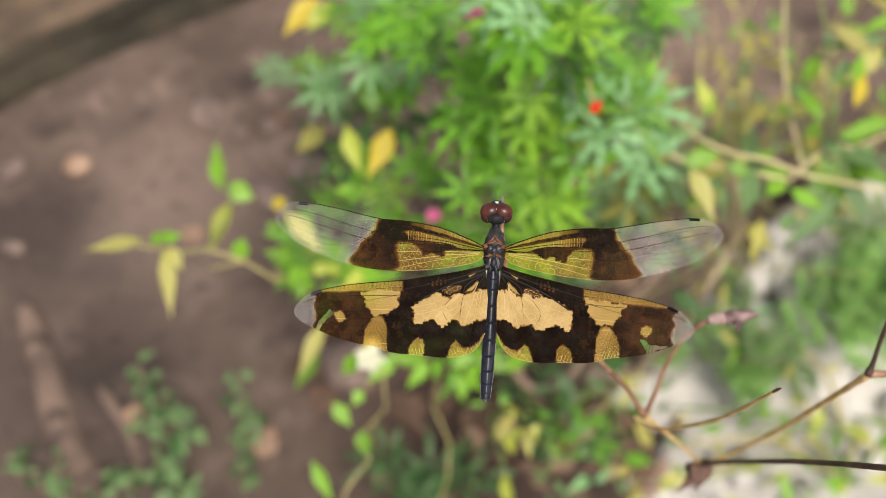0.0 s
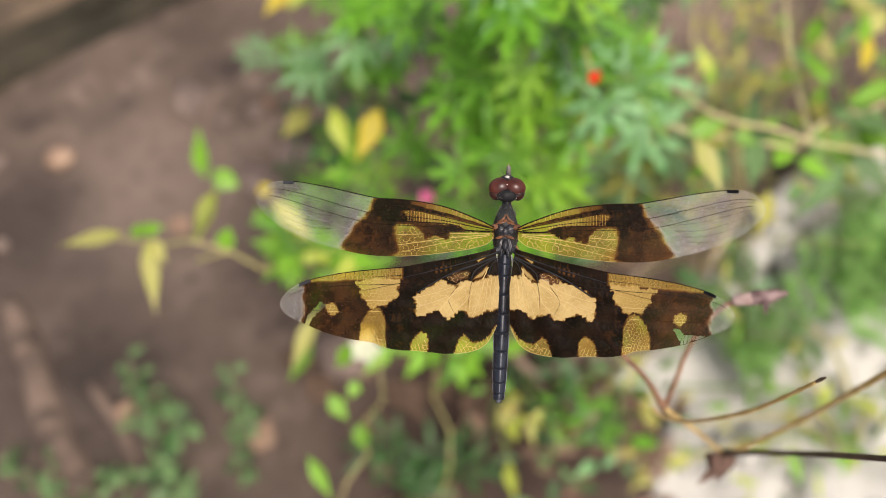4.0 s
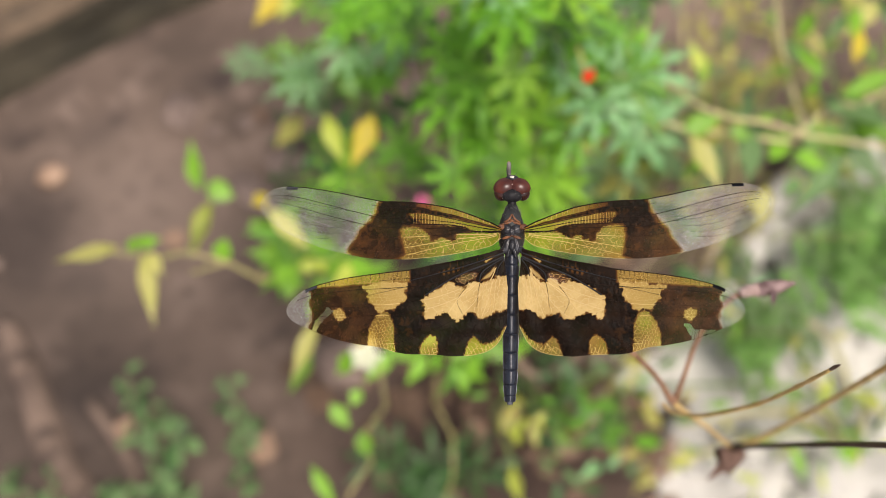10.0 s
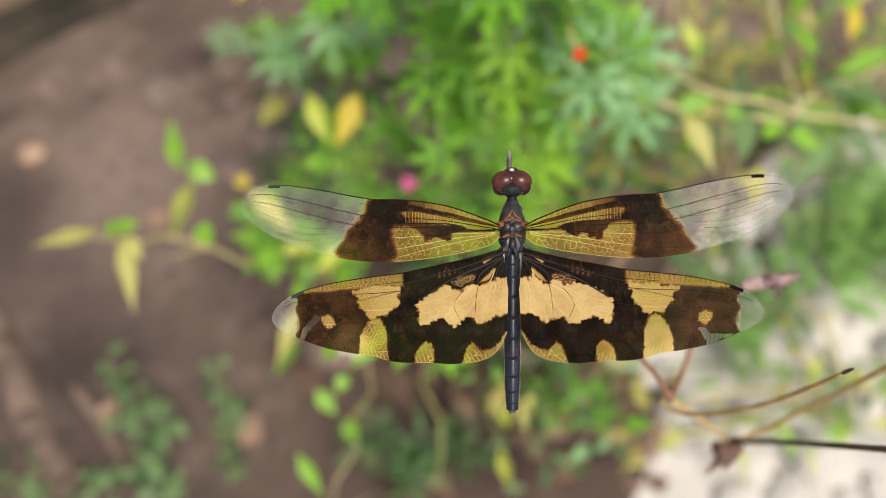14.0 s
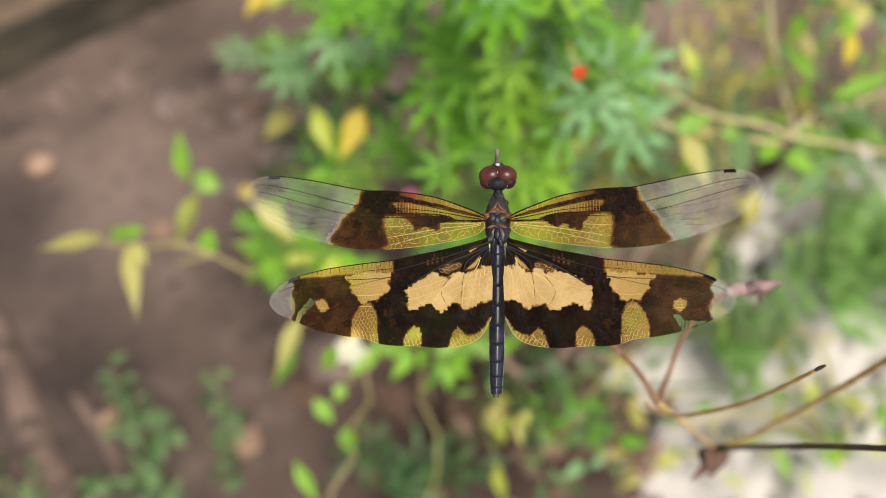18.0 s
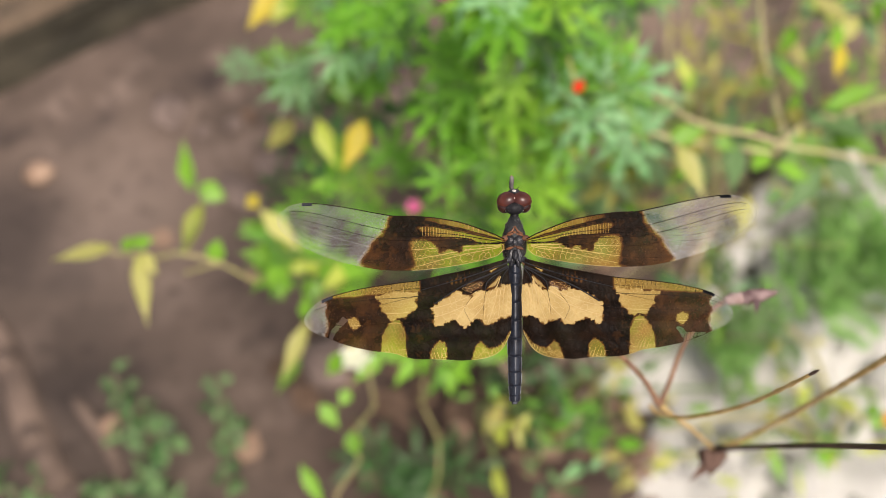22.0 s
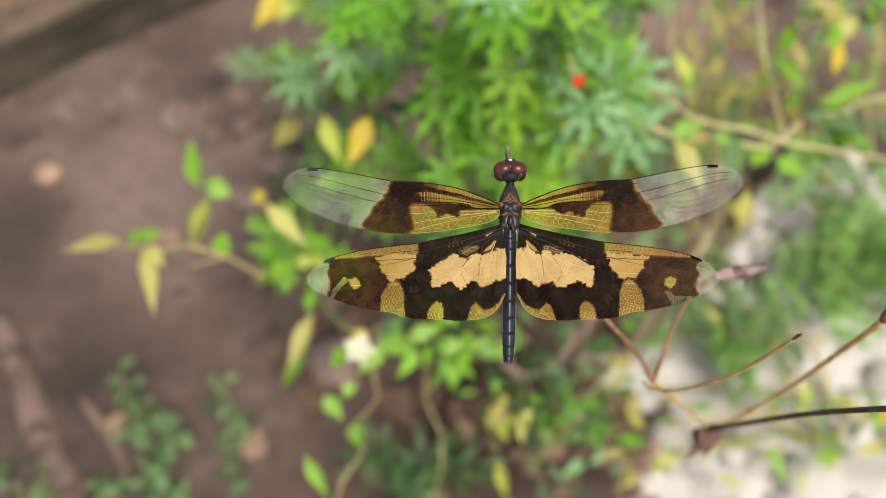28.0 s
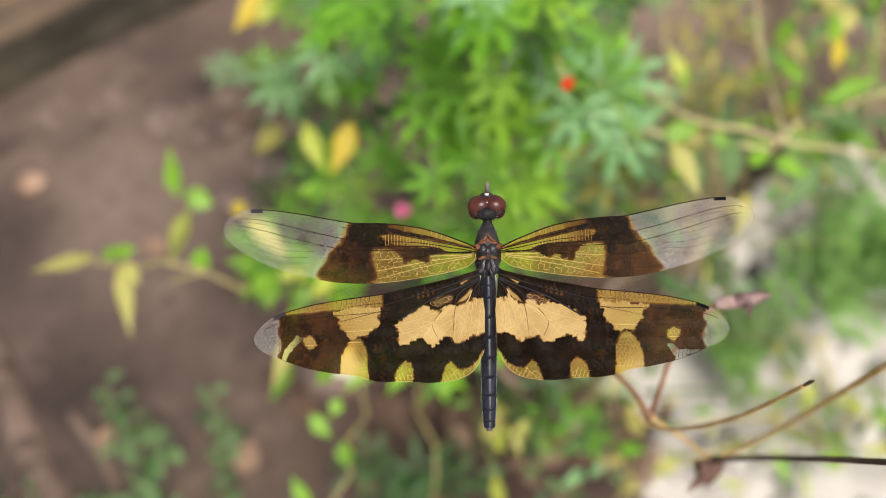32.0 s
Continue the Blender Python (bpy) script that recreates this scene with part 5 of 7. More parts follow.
# patches of colour on the wings, all as on the right side
FORE_DARK = [(18.0, 5.3), (18.7, 3.4), (19.5, 2.2), (20.9, 0.9), (21.5, -0.6), (22.7, -1.8), (22.6, -2.5), (19.6, -3.6), (16.6, -3.7), (14.7, -2.9), (15.2, -0.8), (15.2, 0.7), (14.9, 1.2), (12.8, 1.35), (10.4, 1.4), (13.1, 2.2), (14.0, 3.0), (13.4, 3.5), (12.6, 3.9), (12.9, 5.2)]
FORE_LOBE = ([(16.8, 1.7), (9.0, 1.4), (6.4, 1.1), (5.6, 0.65), (5.6, 0.4), (6.9, 0.3), (7.7, 0.2), (7.8, -0.6), (8.3, -0.8), (8.9, -0.6), (9.7, -0.3), (10.6, -0.7), (11.2, -0.9), (11.4, -0.1), (12.2, 0.6), (12.9, 1.1), (15.2, 1.1)],
             [(5.6, 0.5), (5.8, 0.9), (7.4, 1.3), (9.7, 1.6), (13.2, 1.5), (14.8, 1.4), (12.5, 1.1), (11.5, 0.2), (11.2, -0.8), (10.6, -1.0), (10.2, -0.6), (9.6, -0.7), (9.3, -0.1), (8.5, -0.1), (8.2, -0.5), (7.4, -0.3), (6.6, 0.2)])
FORE_BAND = [(17.5, 4.8), (14.7, 4.4), (11.7, 3.75), (9.1, 3.05), (6.2, 2.3), (2.2, 1.2), (2.2, 0.95), (6.2, 1.8), (9.4, 2.5), (12.0, 3.0), (13.8, 3.0), (17.5, 2.8)]
FORE_AMBER = [(17.8, 5.6), (7.65, 4.6), (1.04, 1.91), (0.96, -1.95), (7.50, -2.86), (12.11, -3.6), (15.58, -3.7), (19.83, -3.5), (23.0, -2.5), (21.8, -0.6), (21.0, 1.0), (19.4, 2.6), (18.7, 4.4)]
HIND_CREAM = ([(0.4, -5.7), (2.1, -5.5), (2.9, -5.9), (3.6, -6.2), (4.4, -6.5), (5.2, -6.4), (5.9, -6.4), (6.3, -7.0), (6.9, -7.2), (7.7, -6.9), (7.9, -6.3), (8.8, -6.5), (10.1, -7.2), (11.4, -8.0), (12.3, -8.6), (12.5, -9.3), (12.2, -9.8), (12.3, -10.6), (11.9, -11.4), (10.9, -11.6), (10.3, -10.9), (8.8, -10.7), (8.2, -11.5), (7.6, -11.8), (6.8, -11.4), (6.2, -10.6), (5.5, -10.4), (5.0, -11.0), (4.2, -11.6), (3.3, -11.2), (2.4, -10.5), (0.4, -10.2)],
              [(0.4, -5.7), (1.6, -5.5), (2.3, -5.7), (2.4, -4.3), (2.6, -5.5), (3.2, -5.8), (3.9, -6.4), (4.5, -6.5), (4.8, -5.7), (5.4, -5.9), (6.5, -6.7), (7.5, -6.3), (9.3, -6.6), (10.3, -6.9), (11.6, -7.8), (12.5, -8.5), (12.6, -9.3), (12.4, -9.8), (12.5, -10.8), (12.0, -11.7), (11.1, -11.1), (10.2, -10.7), (9.3, -10.8), (8.8, -11.0), (8.0, -11.7), (7.1, -11.6), (6.4, -10.8), (5.5, -10.8), (4.6, -11.0), (4.1, -11.4), (3.3, -10.9), (2.4, -10.3), (0.4, -10.3)])
HIND_SLITS = ([(4.5, -6.3), (3.3, -5.1), (2.4, -4.2), (2.4, -4.8), (3.1, -5.8)], [(4.0, -3.5), (3.2, -2.9), (2.4, -2.75), (2.9, -3.2), (3.7, -3.9)])
HIND_OPEN = [(4.7, -5.3), (5.4, -5.0), (6.3, -5.15), (7.3, -5.5), (7.6, -6.2), (6.9, -6.6), (6.0, -6.3), (5.2, -6.1)]
HIND_RUSTY = [(6.4, -4.15), (8.6, -4.5), (10.2, -5.0), (9.4, -5.5), (7.6, -5.0)]
HIND_EDGE_SPOTS = ([(12.9, -17.0), (12.6, -14.9), (12.0, -14.1), (11.3, -13.6), (10.6, -13.9), (10.3, -14.7), (10.3, -17.0)], [(6.8, -17.1), (6.3, -15.0), (5.8, -14.1), (5.3, -13.85), (4.9, -14.3), (4.2, -14.95), (3.2, -14.75), (2.2, -14.2), (1.5, -13.2), (1.0, -12.4), (0.3, -12.2), (0.3, -15.5), (2.2, -17.0)])
HIND_YELLOW = [(14.0, -6.3), (15.6, -6.4), (17.7, -6.6), (20.8, -6.75), (20.0, -7.7), (19.9, -8.8), (19.2, -9.8), (18.4, -10.3), (17.2, -10.3), (16.3, -10.0), (15.3, -9.4), (14.7, -8.4), (14.7, -7.4)]
HIND_WINDOW = [(20.1, -17.0), (19.8, -13.3), (19.4, -12.0), (18.6, -10.9), (17.8, -10.3), (17.0, -10.6), (16.5, -11.7), (16.2, -13.0), (16.3, -14.1), (16.0, -17.0)]
HIND_EYE = [(24.7, -10.2), (23.8, -9.9), (23.0, -10.4), (22.9, -11.3), (23.8, -11.9), (24.5, -11.1)]
HIND_FRONT = [(14.1, -3.9), (19.8, -4.7), (25.2, -6.0), (28.2, -7.2), (26.2, -7.15), (24.5, -7.1), (20.8, -6.8), (14.0, -6.4)]
TEARS = {-1: [(28.9, -12.1), (27.6, -13.8), (27.1, -11.9), (25.8, -10.5), (25.4, -9.9), (24.6, -10.3), (26.0, -11.5), (26.7, -12.4), (27.2, -13.8)],
         1: [(22.9, -12.1), (23.6, -12.2), (24.4, -13.0), (25.3, -12.95), (27.0, -13.0), (26.9, -13.35), (25.4, -13.5), (25.5, -14.9), (24.2, -14.9), (23.9, -13.7)]}


def inside(points, polygon, soft):
    """0 to 1: how far each point lies inside the polygon, over a soft rim."""
    poly = np.array(polygon)
    a, b = poly, np.roll(poly, -1, axis=0)
    best = np.full(len(points), 1e9)
    odd = np.zeros(len(points), bool)
    for p, q in zip(a, b):
        e, w = q - p, points - p
        h = np.clip((w @ e) / (e @ e + 1e-9), 0, 1)
        best = np.minimum(best, np.linalg.norm(w - h[:, None] * e, axis=1))
        cross = (p[1] > points[:, 1]) != (q[1] > points[:, 1])
        odd ^= cross & (points[:, 0] < (q[0] - p[0]) * (points[:, 1] - p[1]) / (q[1] - p[1] + 1e-12) + p[0])
    return np.clip(0.5 + np.where(odd, best, -best) / soft, 0, 1)


def wobble(points, scale, size, seed):
    return np.array([[noise.noise(Vector((x * scale, y * scale, seed))), noise.noise(Vector((x * scale, y * scale, seed + 7)))] for x, y in points]) * size


def stepped(points, size, hold, seed):
    """Points drawn towards the middles of the wing's cells, so that pigment ends cell by cell."""
    row = np.floor(points[:, 1] / size)
    best, centre = np.full(len(points), 1e9), points.copy()
    for dj in (-1, 0, 1):
        j = row + dj
        col = np.floor(points[:, 0] / size - 0.5 * (j % 2))
        for di in (-1, 0, 1):
            i = col + di
            jx, jy = np.sin(i * 12.9 + j * 78.2 + seed) * 0.25, np.sin(i * 39.3 + j * 11.1 + seed * 3) * 0.25
            c = np.c_[(i + 0.5 + 0.5 * (j % 2) + jx) * size, (j + 0.5 + jy) * size]
            d = np.linalg.norm(points - c, axis=1)
            near = d < best
            best[near], centre[near] = d[near], c[near]
    return points + (centre - points) * hold


def zones(points, hind, side):
    """Shares of dark, amber and cream pigment at points of a wing, and how thin the brown lies."""
    seed = 3.0 + 2 * hind + 0.3 * side
    x, y = points[:, 0], points[:, 1]
    calm = points + wobble(points, 1.2, 0.12, seed)
    q = stepped(points, 0.46, 0.75, seed) + wobble(points, 1.4, 0.16, seed)
    fine = stepped(points, 0.30, 0.8, seed + 1) + wobble(points, 5, 0.10, seed + 3)
    if not hind:
        dark = inside(fine + wobble(points, 1.4, 0.30, seed), FORE_DARK, 0.85)
        lobe = inside(fine, FORE_LOBE[side > 0], 0.25) * np.interp(x, (5, 8, 12), (1.0, 0.95, 0.82))
        rung = np.clip((np.sin(x * 7.4) - 0.72) / 0.2, 0, 1) * (x < 12.5)
        band = inside(calm, FORE_BAND, 0.35) * np.interp(x, (2, 5, 8, 12, 14), (0.66, 0.82, 0.94, 1.0, 1.0)) * (1 - 0.10 * rung)
        strip = np.interp(x, (2, 5, 9, 13, 14), (0.10, 0.22, 0.36, 0.60, 0.9)) * (x < 17.8) * (y > np.interp(x, (2, 7, 12, 14), (1.3, 2.6, 3.8, 4.3)))
        ladder = np.interp(x, (6, 10, 13), (0.12, 0.32, 0.55)) * (y < np.interp(x, (6, 9, 13.5), (1.3, 2.4, 3.1))) * (y > np.interp(x, (6, 10, 14), (1.0, 1.5, 1.6))) * (x < 13.6)
        dark = np.maximum.reduce([dark, lobe, band, strip, ladder])
        amber = inside(fine, FORE_AMBER, 0.5)
        blotch = np.array([noise.noise(Vector((a * 0.8, b * 0.8, 5.0 + side))) + 0.7 * noise.noise(Vector((a * 2.6, b * 2.6, 1.0))) for a, b in points])
        dark = dark * (1 - np.clip(0.02 + 0.20 * blotch + 0.05 * np.clip(x - 18, 0, 4), 0, 0.22))
        return dark, amber, np.zeros(len(x)), np.clip((x - 14.5 - 1.2 * y) / 6, 0, 1)
    cream = np.maximum.reduce([inside(q, HIND_CREAM[side > 0], 0.16)] + [0.8 * inside(calm, p, 0.2) for p in HIND_SLITS])
    spots = np.maximum(inside(fine, HIND_EDGE_SPOTS[0], 0.14), inside(fine, HIND_EDGE_SPOTS[1], 0.14))
    eye = inside(fine, HIND_EYE, 0.2)
    pale = inside(q + wobble(points, 1.0, 0.3, seed), HIND_YELLOW, 0.16)
    front = inside(calm, HIND_FRONT, 0.35)
    glass = inside(fine, HIND_WINDOW, 0.16)
    open_cells = inside(calm, HIND_OPEN, 0.25)
    pigment = np.clip((28.05 + 0.04 * (y + 10) - (fine + wobble(points, 0.9, 0.6, seed))[:, 0]) / 0.5, 0, 1) * np.clip((x - 0.2) / 0.2, 0, 1)
    dark = pigment * (1 - np.maximum.reduce([pale, glass, spots, eye])) * (1 - 0.74 * front)
    # rusty cells and short slits between the front veins near the root
    rusty = inside(calm, HIND_RUSTY, 0.3) * np.clip((np.sin(x * 9.5) + 0.1) / 0.3, 0, 1)
    slit = np.clip((np.sin(x * 5.1 + 2.2 * np.sin(x * 1.7)) - 0.8) / 0.2, 0, 1) * (x > 2.6) * (x < 9.5) * (y > -2.75 - 0.19 * x) * (y < -2.15 - 0.19 * x)
    dark = dark * (1 - 0.40 * rusty) * (1 - 0.15 * slit) * (1 - 0.45 * open_cells)
    blotch = np.array([noise.noise(Vector((a * 0.8, b * 0.8, 5.0 + side))) + 0.7 * noise.noise(Vector((a * 2.6, b * 2.6, 1.0))) for a, b in points])
    dark = dark * (1 - np.clip(0.03 + 0.20 * blotch, 0, 0.16) * np.interp(x, (9, 16), (0.3, 1.0)))
    creamy = np.maximum.reduce([cream, 0.62 * pale * np.interp(x, (15, 20), (1.0, 0.6)), 0.06 * glass, 0.10 * spots, 0.28 * eye])
    return dark * (1 - cream), pigment * (1 - 0.75 * open_cells), creamy, np.clip((x - 16.5) / 6, 0, 1)


def wing_height(points, hind):
    """Set of the wing: lifted outwards, pleated between the veins, tips curling a little."""
    x, y = points[:, 0], points[:, 1]
    root = -6.0 if hind else 2.0
    pleat = 0.025 * np.sin((y - root) * 2.6)
    if hind:
        reach = np.hypot(x - 0.5, y + 2.2)
        fan = np.arctan2(-(y + 2.2), x - 0.5)
        pleat = pleat + 0.055 * np.sin(fan * 19) * np.clip((reach - 2) / 4, 0, 1) * np.clip((20 - reach) / 8, 0, 1)
    return 1.9 + 0.070 * x - 0.0009 * x * x + pleat + 0.02 * (y - root) * (1 if hind else -1)


def wing_lines(hind):
    lead, trail = (HIND_LEAD, HIND_TRAIL) if hind else (FORE_LEAD, FORE_TRAIL)

    def even(points, n):
        p = spline(points, 10)
        d = np.r_[0, np.cumsum(np.linalg.norm(np.diff(p, axis=0), axis=1))]
        t = np.linspace(0, d[-1], n)
        return np.c_[np.interp(t, d, p[:, 0]), np.interp(t, d, p[:, 1])]
    n = 300
    loop = np.vstack([even(lead, n), even(trail, n)[::-1][1:]])
    for _ in range(70):  # round the tip
        loop[n - 24:n + 24] = (loop[n - 25:n + 23] + 2 * loop[n - 24:n + 24] + loop[n - 23:n + 25]) / 4
    return loop[:n], loop[n - 1:][::-1]


def give(me, values):
    for key, data in values.items():
        me.attributes.new(key, "FLOAT", "POINT").data.foreach_set("value", np.asarray(data, np.float32))


def build_wing(host, hind, side):
    """One wing: skin, raised veins, fine net and the dark cell at the front edge. side 1: right, -1: left."""
    name = ("hindwing" if hind else "forewing")
    lead, trail = wing_lines(hind)
    n, m = len(lead), 96
    grid = np.array([lead[i] + (trail[i] - lead[i]) * (j / (m - 1)) for i in range(n) for j in range(m)])
    dark, amber, cream, thin = zones(grid, hind, side)
    z = wing_height(grid, hind)
    verts = np.c_[side * grid[:, 0], grid[:, 1], z] * MM
    gone = np.zeros(len(grid), bool)
    if hind:
        gone = inside(grid + wobble(grid, 2.5, 0.15, 4), TEARS[side], 0.05) > 0.5
    faces = []
    for i in range(n - 1):
        for j in range(m - 1):
            q = (i * m + j, (i + 1) * m + j, (i + 1) * m + j + 1, i * m + j + 1)
            if not gone[list(q)].any():
                faces.append(q if side < 0 else q[::-1])
    skin = mesh_of(name, verts, faces, WINGSKIN)
    give(skin, {"dark": dark, "amber": amber, "cream": cream, "thin": thin})
    wing = part(name, skin, host, None, ("broad dark-brown and cream patterned hindwing" if hind else "clear-tipped dark-brown and amber forewing"))

    def ridges(lines, width, lift, key, material):
        """Roof-shaped strips along lines of (x, y) points."""
        v, f, where = [], [], []
        for pts, w in lines:
            pts = np.asarray(pts)
            if len(pts) < 2:
                continue
            t = np.gradient(pts, axis=0)
            t /= np.linalg.norm(t, axis=1)[:, None] + 1e-9
            nrm = np.c_[-t[:, 1], t[:, 0]]
            taper = np.linspace(1, 0.6, len(pts))[:, None] * w
            a, b = pts - nrm * taper, pts + nrm * taper
            q = len(v)
            za, zb, zc = wing_height(a, hind), wing_height(b, hind), wing_height(pts, hind)
            for k in range(len(pts)):
                v += [(side * a[k, 0], a[k, 1], za[k] + 0.01), (side * pts[k, 0], pts[k, 1], zc[k] + lift), (side * b[k, 0], b[k, 1], zb[k] + 0.01)]
                where.append(pts[k])
            for k in range(len(pts) - 1):
                o = q + 3 * k
                f += [(o, o + 3, o + 4, o + 1), (o + 1, o + 4, o + 5, o + 2)]
        me = mesh_of(key, np.array(v) * MM, f, material)
        d, am, cr, th = zones(np.array(where), hind, side)
        give(me, {"dark": np.repeat(d, 3), "amber": np.repeat(am, 3), "cream": np.repeat(cr, 3), "thin": np.repeat(th, 3)})
        strips = part(key if len(lines) == 1 else "vein_net", me, wing)
        if len(lines) > 1:
            tagged(strips, kind="stuff")

    def across(share0, share1, i0, i1, bend=0.0):
        idx = np.linspace(i0, i1, 60).astype(int)
        s = np.linspace(0, 1, 60)
        sh = share0 + (share1 - share0) * s + bend * np.sin(math.pi * s)
        return lead[idx] + (trail[idx] - lead[idx]) * sh[:, None]
    if hind:
        veins = [(lead[:262], 0.085), (across(0.10, 0.09, 6, 165), 0.05), (across(0.16, 0.16, 6, 276, 0.03), 0.055), (across(0.20, 0.42, 6, 272, 0.06), 0.045), (across(0.22, 0.62, 6, 252, 0.05), 0.045),
                 (across(0.26, 0.92, 6, 180, 0.0), 0.05), (across(0.30, 0.98, 6, 132, 0.04), 0.045), (across(0.34, 0.99, 6, 96, 0.05), 0.04), (across(0.4, 0.99, 6, 63, 0.05), 0.035), (trail, 0.035), (lead[255:], 0.035)]
    else:
        veins = [(lead[:259], 0.085), (across(0.16, 0.09, 6, 156), 0.05), (across(0.3, 0.18, 6, 278, 0.04), 0.055), (across(0.42, 0.38, 6, 274, 0.05), 0.05), (across(0.5, 0.54, 6, 262, 0.10), 0.045),
                 (across(0.55, 0.92, 6, 180, 0.02), 0.05), (across(0.62, 0.97, 6, 126, 0.0), 0.04), (trail, 0.035), (lead[252:], 0.035),
                 (across(0.26, 0.27, 168, 278, 0.02), 0.018), (across(0.44, 0.48, 172, 274, 0.05), 0.018), (across(0.56, 0.62, 182, 268, 0.07), 0.018), (across(0.68, 0.76, 190, 262, 0.06), 0.018), (across(0.78, 0.90, 196, 250, 0.05), 0.016)]
    for k, line in enumerate(veins):
        ridges([line], 0.05, 0.09, "vein", VEIN if k < (3 if hind else 4) or k > (10 if hind else 8) else NET)
    # fine net of cells: uneven honeycomb, ladders behind the front edge, combs along the hind edge
    rng = np.random.RandomState(7 + 2 * hind + side)
    edge = np.vstack([lead, trail[::-1]])
    lines, pairs = [], []

    def rungs(first, last, step, upper, lower, width):
        for x in np.arange(first, last, step):
            x = x + rng.uniform(-0.12, 0.12) * step
            top, low = np.interp(x, *upper), np.interp(x, *lower)
            lines.append((np.array([(x, top), (x + 0.05 * step, (top + low) / 2), (x, low)]), width))
    if hind:
        front = (lead[:, 0], lead[:, 1])
        rungs(14.5, 26.5, 0.62, front, (lead[:, 0], lead[:, 1] - 0.72), 0.030)
        ridges(lines, 0.03, 0.06, "vein", VEIN)
        lines.clear()
        rungs(15.0, 24.0, 0.75, (lead[:, 0], lead[:, 1] - 0.8), (lead[:, 0], lead[:, 1] - 1.5), 0.030)
        for k in range(12, 250, 4):  # combs at the hind edge
            p = trail[k]
            inward = lead[k] - p
            inward = inward / np.linalg.norm(inward) + rng.uniform(-0.12, 0.12, 2)
            lines.append((np.array([p, p + inward * rng.uniform(0.45, 0.8), p + inward * rng.uniform(0.9, 1.5)]), 0.030))
    else:
        rungs(5.9, 13.6, 0.40, ((5.8, 7.3, 9.7, 12.2, 14.2), (1.2, 1.75, 2.45, 3.0, 3.1)), ((5.8, 9.7, 14.2), (1.0, 1.5, 1.7)), 0.032)
        ridges(lines, 0.03, 0.07, "vein", GOLDVEIN)
        lines.clear()
        rungs(3.2, 14.0, 0.72, (lead[:, 0], lead[:, 1]), ((2.0, 6.2, 9.1, 11.7, 14.7), (1.2, 2.3, 3.05, 3.75, 4.4)), 0.035)
    for a, left_of, right_of in ((0.40, -1, 5.0), (0.52, 5.0, 9.5), (0.44, 9.5, 14.0), (0.33, 14.0, 99)) if not hind else ((0.40, -1, 14.0), (0.31, 14.0, 99)):
        memo = {}

        def knot(i, j, k):
            if (i, j, k) not in memo:
                c = np.array([i * a * 1.732 + (j % 2) * a * 0.866, j * a * 1.5 - 18.0]) + (np.array([0, a]) if k == 0 else np.array([0.866 * a, 0.5 * a]))
                c = c + rng.uniform(-0.17, 0.17, 2) * a * 1.6
                if hind and left_of < 9.5:  # rows of cells fan out from the root
                    r, turn = 1.25 * c[0], (c[1] + 18.0) / 7.0 - 0.35
                    c = np.array([0.6 + r * math.sin(turn), -1.2 - r * math.cos(turn)])
                memo[i, j, k] = c + 0.35 * np.array([noise.noise(Vector((c[0] * 0.5, c[1] * 0.5, 2.0))), noise.noise(Vector((c[0] * 0.5, c[1] * 0.5, 9.0)))])
            return memo[i, j, k]
        for i in range(int(38 / (a * 1.732))):
            if not (hind and left_of < 9.5) and not left_of - 1 < i * a * 1.732 < right_of + 1:
                continue
            for j in range(int(28 / (a * 1.5))):
                up, low, side_knot, nxt = knot(i, j, 0), knot(i, j, 1), knot(i - 1, j, 1), knot(i + (j % 2), j - 1, 0)
                pairs += [(p, q, a) for p, q in ((up, low), (up, side_knot), (low, nxt)) if left_of < (p[0] + q[0]) / 2 <= right_of]
    ends = np.array([p for pair in pairs for p in pair[:2]])
    ok = inside(ends, edge, 0.02) > 0.5
    torn = inside(ends, TEARS[side], 0.05) > 0.5
    for k, (p, q, a) in enumerate(pairs):
        if ok[2 * k] and ok[2 * k + 1] and np.linalg.norm(p - q) < (2.4 if hind else 1.4) * a:
            if not hind and p[0] < 14 and (p[1] + q[1]) / 2 > 0.5 + 0.02 * p[0]:
                continue
            if hind and (torn[2 * k] or torn[2 * k + 1] or (p[0] < 14 and (p[1] + q[1]) / 2 > -3.4 - 0.28 * p[0])):
                continue
            lines.append((np.array([p, q]), 0.017 if a < 0.36 else 0.026 if hind else 0.022 if p[0] > 9.5 else 0.029))
    ridges(lines, 0.03, 0.05, "vein_net", NET)
    if hind:
        # stout pale veins that loop through the cream patch
        for pts, w in (([(2.3, -4.4), (2.9, -5.9), (4.15, -7.4), (4.65, -8.7), (4.8, -10.6)], 0.07), ([(4.55, -6.5), (6.5, -7.6), (7.8, -9.1), (8.9, -10.7)], 0.085),
                       ([(4.7, -8.3), (5.75, -8.65), (6.8, -9.5), (7.7, -10.9)], 0.04), ([(2.9, -6.2), (3.1, -7.8), (3.0, -9.4), (3.2, -10.8)], 0.04), ([(1.7, -5.8), (1.9, -7.6), (1.8, -9.9)], 0.035)):
            ridges([(spline(pts, 8), w)], 0.05, 0.10, "vein", PALEVEIN)
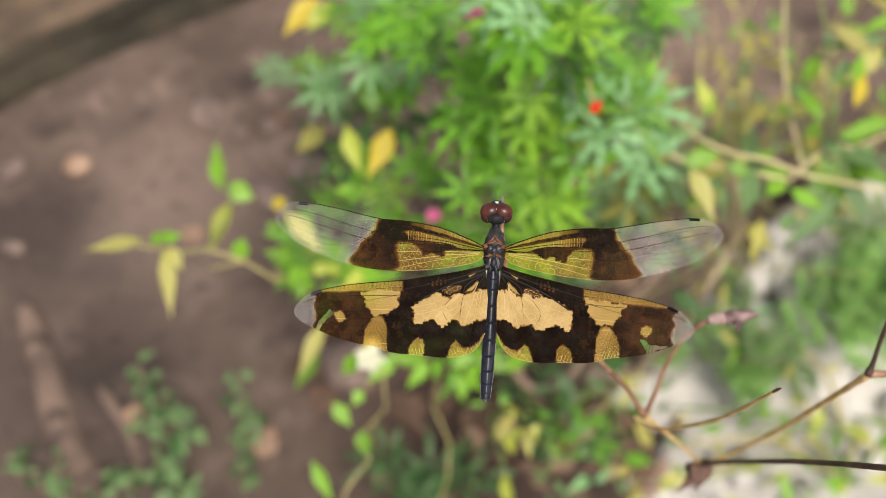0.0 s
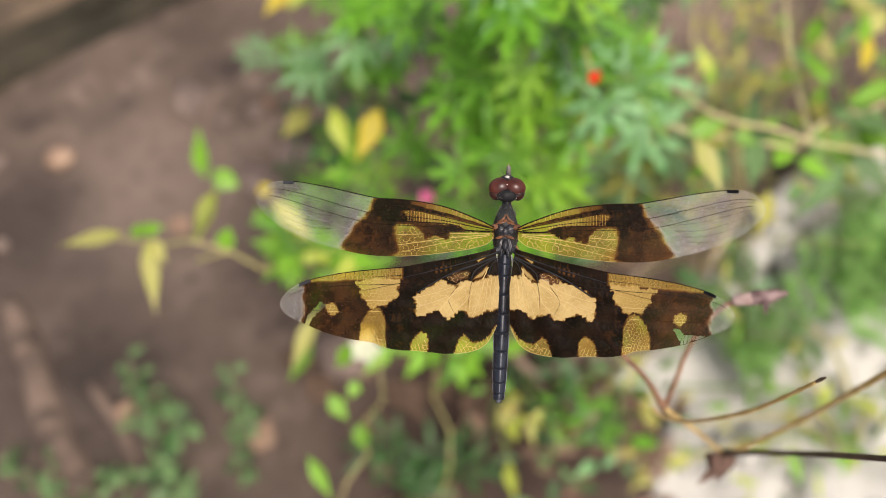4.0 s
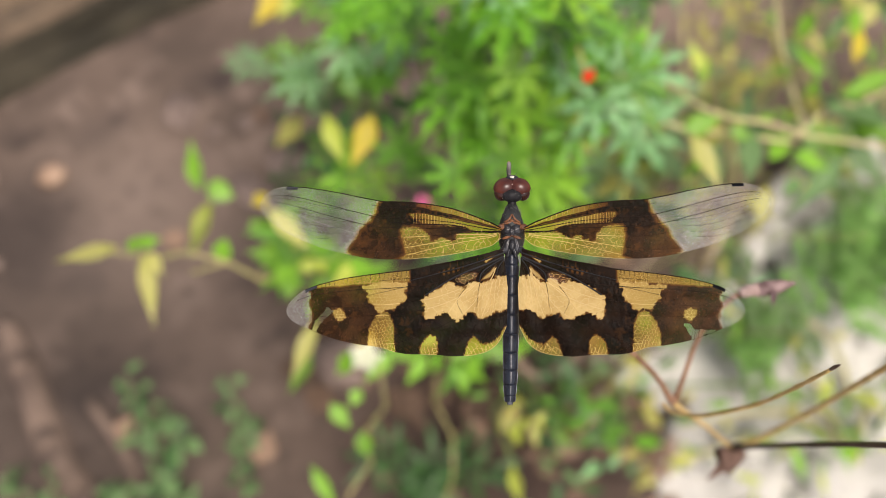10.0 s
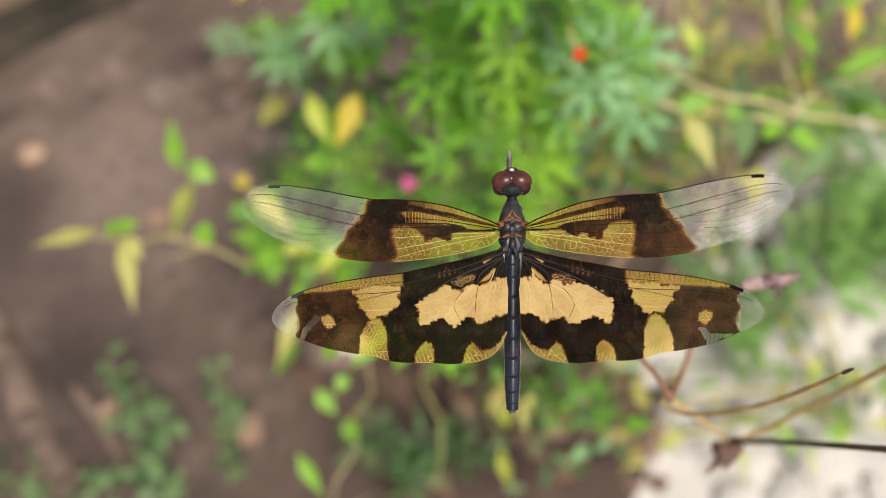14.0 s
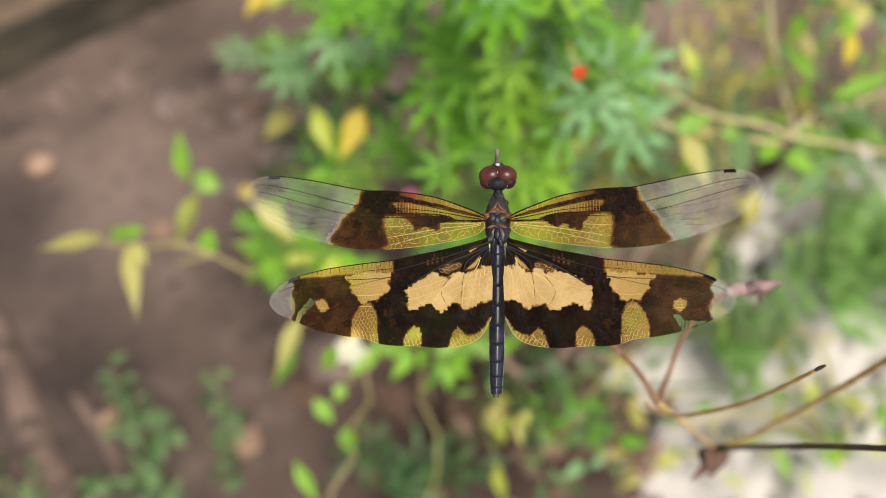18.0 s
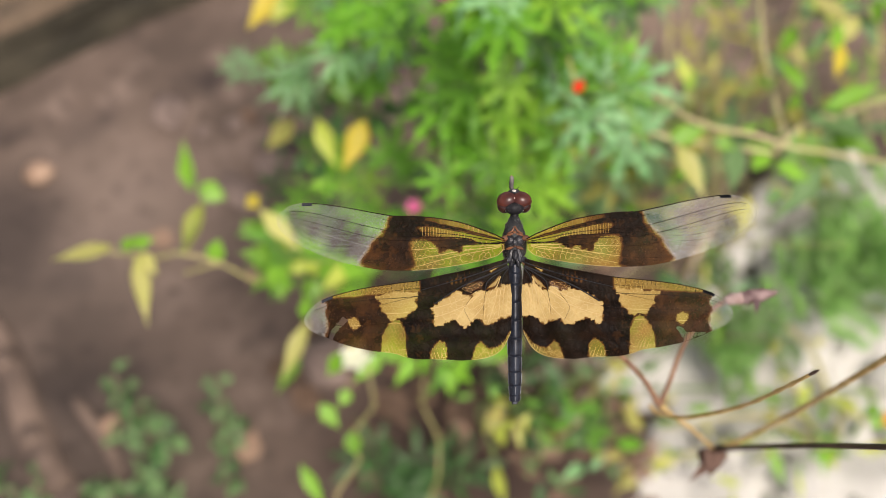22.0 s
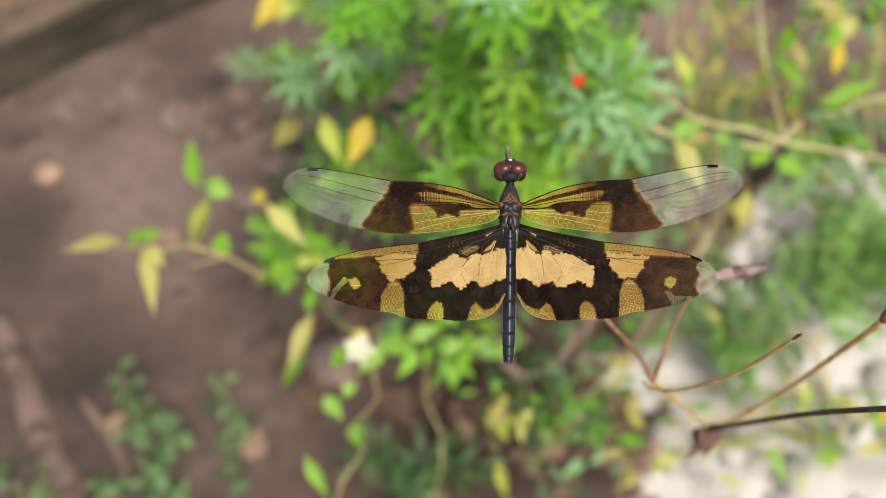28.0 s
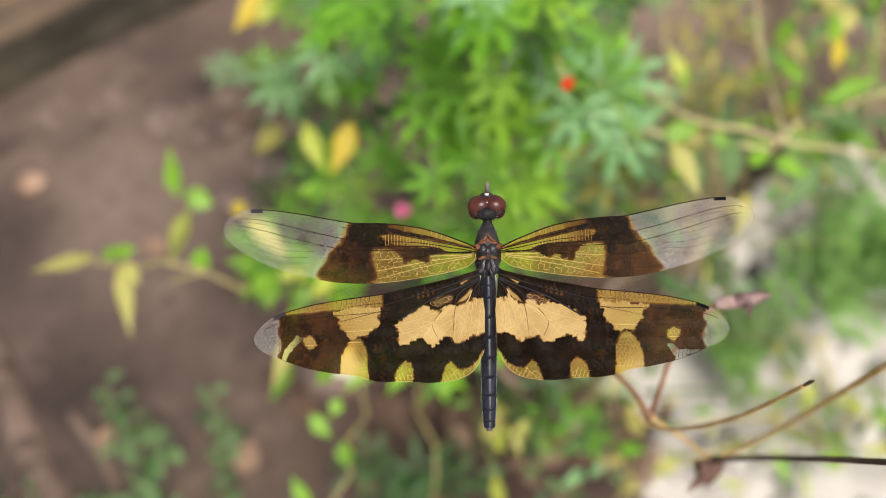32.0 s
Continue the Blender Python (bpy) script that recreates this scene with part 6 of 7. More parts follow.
        # black veins fanning out of the root
        for pts, w in (([(1.2, -2.4), (3.7, -3.3), (7.5, -4.5), (14.0, -6.2)], 0.11), ([(1.2, -2.9), (3.7, -4.0), (6.3, -5.0), (8.8, -6.2), (12.0, -8.2)], 0.16), ([(1.2, -3.1), (2.6, -3.9), (4.2, -5.1), (4.6, -6.4)], 0.13),
                       ([(1.1, -3.2), (1.9, -4.3), (2.3, -5.6)], 0.10), ([(4.2, -5.1), (5.6, -4.9), (7.4, -5.4)], 0.08), ([(4.45, -6.3), (4.75, -7.8), (4.95, -9.9)], 0.03), ([(6.3, -7.0), (7.35, -8.4), (7.6, -9.3), (6.9, -10.8)], 0.03),
                       ([(14.0, -6.9), (17.0, -7.6), (20.5, -8.4)], 0.035)):
            ridges([(spline(pts, 8), w)], 0.05, 0.11 if w < 0.1 else 0.2, "vein", VEIN if w < 0.1 else OCCIPUT)
        # open cells with pale walls in the crook of the root veins
        ring = []
        for cx, cy, r in ((5.25, -5.5, 0.30), (5.9, -5.7, 0.42), (6.75, -5.6, 0.34), (6.8, -6.35, 0.38), (7.55, -6.15, 0.33)):
            turn, odd = rng.uniform(0, 6.28), rng.uniform(0.7, 1.3, 6)
            ring.append((np.array([(cx + r * odd[v % 6] * math.cos(v * 1.047 + turn), cy + 0.8 * r * odd[v % 6] * math.sin(v * 1.047 + turn)) for v in range(7)]), 0.022))
        ridges(ring, 0.03, 0.08, "vein", PALEVEIN)
    else:
        for pts, w in (([(1.5, 0.55), (3.6, 0.5), (5.6, 0.55), (6.6, 1.1), (9.0, 1.45), (13.0, 1.55), (16.8, 1.8)], 0.09), ([(1.5, 0.8), (3.6, 1.25), (6.2, 1.8), (9.4, 2.5), (12.0, 3.02)], 0.06), ([(1.5, 0.35), (5.6, 0.35), (7.6, 0.25), (9.6, 0.0)], 0.035)):
            ridges([(spline(pts, 8), w)], 0.05, 0.10, "vein", VEIN)
    # dark cell on the front edge
    if hind:
        spot = across(0.0, 0.0, 245, 261)
        inner = across(0.05, 0.07, 245, 261)
    else:
        spot = across(0.0, 0.0, 245, 258)
        inner = across(0.055, 0.065, 245, 258)
    v = [(side * p[0], p[1], h + 0.09) for p, h in zip(spot, wing_height(spot, hind))] + [(side * p[0], p[1], h + 0.07) for p, h in zip(inner, wing_height(inner, hind))]
    v += [(x, y, h - 0.14) for x, y, h in v]
    k = len(spot)
    f = []
    for i in range(k - 1):
        f += [(i, i + 1, k + i + 1, k + i), (2 * k + i, 3 * k + i, 3 * k + i + 1, 2 * k + i + 1), (i, 2 * k + i, 2 * k + i + 1, i + 1), (k + i, k + i + 1, 3 * k + i + 1, 3 * k + i)]
    part("pterostigma", mesh_of("pterostigma", np.array(v) * MM, f, CHITIN), wing, None, "small black cell on the wing's front edge")
    return wing


def wing_material(name, net):
    """Pigment by zone: dark brown and cream nearly opaque, amber a stained film, the rest clear with painted whitish
    glare and a faint sheen.
    """
    m, n, l, p = nodes_of(name)
    co = n.new("ShaderNodeTexCoord").outputs["Object"]

    def zone(key):
        a = n.new("ShaderNodeAttribute")
        a.attribute_name = key
        return a.outputs["Fac"]

    def blend(fac, a, b):
        mix = n.new("ShaderNodeMix")
        mix.data_type = "RGBA"
        l.new(fac, mix.inputs["Factor"])
        sa, sb = [s for s in mix.inputs if s.type == "RGBA"][:2]
        for s, c in ((sa, a), (sb, b)):
            if isinstance(c, tuple):
                s.default_value = (*c, 1)
            else:
                l.new(c, s)
        return [s for s in mix.outputs if s.type == "RGBA"][0]

    def level(fac, a, b):
        r = n.new("ShaderNodeMapRange")
        r.inputs["To Min"].default_value = a if not hasattr(a, "links") else 0
        if hasattr(b, "links"):
            l.new(b, r.inputs["To Max"])
        else:
            r.inputs["To Max"].default_value = b
        if hasattr(a, "links"):
            l.new(a, r.inputs["To Min"])
        l.new(fac, r.inputs["Value"])
        return r.outputs["Result"]
    def stretch(fac, a, b):
        r = n.new("ShaderNodeMapRange")
        r.inputs["From Min"].default_value, r.inputs["From Max"].default_value = a, b
        l.new(fac, r.inputs["Value"])
        return r.outputs["Result"]

    def spots(near, far, low, high):
        """Specks, one in each cell of the wing; the palest are painted glints."""
        v = n.new("ShaderNodeTexVoronoi")
        v.inputs["Scale"].default_value = 2500
        l.new(co, v.inputs["Vector"])
        r = n.new("ShaderNodeMapRange")
        for key, value in zip(("From Min", "From Max", "To Min", "To Max"), (near, far, high, low)):
            r.inputs[key].default_value = value
        l.new(v.outputs["Distance"], r.inputs["Value"])
        return r.outputs["Result"]
    dark, amber, cream, thin = zone("dark"), zone("amber"), zone("cream"), zone("thin")
    if net:
        brown, _ = noise_mix(n, l, co, 900, 2, 0.35, 0.65, (0.009, 0.006, 0.005), (0.034, 0.022, 0.017))
        brown = blend(thin, brown, (0.055, 0.027, 0.014))
        gold = (0.70, 0.55, 0.22)
        ivory = (0.69, 0.54, 0.275)
        bare = (0.50, 0.49, 0.45)
        opaque = (0.45, 0.75, 0.85, 0.9)
        rust = (0.10, 0.038, 0.012)
    else:
        brown, _ = noise_mix(n, l, co, 500, 4, 0.35, 0.68, (0.0025, 0.0015, 0.0011), (0.0125, 0.0062, 0.0038))
        russet, _ = noise_mix(n, l, co, 500, 4, 0.35, 0.68, (0.012, 0.0055, 0.003), (0.056, 0.024, 0.010))
        brown = blend(thin, brown, blend(spots(0.06, 0.24, 0.0, 0.5), russet, (0.21, 0.105, 0.055)))
        gold, _ = noise_mix(n, l, co, 260, 3, 0.35, 0.65, (0.56, 0.34, 0.05), (0.68, 0.48, 0.12))
        ivory, _ = noise_mix(n, l, co, 300, 3, 0.35, 0.65, (0.44, 0.305, 0.115), (0.58, 0.435, 0.188))
        ivory = blend(spots(0.1, 0.5, 0.0, 0.5), ivory, (0.47, 0.31, 0.105))
        rust = (0.14, 0.055, 0.014)
        bare = (0.78, 0.79, 0.76)
        opaque = (0.10, 0.19, 0.96, 0.97)
    # sky glare and glints on the clear film, painted as whitish cover in patches
    clouds = n.new("ShaderNodeTexNoise")
    clouds.inputs["Scale"].default_value, clouds.inputs["Detail"].default_value = 130, 3
    l.new(co, clouds.inputs["Vector"])
    glare = n.new("ShaderNodeMath")
    glare.operation = "MULTIPLY"
    l.new(stretch(clouds.outputs["Fac"], 0.32, 0.72), glare.inputs[0])
    l.new(spots(0.03, 0.40, 0.13, 0.50), glare.inputs[1])
    veil = glare.outputs[0]
    # a rusty rim where the brown thins out
    low, high = stretch(dark, 0.05, 0.5), stretch(dark, 0.42, 0.95)
    colour = blend(high, blend(low, blend(cream, blend(amber, bare, gold), ivory), rust), brown)
    cover = level(stretch(dark, 0.0, 0.7), level(cream, level(amber, opaque[0] if net else veil, opaque[1]), opaque[2]), level(thin, opaque[3], opaque[3] - 0.05))
    sheen = n.new("ShaderNodeTexNoise")
    sheen.inputs["Scale"].default_value, sheen.inputs["Detail"].default_value = 1500, 2
    l.new(co, sheen.inputs["Vector"])
    l.new(colour, p.inputs["Base Color"])
    p.inputs["Roughness"].default_value = 0.38
    p.inputs["Specular IOR Level"].default_value = 0.035
    relief = n.new("ShaderNodeMath")
    relief.operation = "ADD"
    l.new(sheen.outputs["Fac"], relief.inputs[0])
    l.new(spots(0.0, 0.5, 0.0, 0.2), relief.inputs[1])
    bump_on(n, l, p, relief.outputs[0], 0.5, 0.00012)
    film = n.new("ShaderNodeBsdfTransparent")
    l.new(blend(amber, (0.97, 0.97, 0.97), (0.95, 0.74, 0.33)), film.inputs["Color"])
    back = n.new("ShaderNodeBsdfTranslucent")
    l.new(colour, back.inputs["Color"])
    body = n.new("ShaderNodeMixShader")
    body.inputs["Fac"].default_value = 0.25
    l.new(p.outputs["BSDF"], body.inputs[1])
    l.new(back.outputs["BSDF"], body.inputs[2])
    mix = n.new("ShaderNodeMixShader")
    l.new(cover, mix.inputs["Fac"])
    l.new(film.outputs["BSDF"], mix.inputs[1])
    l.new(body.outputs["Shader"], mix.inputs[2])
    # faint coloured gloss of the film
    tints, _ = noise_mix(n, l, co, 240, 3, 0.38, 0.62, (0.55, 0.80, 1.0), (1.0, 0.80, 0.86))
    gloss = n.new("ShaderNodeBsdfGlossy")
    gloss.inputs["Roughness"].default_value = 0.32
    l.new(tints, gloss.inputs["Color"])
    l.new(p.inputs["Normal"].links[0].from_socket, gloss.inputs["Normal"])
    outer = n.new("ShaderNodeMixShader")
    l.new(level(amber, 0.006, 0.0), outer.inputs["Fac"])
    l.new(mix.outputs["Shader"], outer.inputs[1])
    l.new(gloss.outputs["BSDF"], outer.inputs[2])
    l.new(outer.outputs["Shader"], n["Material Output"].inputs["Surface"])
    return m


WINGSKIN = wing_material("wing_skin", False)
NET = wing_material("wing_net", True)
VEIN = surface("wing_vein", (0.005, 0.003, 0.002), (0.018, 0.009, 0.005), 0.6, 400, 2000, 0.2, 0.00005, shine=0.08)
GOLDVEIN = surface("golden_vein", (0.28, 0.17, 0.035), (0.46, 0.31, 0.085), 0.5, 350, 2000, 0.2, 0.00005, shine=0.1)
PALEVEIN = surface("pale_vein", (0.46, 0.32, 0.125), (0.59, 0.435, 0.195), 0.55, 400, 2000, 0.2, 0.00005, shine=0.1)
OCCIPUT = surface("sooty_chitin", (0.004, 0.004, 0.005), (0.016, 0.016, 0.018), 0.6, 700, 3000, 0.4, 0.00008, shine=0.25)
CHITIN = surface("black_chitin", (0.008, 0.008, 0.010), (0.024, 0.026, 0.032), 0.42, 700, 3000, 0.3, 0.00005, (0.05, 0.055, 0.065))
ABDOMEN = surface("blue_black_chitin", (0.005, 0.007, 0.013), (0.014, 0.019, 0.031), 0.34, 900, 4000, 0.4, 0.00005, (0.055, 0.065, 0.085))
# pale grey of the tail tip, also for highlights painted along the sides
RIM = surface("grey_tip_and_highlight", (0.075, 0.085, 0.105), (0.20, 0.215, 0.245), 0.4, 900, 3000, 0.3, 0.00005)
KEEL_HIGHLIGHT = surface("grey_keel_highlight", (0.05, 0.058, 0.07), (0.14, 0.155, 0.18), 0.45, 900, 3000, 0.3, 0.00005)
THORAX = surface("dull_grey_chitin", (0.007, 0.008, 0.009), (0.030, 0.034, 0.034), 0.6, 700, 3500, 0.5, 0.0001, (0.008, 0.008, 0.009), shine=0.3)
RUST = surface("rust_chitin", (0.07, 0.028, 0.014), (0.22, 0.088, 0.036), 0.5, 900, 3000, 0.4, 0.00008)
EYE_RED = surface("maroon_eye", (0.035, 0.007, 0.005), (0.095, 0.022, 0.012), 0.36, 450, 5000, 0.05, 0.00002, (0.04, 0.008, 0.006))
EYE_LOW = surface("dark_eye", (0.012, 0.005, 0.004), (0.04, 0.012, 0.008), 0.2, 450, 5000, 0.05, 0.00002)
PALEFACE = surface("ivory_face", (0.55, 0.52, 0.46), (0.75, 0.72, 0.66), 0.4, 900, 3000, 0.2, 0.00005)
HAIR = surface("grey_bristle", (0.05, 0.05, 0.05), (0.20, 0.20, 0.19), 0.6, 900, 3000, 0.1, 0.00002)


def ball(name, centre, radii, material, host, label="", turn=(0, 0, 0), rough=0.0, seed=0):
    bm = bmesh.new()
    bmesh.ops.create_uvsphere(bm, u_segments=24, v_segments=16, radius=1)
    rot = Euler([radians(a) for a in turn]).to_matrix()
    for v in bm.verts:
        k = 1 + rough * noise.noise(v.co * 2.4 + Vector((seed, 0, 0)))
        v.co = (rot @ Vector((v.co.x * radii[0] * k, v.co.y * radii[1] * k, v.co.z * radii[2] * k)) + Vector(centre)) * MM
    me = bpy.data.meshes.new(name)
    bm.to_mesh(me)
    bm.free()
    me.materials.append(material)
    me.polygons.foreach_set("use_smooth", [True] * len(me.polygons))
    return part(name, me, host, None, label)


def bristles(name, host, centre, radii, count, length, seed):
    """Short stiff hairs standing out of a rounded plate."""
    rng = random.Random(seed)
    verts, faces = [], []
    for i in range(count):
        d = Vector((rng.gauss(0, 1), rng.gauss(0, 1), abs(rng.gauss(0, 0.8)))).normalized()
        p = Vector(centre) + Vector((d.x * radii[0], d.y * radii[1], d.z * radii[2]))
        e = p + (d + Vector((rng.gauss(0, 0.35), rng.gauss(0, 0.35), rng.gauss(0, 0.3)))) * length * rng.uniform(0.6, 1.2)
        s = d.orthogonal().normalized() * 0.022
        t = d.cross(s).normalized() * 0.022
        q = len(verts)
        verts += [p + s, p - 0.5 * s + t, p - 0.5 * s - t, e]
        faces += [(q, q + 1, q + 3), (q + 1, q + 2, q + 3), (q + 2, q, q + 3)]
    return part(name, mesh_of(name, np.array(verts) * MM, faces, HAIR), host)


def build_dragonfly():
    fly = thing("dragonfly", (0, 0, 0), "dragonfly with brown, cream and clear wings on a twig tip", "dragonfly")
    # head
    head = ball("head", (0.0, 5.68, 0.42), (1.60, 1.02, 1.18), OCCIPUT, fly, "", rough=0.08)
    for s in (-1, 1):
        ball("eye", (s * 0.98, 6.78, 0.10), (1.64, 1.36, 1.46), EYE_RED, head, "glossy maroon compound eye", (0, 0, s * -14))
        ball("eye_rim", (s * 1.50, 5.95, -0.10), (1.00, 1.05, 1.20), EYE_LOW, head, "dark lower part of the eye", (0, 0, s * -25))
        v, f = tube(np.array([(s * 0.25, 8.0, 0.9), (s * 0.5, 8.5, 1.0), (s * 0.8, 8.9, 0.9)]) * MM, (0.07 * MM, 0.04 * MM, 0.02 * MM), 5, 4)
        part("antenna", mesh_of("antenna", v, f, CHITIN), head)
        ball("cheek", (s * 1.38, 5.42, 0.62), (0.42, 0.20, 0.22), PALEFACE, head, "pale hind edge of the eye", (0, 0, s * 35))
    ball("face", (0, 8.0, 0.10), (0.95, 0.55, 0.9), CHITIN, head, "black face")
    ball("vertex", (0, 7.05, 1.18), (0.14, 0.12, 0.10), PALEFACE, head, "pale spot between the eyes", rough=0.3)
    ball("forehead", (0, 8.15, 0.85), (0.34, 0.20, 0.22), PALEFACE, head, "pale spot on the forehead", rough=0.3)
    bristles("hair", head, (0, 5.75, 0.4), (1.5, 0.7, 1.0), 260, 0.38, 3)
    # thorax
    ball("neck", (0, 4.55, -0.1), (0.62, 0.9, 0.75), OCCIPUT, fly)
    v, f = tube(np.array([(0.0, 4.6, -0.15), (-0.02, 4.1, -0.1), (-0.04, 3.4, -0.1), (-0.06, 2.6, -0.15), (-0.08, 1.8, -0.25), (-0.1, 1.0, -0.4)]) * MM, tuple(r * MM for r in (0.50, 0.82, 1.10, 1.42, 1.66, 1.72)), 24, 5, (), 0.05)
    fore = part("prothorax", mesh_of("prothorax", v, f, THORAX), fly, None, "dull slate-grey front of the thorax")
    for s in (-1, 1):  # rust-coloured chevron
        v, f = tube(np.array([(-0.04 + s * 0.04, 2.95, 1.24), (-0.05 + s * 0.42, 2.25, 1.36), (-0.06 + s * 1.15, 1.85, 1.02)]) * MM, (0.10 * MM, 0.17 * MM, 0.10 * MM), 6, 5, (), 0.2)
        part("chevron", mesh_of("chevron", v, f, RUST), fore, None, "rust-coloured chevron")
    bristles("hair", fore, (-0.05, 2.9, -0.1), (1.25, 1.5, 1.25), 300, 0.22, 4)
    mid = ball("thorax", (-0.1, 0.2, -0.6), (1.85, 3.2, 2.1), THORAX, fly, "black thorax with rust-coloured bands", rough=0.08)
    for y, w, h in ((1.85, 1.25, 0.20), (-0.15, 1.45, 0.22)):
        for s in (-1, 1):
            ball("band", (-0.1 + s * 0.62, y - 0.1, 1.12 if y > 1 else 1.3), (0.72, h, 0.35), RUST, mid, "rust-coloured band", (0, 0, s * -16), 0.3, y + s)
        ball("band", (-0.1, y + 0.2, 1.3 if y > 1 else 1.42), (0.3, h * 1.1, 0.3), RUST, mid, "rust-coloured band", (0, 0, 0), 0.3, y)
    for s in (-1, 1):
        ball("plate", (-0.1 + s * 0.75, 0.85, 1.25), (0.78, 0.72, 0.45), CHITIN, mid, "glossy black plate", (0, s * 18, 0), 0.15, s)
        ball("plate", (-0.1 + s * 0.66, -1.3, 1.12), (0.50, 1.25, 0.42), CHITIN, mid, "glossy black plate", (0, s * 18, s * 10), 0.15, 3 + s)
        ball("plate", (-0.12 + s * 0.42, -2.1, 0.95), (0.34, 1.05, 0.34), CHITIN, mid, "glossy black plate", (0, 0, s * 12), 0.15, 6 + s)
        ball("wing_root", (s * 1.6, 1.15, 1.5), (0.55, 0.42, 0.32), RUST, mid, "rust-coloured wing root", rough=0.3, seed=s)
        ball("wing_root", (s * 1.35, -2.1, 1.3), (0.75, 0.42, 0.34), CHITIN, mid, "black wing root", (0, 0, s * -32), 0.3, s + 4)
        v, f = tube(np.array([(-0.15 + s * 1.02, -2.6, 0.75), (-0.15 + s * 1.16, -3.6, 0.75), (-0.15 + s * 1.12, -4.9, 0.5)]) * MM, (0.06 * MM, 0.17 * MM, 0.09 * MM, 0.04 * MM), 6, 5)
        part("stripe", mesh_of("stripe", v, f, PALEFACE), mid, None, "pale stripe beside the abdomen base")
    ball("plate", (-0.1, 0.55, 1.45), (0.55, 0.62, 0.4), CHITIN, mid, "glossy black plate", rough=0.2)
    ball("plate", (-0.1, -1.3, 1.5), (0.42, 0.75, 0.36), CHITIN, mid, "glossy black plate", rough=0.2, seed=2)
    bristles("hair", mid, (-0.1, 0.2, -0.2), (1.9, 2.9, 1.9), 320, 0.35, 5)
    # abdomen: ten ringed segments, slightly bent, a keel along the back
    cuts = (-2.6, -4.0, -5.6, -8.2, -10.9, -13.6, -16.2, -18.6, -20.6, -22.1, -23.0)
    for i in range(10):
        y0, y1 = cuts[i], cuts[i + 1]
        rows, sides = 9, 20
        verts, faces = [], []
        for a in range(rows):
            t = a / (rows - 1)
            y = y0 + (y1 - y0) * t
            u = (-y - 2.6) / 20.4
            half = np.interp(u, (0, 0.07, 0.2, 0.55, 0.85, 1.0), (0.84, 1.04, 1.02, 1.08, 0.98, 0.76)) * (1 - 0.012 * (2 * t - 1) ** 4 - (0.03 if t in (0.0, 1.0) else 0))
            x = -0.14 - 0.30 * u ** 1.4
            zc = 0.05 - 0.55 * u - 0.35 * math.sin(u * math.pi)
            for k in range(sides):
                ang = 2 * math.pi * k / sides
                c, s = math.cos(ang), math.sin(ang)
                keel = 0.16 * max(0, s) ** 14
                verts.append((x + half * c, y, zc + half * (0.92 * s if s > 0 else 0.8 * s) + keel))
        for a in range(rows - 1):
            for k in range(sides):
                q = (k + 1) % sides
                faces.append((a * sides + k, (a + 1) * sides + k, (a + 1) * sides + q, a * sides + q))
        faces += [tuple(range(sides)), tuple((rows - 1) * sides + k for k in range(sides))[::-1]]
        seg = part("abdomen_segment", mesh_of("abdomen_segment", np.array(verts) * MM, faces, ABDOMEN), fly, None, "blue-black ringed abdomen segment" if i == 0 else "")
        for s in (-1, 1):
            # pale strips put in for the highlights along both sides
            e = [(-0.14 - 0.30 * max(0, (-y - 2.6) / 20.4) ** 1.4 + s * 0.985 * np.interp((-y - 2.6) / 20.4, (0, 0.07, 0.2, 0.55, 0.85, 1.0), (0.84, 1.04, 1.02, 1.08, 0.98, 0.76)), y,
                  0.18 - 0.55 * (-y - 2.6) / 20.4 - 0.35 * math.sin((-y - 2.6) / 20.4 * math.pi)) for y in (y0 - 0.15, (y0 + y1) / 2, y1 + 0.15)]
            v, f = tube(np.array(e) * MM, (0.05 * MM, 0.075 * MM, 0.05 * MM), 6, 4)
            if s > 0:
                # thin grey strip painted in for the highlight on the keel
                top = [(-0.14 - 0.30 * max(0, (-y - 2.6) / 20.4) ** 1.4 + 0.06, y, 0.05 + 0.17 + 0.90 * np.interp((-y - 2.6) / 20.4, (0, 0.07, 0.2, 0.55, 0.85, 1.0), (0.84, 1.04, 1.02, 1.08, 0.98, 0.76))
                        - 0.55 * (-y - 2.6) / 20.4 - 0.35 * math.sin((-y - 2.6) / 20.4 * math.pi)) for y in (y0 - 0.2, (y0 + y1) / 2, y1 + 0.2)]
                tv, tf = tube(np.array(top) * MM, (0.03 * MM, 0.07 * MM, 0.03 * MM), 5, 4)
                part("back_highlight", mesh_of("back_highlight", tv, tf, KEEL_HIGHLIGHT), seg, None, "grey highlight painted along the back keel")
            part("side_highlight", mesh_of("side_highlight", v, f, RIM), seg, None, "pale highlight painted along the side")
    for s in (-1, 1):
        v, f = tube(np.array([(-0.44 + s * 0.22, -22.8, -0.5), (-0.44 + s * 0.30, -23.2, -0.45), (-0.44 + s * 0.33, -23.5, -0.45)]) * MM, (0.15 * MM, 0.13 * MM, 0.05 * MM), 6, 4)
        part("tail_appendage", mesh_of("tail_appendage", v, f, CHITIN), fly)
    ball("tail_tip", (-0.44, -23.1, -0.5), (0.4, 0.35, 0.3), RIM, fly, "pale tip of the abdomen", rough=0.2)
    # legs gripping the twig below
    for s in (-1, 1):
        for y, reach in ((2.6, 3.6), (1.2, 1.2), (-0.6, -0.6)):
            pts = [(s * 0.9, y, -1.6), (s * 1.25, (y + reach) / 2, -2.6), (s * 1.0, reach, -3.6), (s * 0.45, reach + 0.3, -4.0)]
            v, f = tube(np.array(pts) * MM, (0.17 * MM, 0.14 * MM, 0.10 * MM, 0.07 * MM), 6, 5)
            part("leg", mesh_of("leg", v, f, CHITIN), fly)
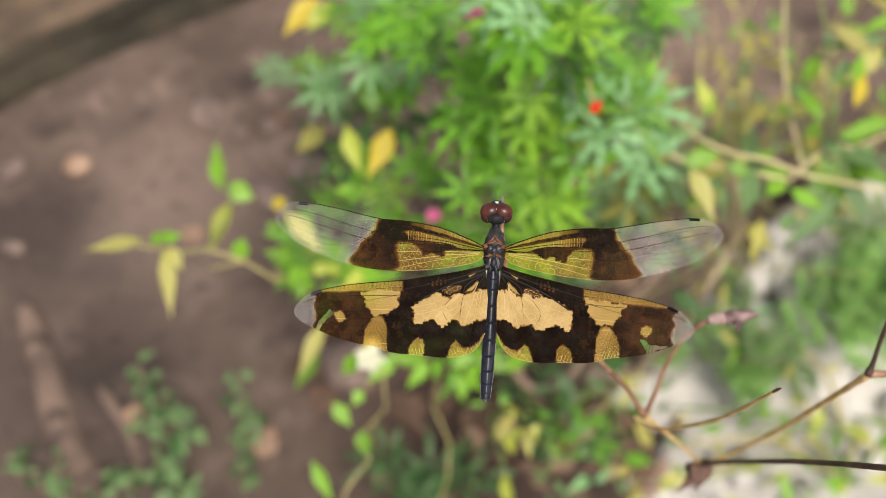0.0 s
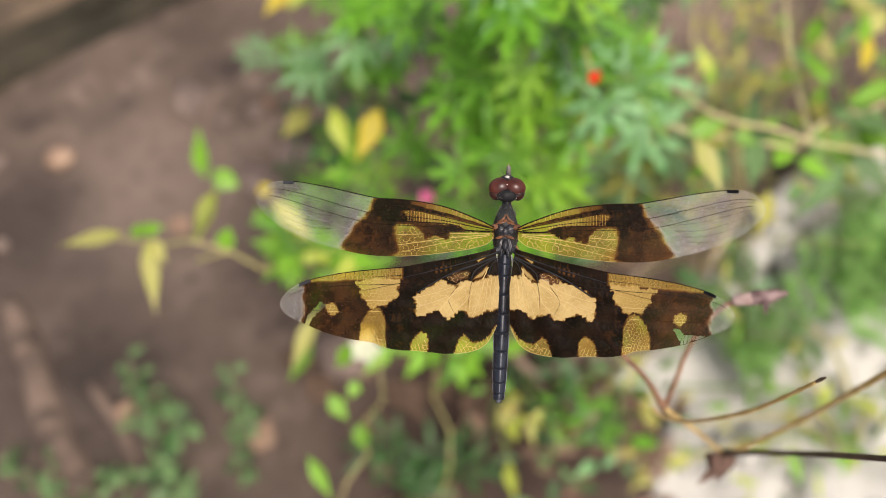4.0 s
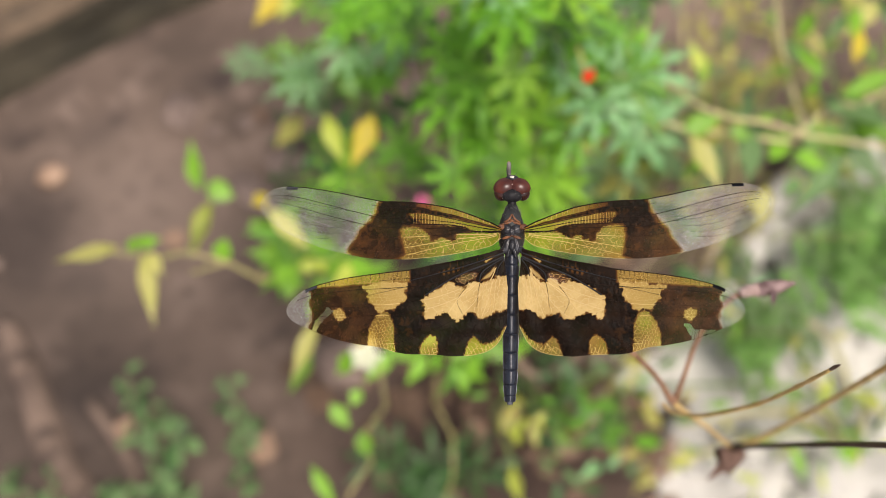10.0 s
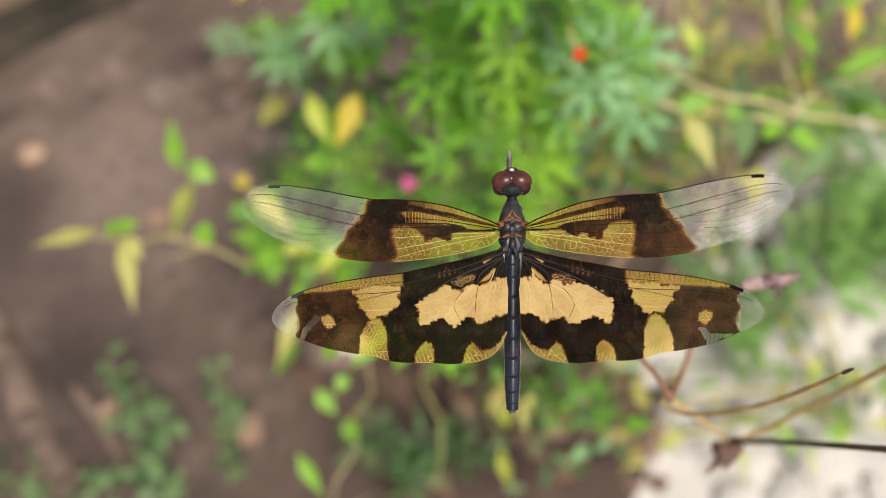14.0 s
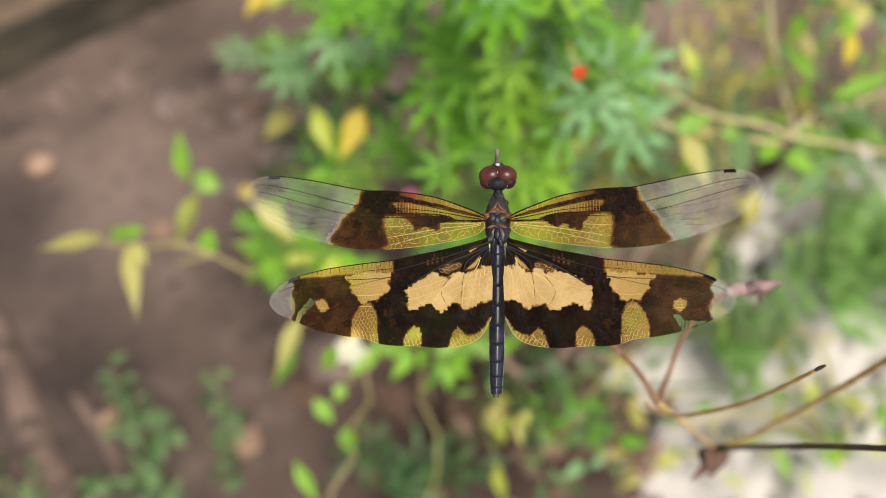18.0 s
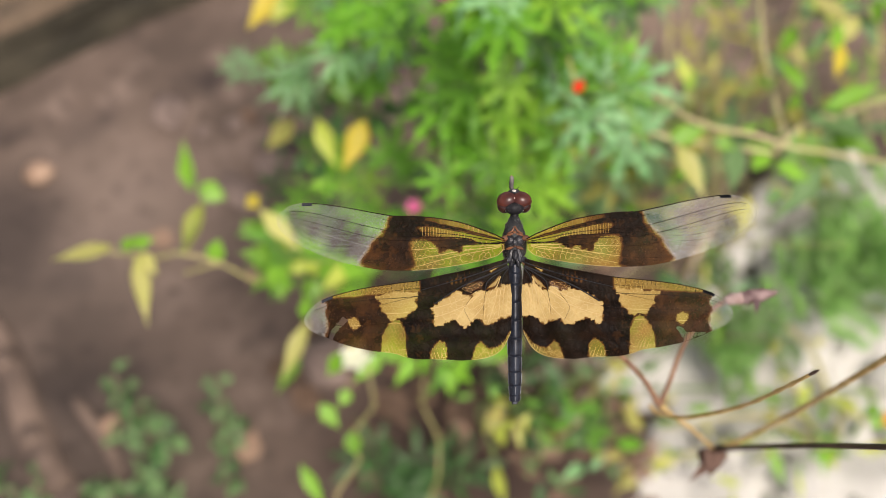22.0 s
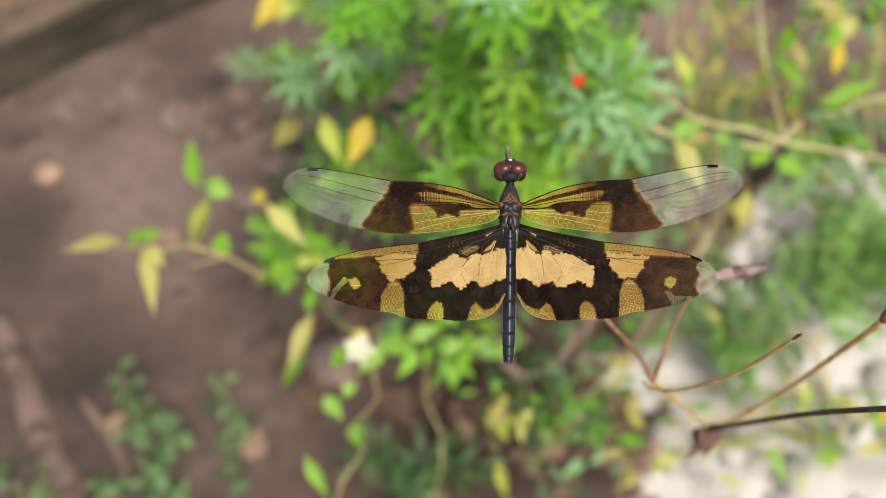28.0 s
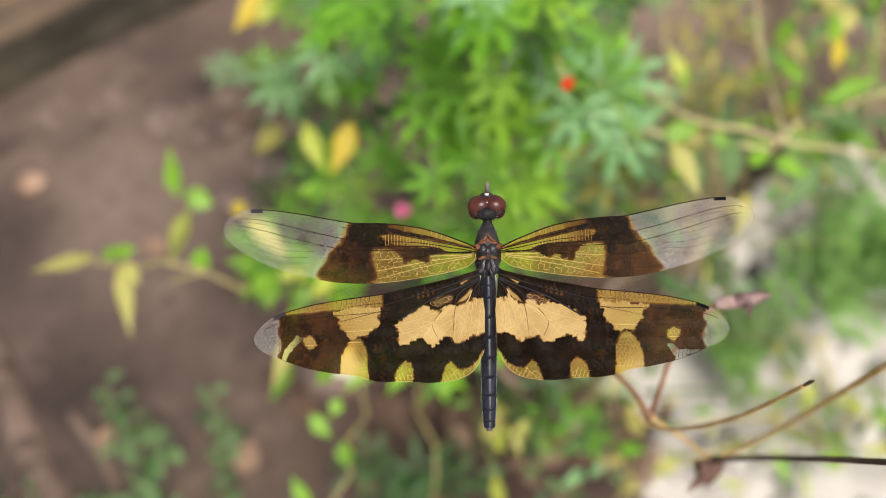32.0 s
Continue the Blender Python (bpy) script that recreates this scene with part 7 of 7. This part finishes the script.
    for hind in (False, True):
        for s in (-1, 1):
            build_wing(fly, hind, s)
    return fly


dragonfly = build_dragonfly()
cam.data.dof.focus_object = dragonfly


def motions():
    """The dragonfly rocks a little on its twig."""
    sway = [
        (0.0, 0.0082, 0.0807, 0.6392, 31.46, -2.31, -4.45),
        (0.5, 0.0079, 0.0805, 0.6392, 31.01, -2.09, -4.96),
        (1.0, 0.0078, 0.0808, 0.6389, 30.62, -1.96, -5.42),
        (1.5, 0.0078, 0.0803, 0.6392, 30.24, -1.59, -5.73),
        (2.0, 0.0082, 0.0807, 0.6385, 29.98, -1.10, -5.11),
        (2.5, 0.0083, 0.0820, 0.6378, 30.32, -0.79, -4.88),
        (4.5, 0.0094, 0.0813, 0.6382, 30.50, -2.35, -5.21),
        (5.0, 0.0092, 0.0811, 0.6380, 30.89, -1.72, -6.79),
        (5.5, 0.0088, 0.0809, 0.6384, 31.15, -2.66, -5.60),
        (6.0, 0.0089, 0.0810, 0.6383, 30.69, -2.41, -5.59),
        (6.5, 0.0087, 0.0819, 0.6369, 30.01, -1.79, -6.11),
        (7.0, 0.0082, 0.0813, 0.6378, 29.52, -1.41, -6.13),
        (7.5, 0.0083, 0.0813, 0.6378, 29.35, -1.44, -5.82),
        (8.0, 0.0083, 0.0811, 0.6380, 29.36, -1.25, -6.47),
        (8.5, 0.0086, 0.0818, 0.6373, 29.00, -1.33, -5.31),
        (9.0, 0.0084, 0.0816, 0.6377, 29.07, -1.00, -5.32),
        (9.5, 0.0085, 0.0811, 0.6379, 29.25, -1.31, -5.16),
        (10.0, 0.0091, 0.0814, 0.6369, 28.75, -1.31, -4.65),
        (10.5, 0.0094, 0.0815, 0.6373, 28.69, -1.28, -4.90),
        (11.0, 0.0091, 0.0810, 0.6381, 29.38, -2.05, -4.77),
        (11.5, 0.0096, 0.0809, 0.6382, 29.98, -2.12, -4.68),
        (12.0, 0.0101, 0.0813, 0.6383, 30.34, -1.87, -3.95),
        (12.5, 0.0103, 0.0816, 0.6368, 30.98, -2.83, -4.84),
        (13.0, 0.0102, 0.0809, 0.6380, 31.84, -3.90, -7.99),
        (13.5, 0.0109, 0.0816, 0.6371, 31.88, -4.33, -6.77),
        (14.0, 0.0101, 0.0814, 0.6370, 31.50, -3.23, -5.11),
        (14.5, 0.0104, 0.0818, 0.6363, 31.33, -2.73, -4.87),
        (16.5, 0.0102, 0.0823, 0.6367, 29.98, -3.99, -5.65),
        (17.0, 0.0099, 0.0815, 0.6375, 30.19, -4.21, -5.11),
        (17.5, 0.0095, 0.0816, 0.6378, 30.00, -3.90, -6.27),
        (18.0, 0.0096, 0.0817, 0.6372, 29.77, -4.81, -5.36),
        (18.5, 0.0090, 0.0812, 0.6380, 30.10, -4.51, -5.74),
        (19.0, 0.0093, 0.0814, 0.6373, 30.21, -4.07, -5.74),
        (19.5, 0.0088, 0.0811, 0.6377, 30.23, -3.79, -6.24),
        (20.0, 0.0096, 0.0808, 0.6376, 30.54, -4.34, -5.33),
        (20.5, 0.0089, 0.0809, 0.6379, 31.26, -3.12, -5.25),
        (21.0, 0.0093, 0.0812, 0.6372, 31.09, -2.92, -2.44),
        (21.5, 0.0087, 0.0817, 0.6369, 30.77, -0.75, -4.65),
        (22.0, 0.0092, 0.0814, 0.6368, 30.71, -1.82, -3.17),
        (22.5, 0.0089, 0.0817, 0.6364, 30.88, -2.16, -4.26),
        (23.0, 0.0089, 0.0813, 0.6374, 30.82, -2.72, -4.51),
        (23.5, 0.0095, 0.0821, 0.6360, 30.62, -2.81, -4.33),
        (24.0, 0.0098, 0.0820, 0.6366, 30.96, -3.35, -4.48),
        (24.5, 0.0093, 0.0809, 0.6389, 31.40, -3.92, -4.79),
        (25.0, 0.0095, 0.0816, 0.6372, 31.31, -4.42, -4.58),
        (25.5, 0.0090, 0.0817, 0.6373, 31.06, -4.06, -5.50),
        (27.5, 0.0087, 0.0810, 0.6379, 28.48, -1.67, -4.20),
        (28.0, 0.0094, 0.0811, 0.6369, 28.80, -2.10, -4.12),
        (28.5, 0.0096, 0.0825, 0.6365, 29.02, -2.00, -3.82),
        (29.0, 0.0091, 0.0821, 0.6367, 29.64, -1.68, -3.32),
        (29.5, 0.0096, 0.0820, 0.6369, 30.31, -1.09, -3.13),
        (30.0, 0.0095, 0.0816, 0.6376, 30.63, -0.61, -3.43),
        (30.5, 0.0106, 0.0807, 0.6387, 30.31, -1.34, -3.16),
        (31.0, 0.0104, 0.0804, 0.6391, 29.49, -1.93, -2.50),
        (31.5, 0.0123, 0.0795, 0.6399, 29.53, -1.97, -1.58),
        (32.0, 0.0101, 0.0797, 0.6385, 30.13, -0.89, -3.22),
    ]
    perch = bpy.data.objects["perch"]
    hub = perch.matrix_basis.translation.copy()
    grip = Vector((0.0, 6.0, -3.1)) * MM
    arm = pose(*REST) @ grip - FORK
    turns = [(t, arm.rotation_difference(pose(*row) @ grip - FORK)) for t, *row in sway]
    walk(perch, [(t, Matrix.Translation(hub) @ q.to_matrix().to_4x4()) for t, q in turns])
    walk(dragonfly, [(t, pose(x, y, z, rx, ry, rz)) for t, x, y, z, rx, ry, rz in sway])


motions()
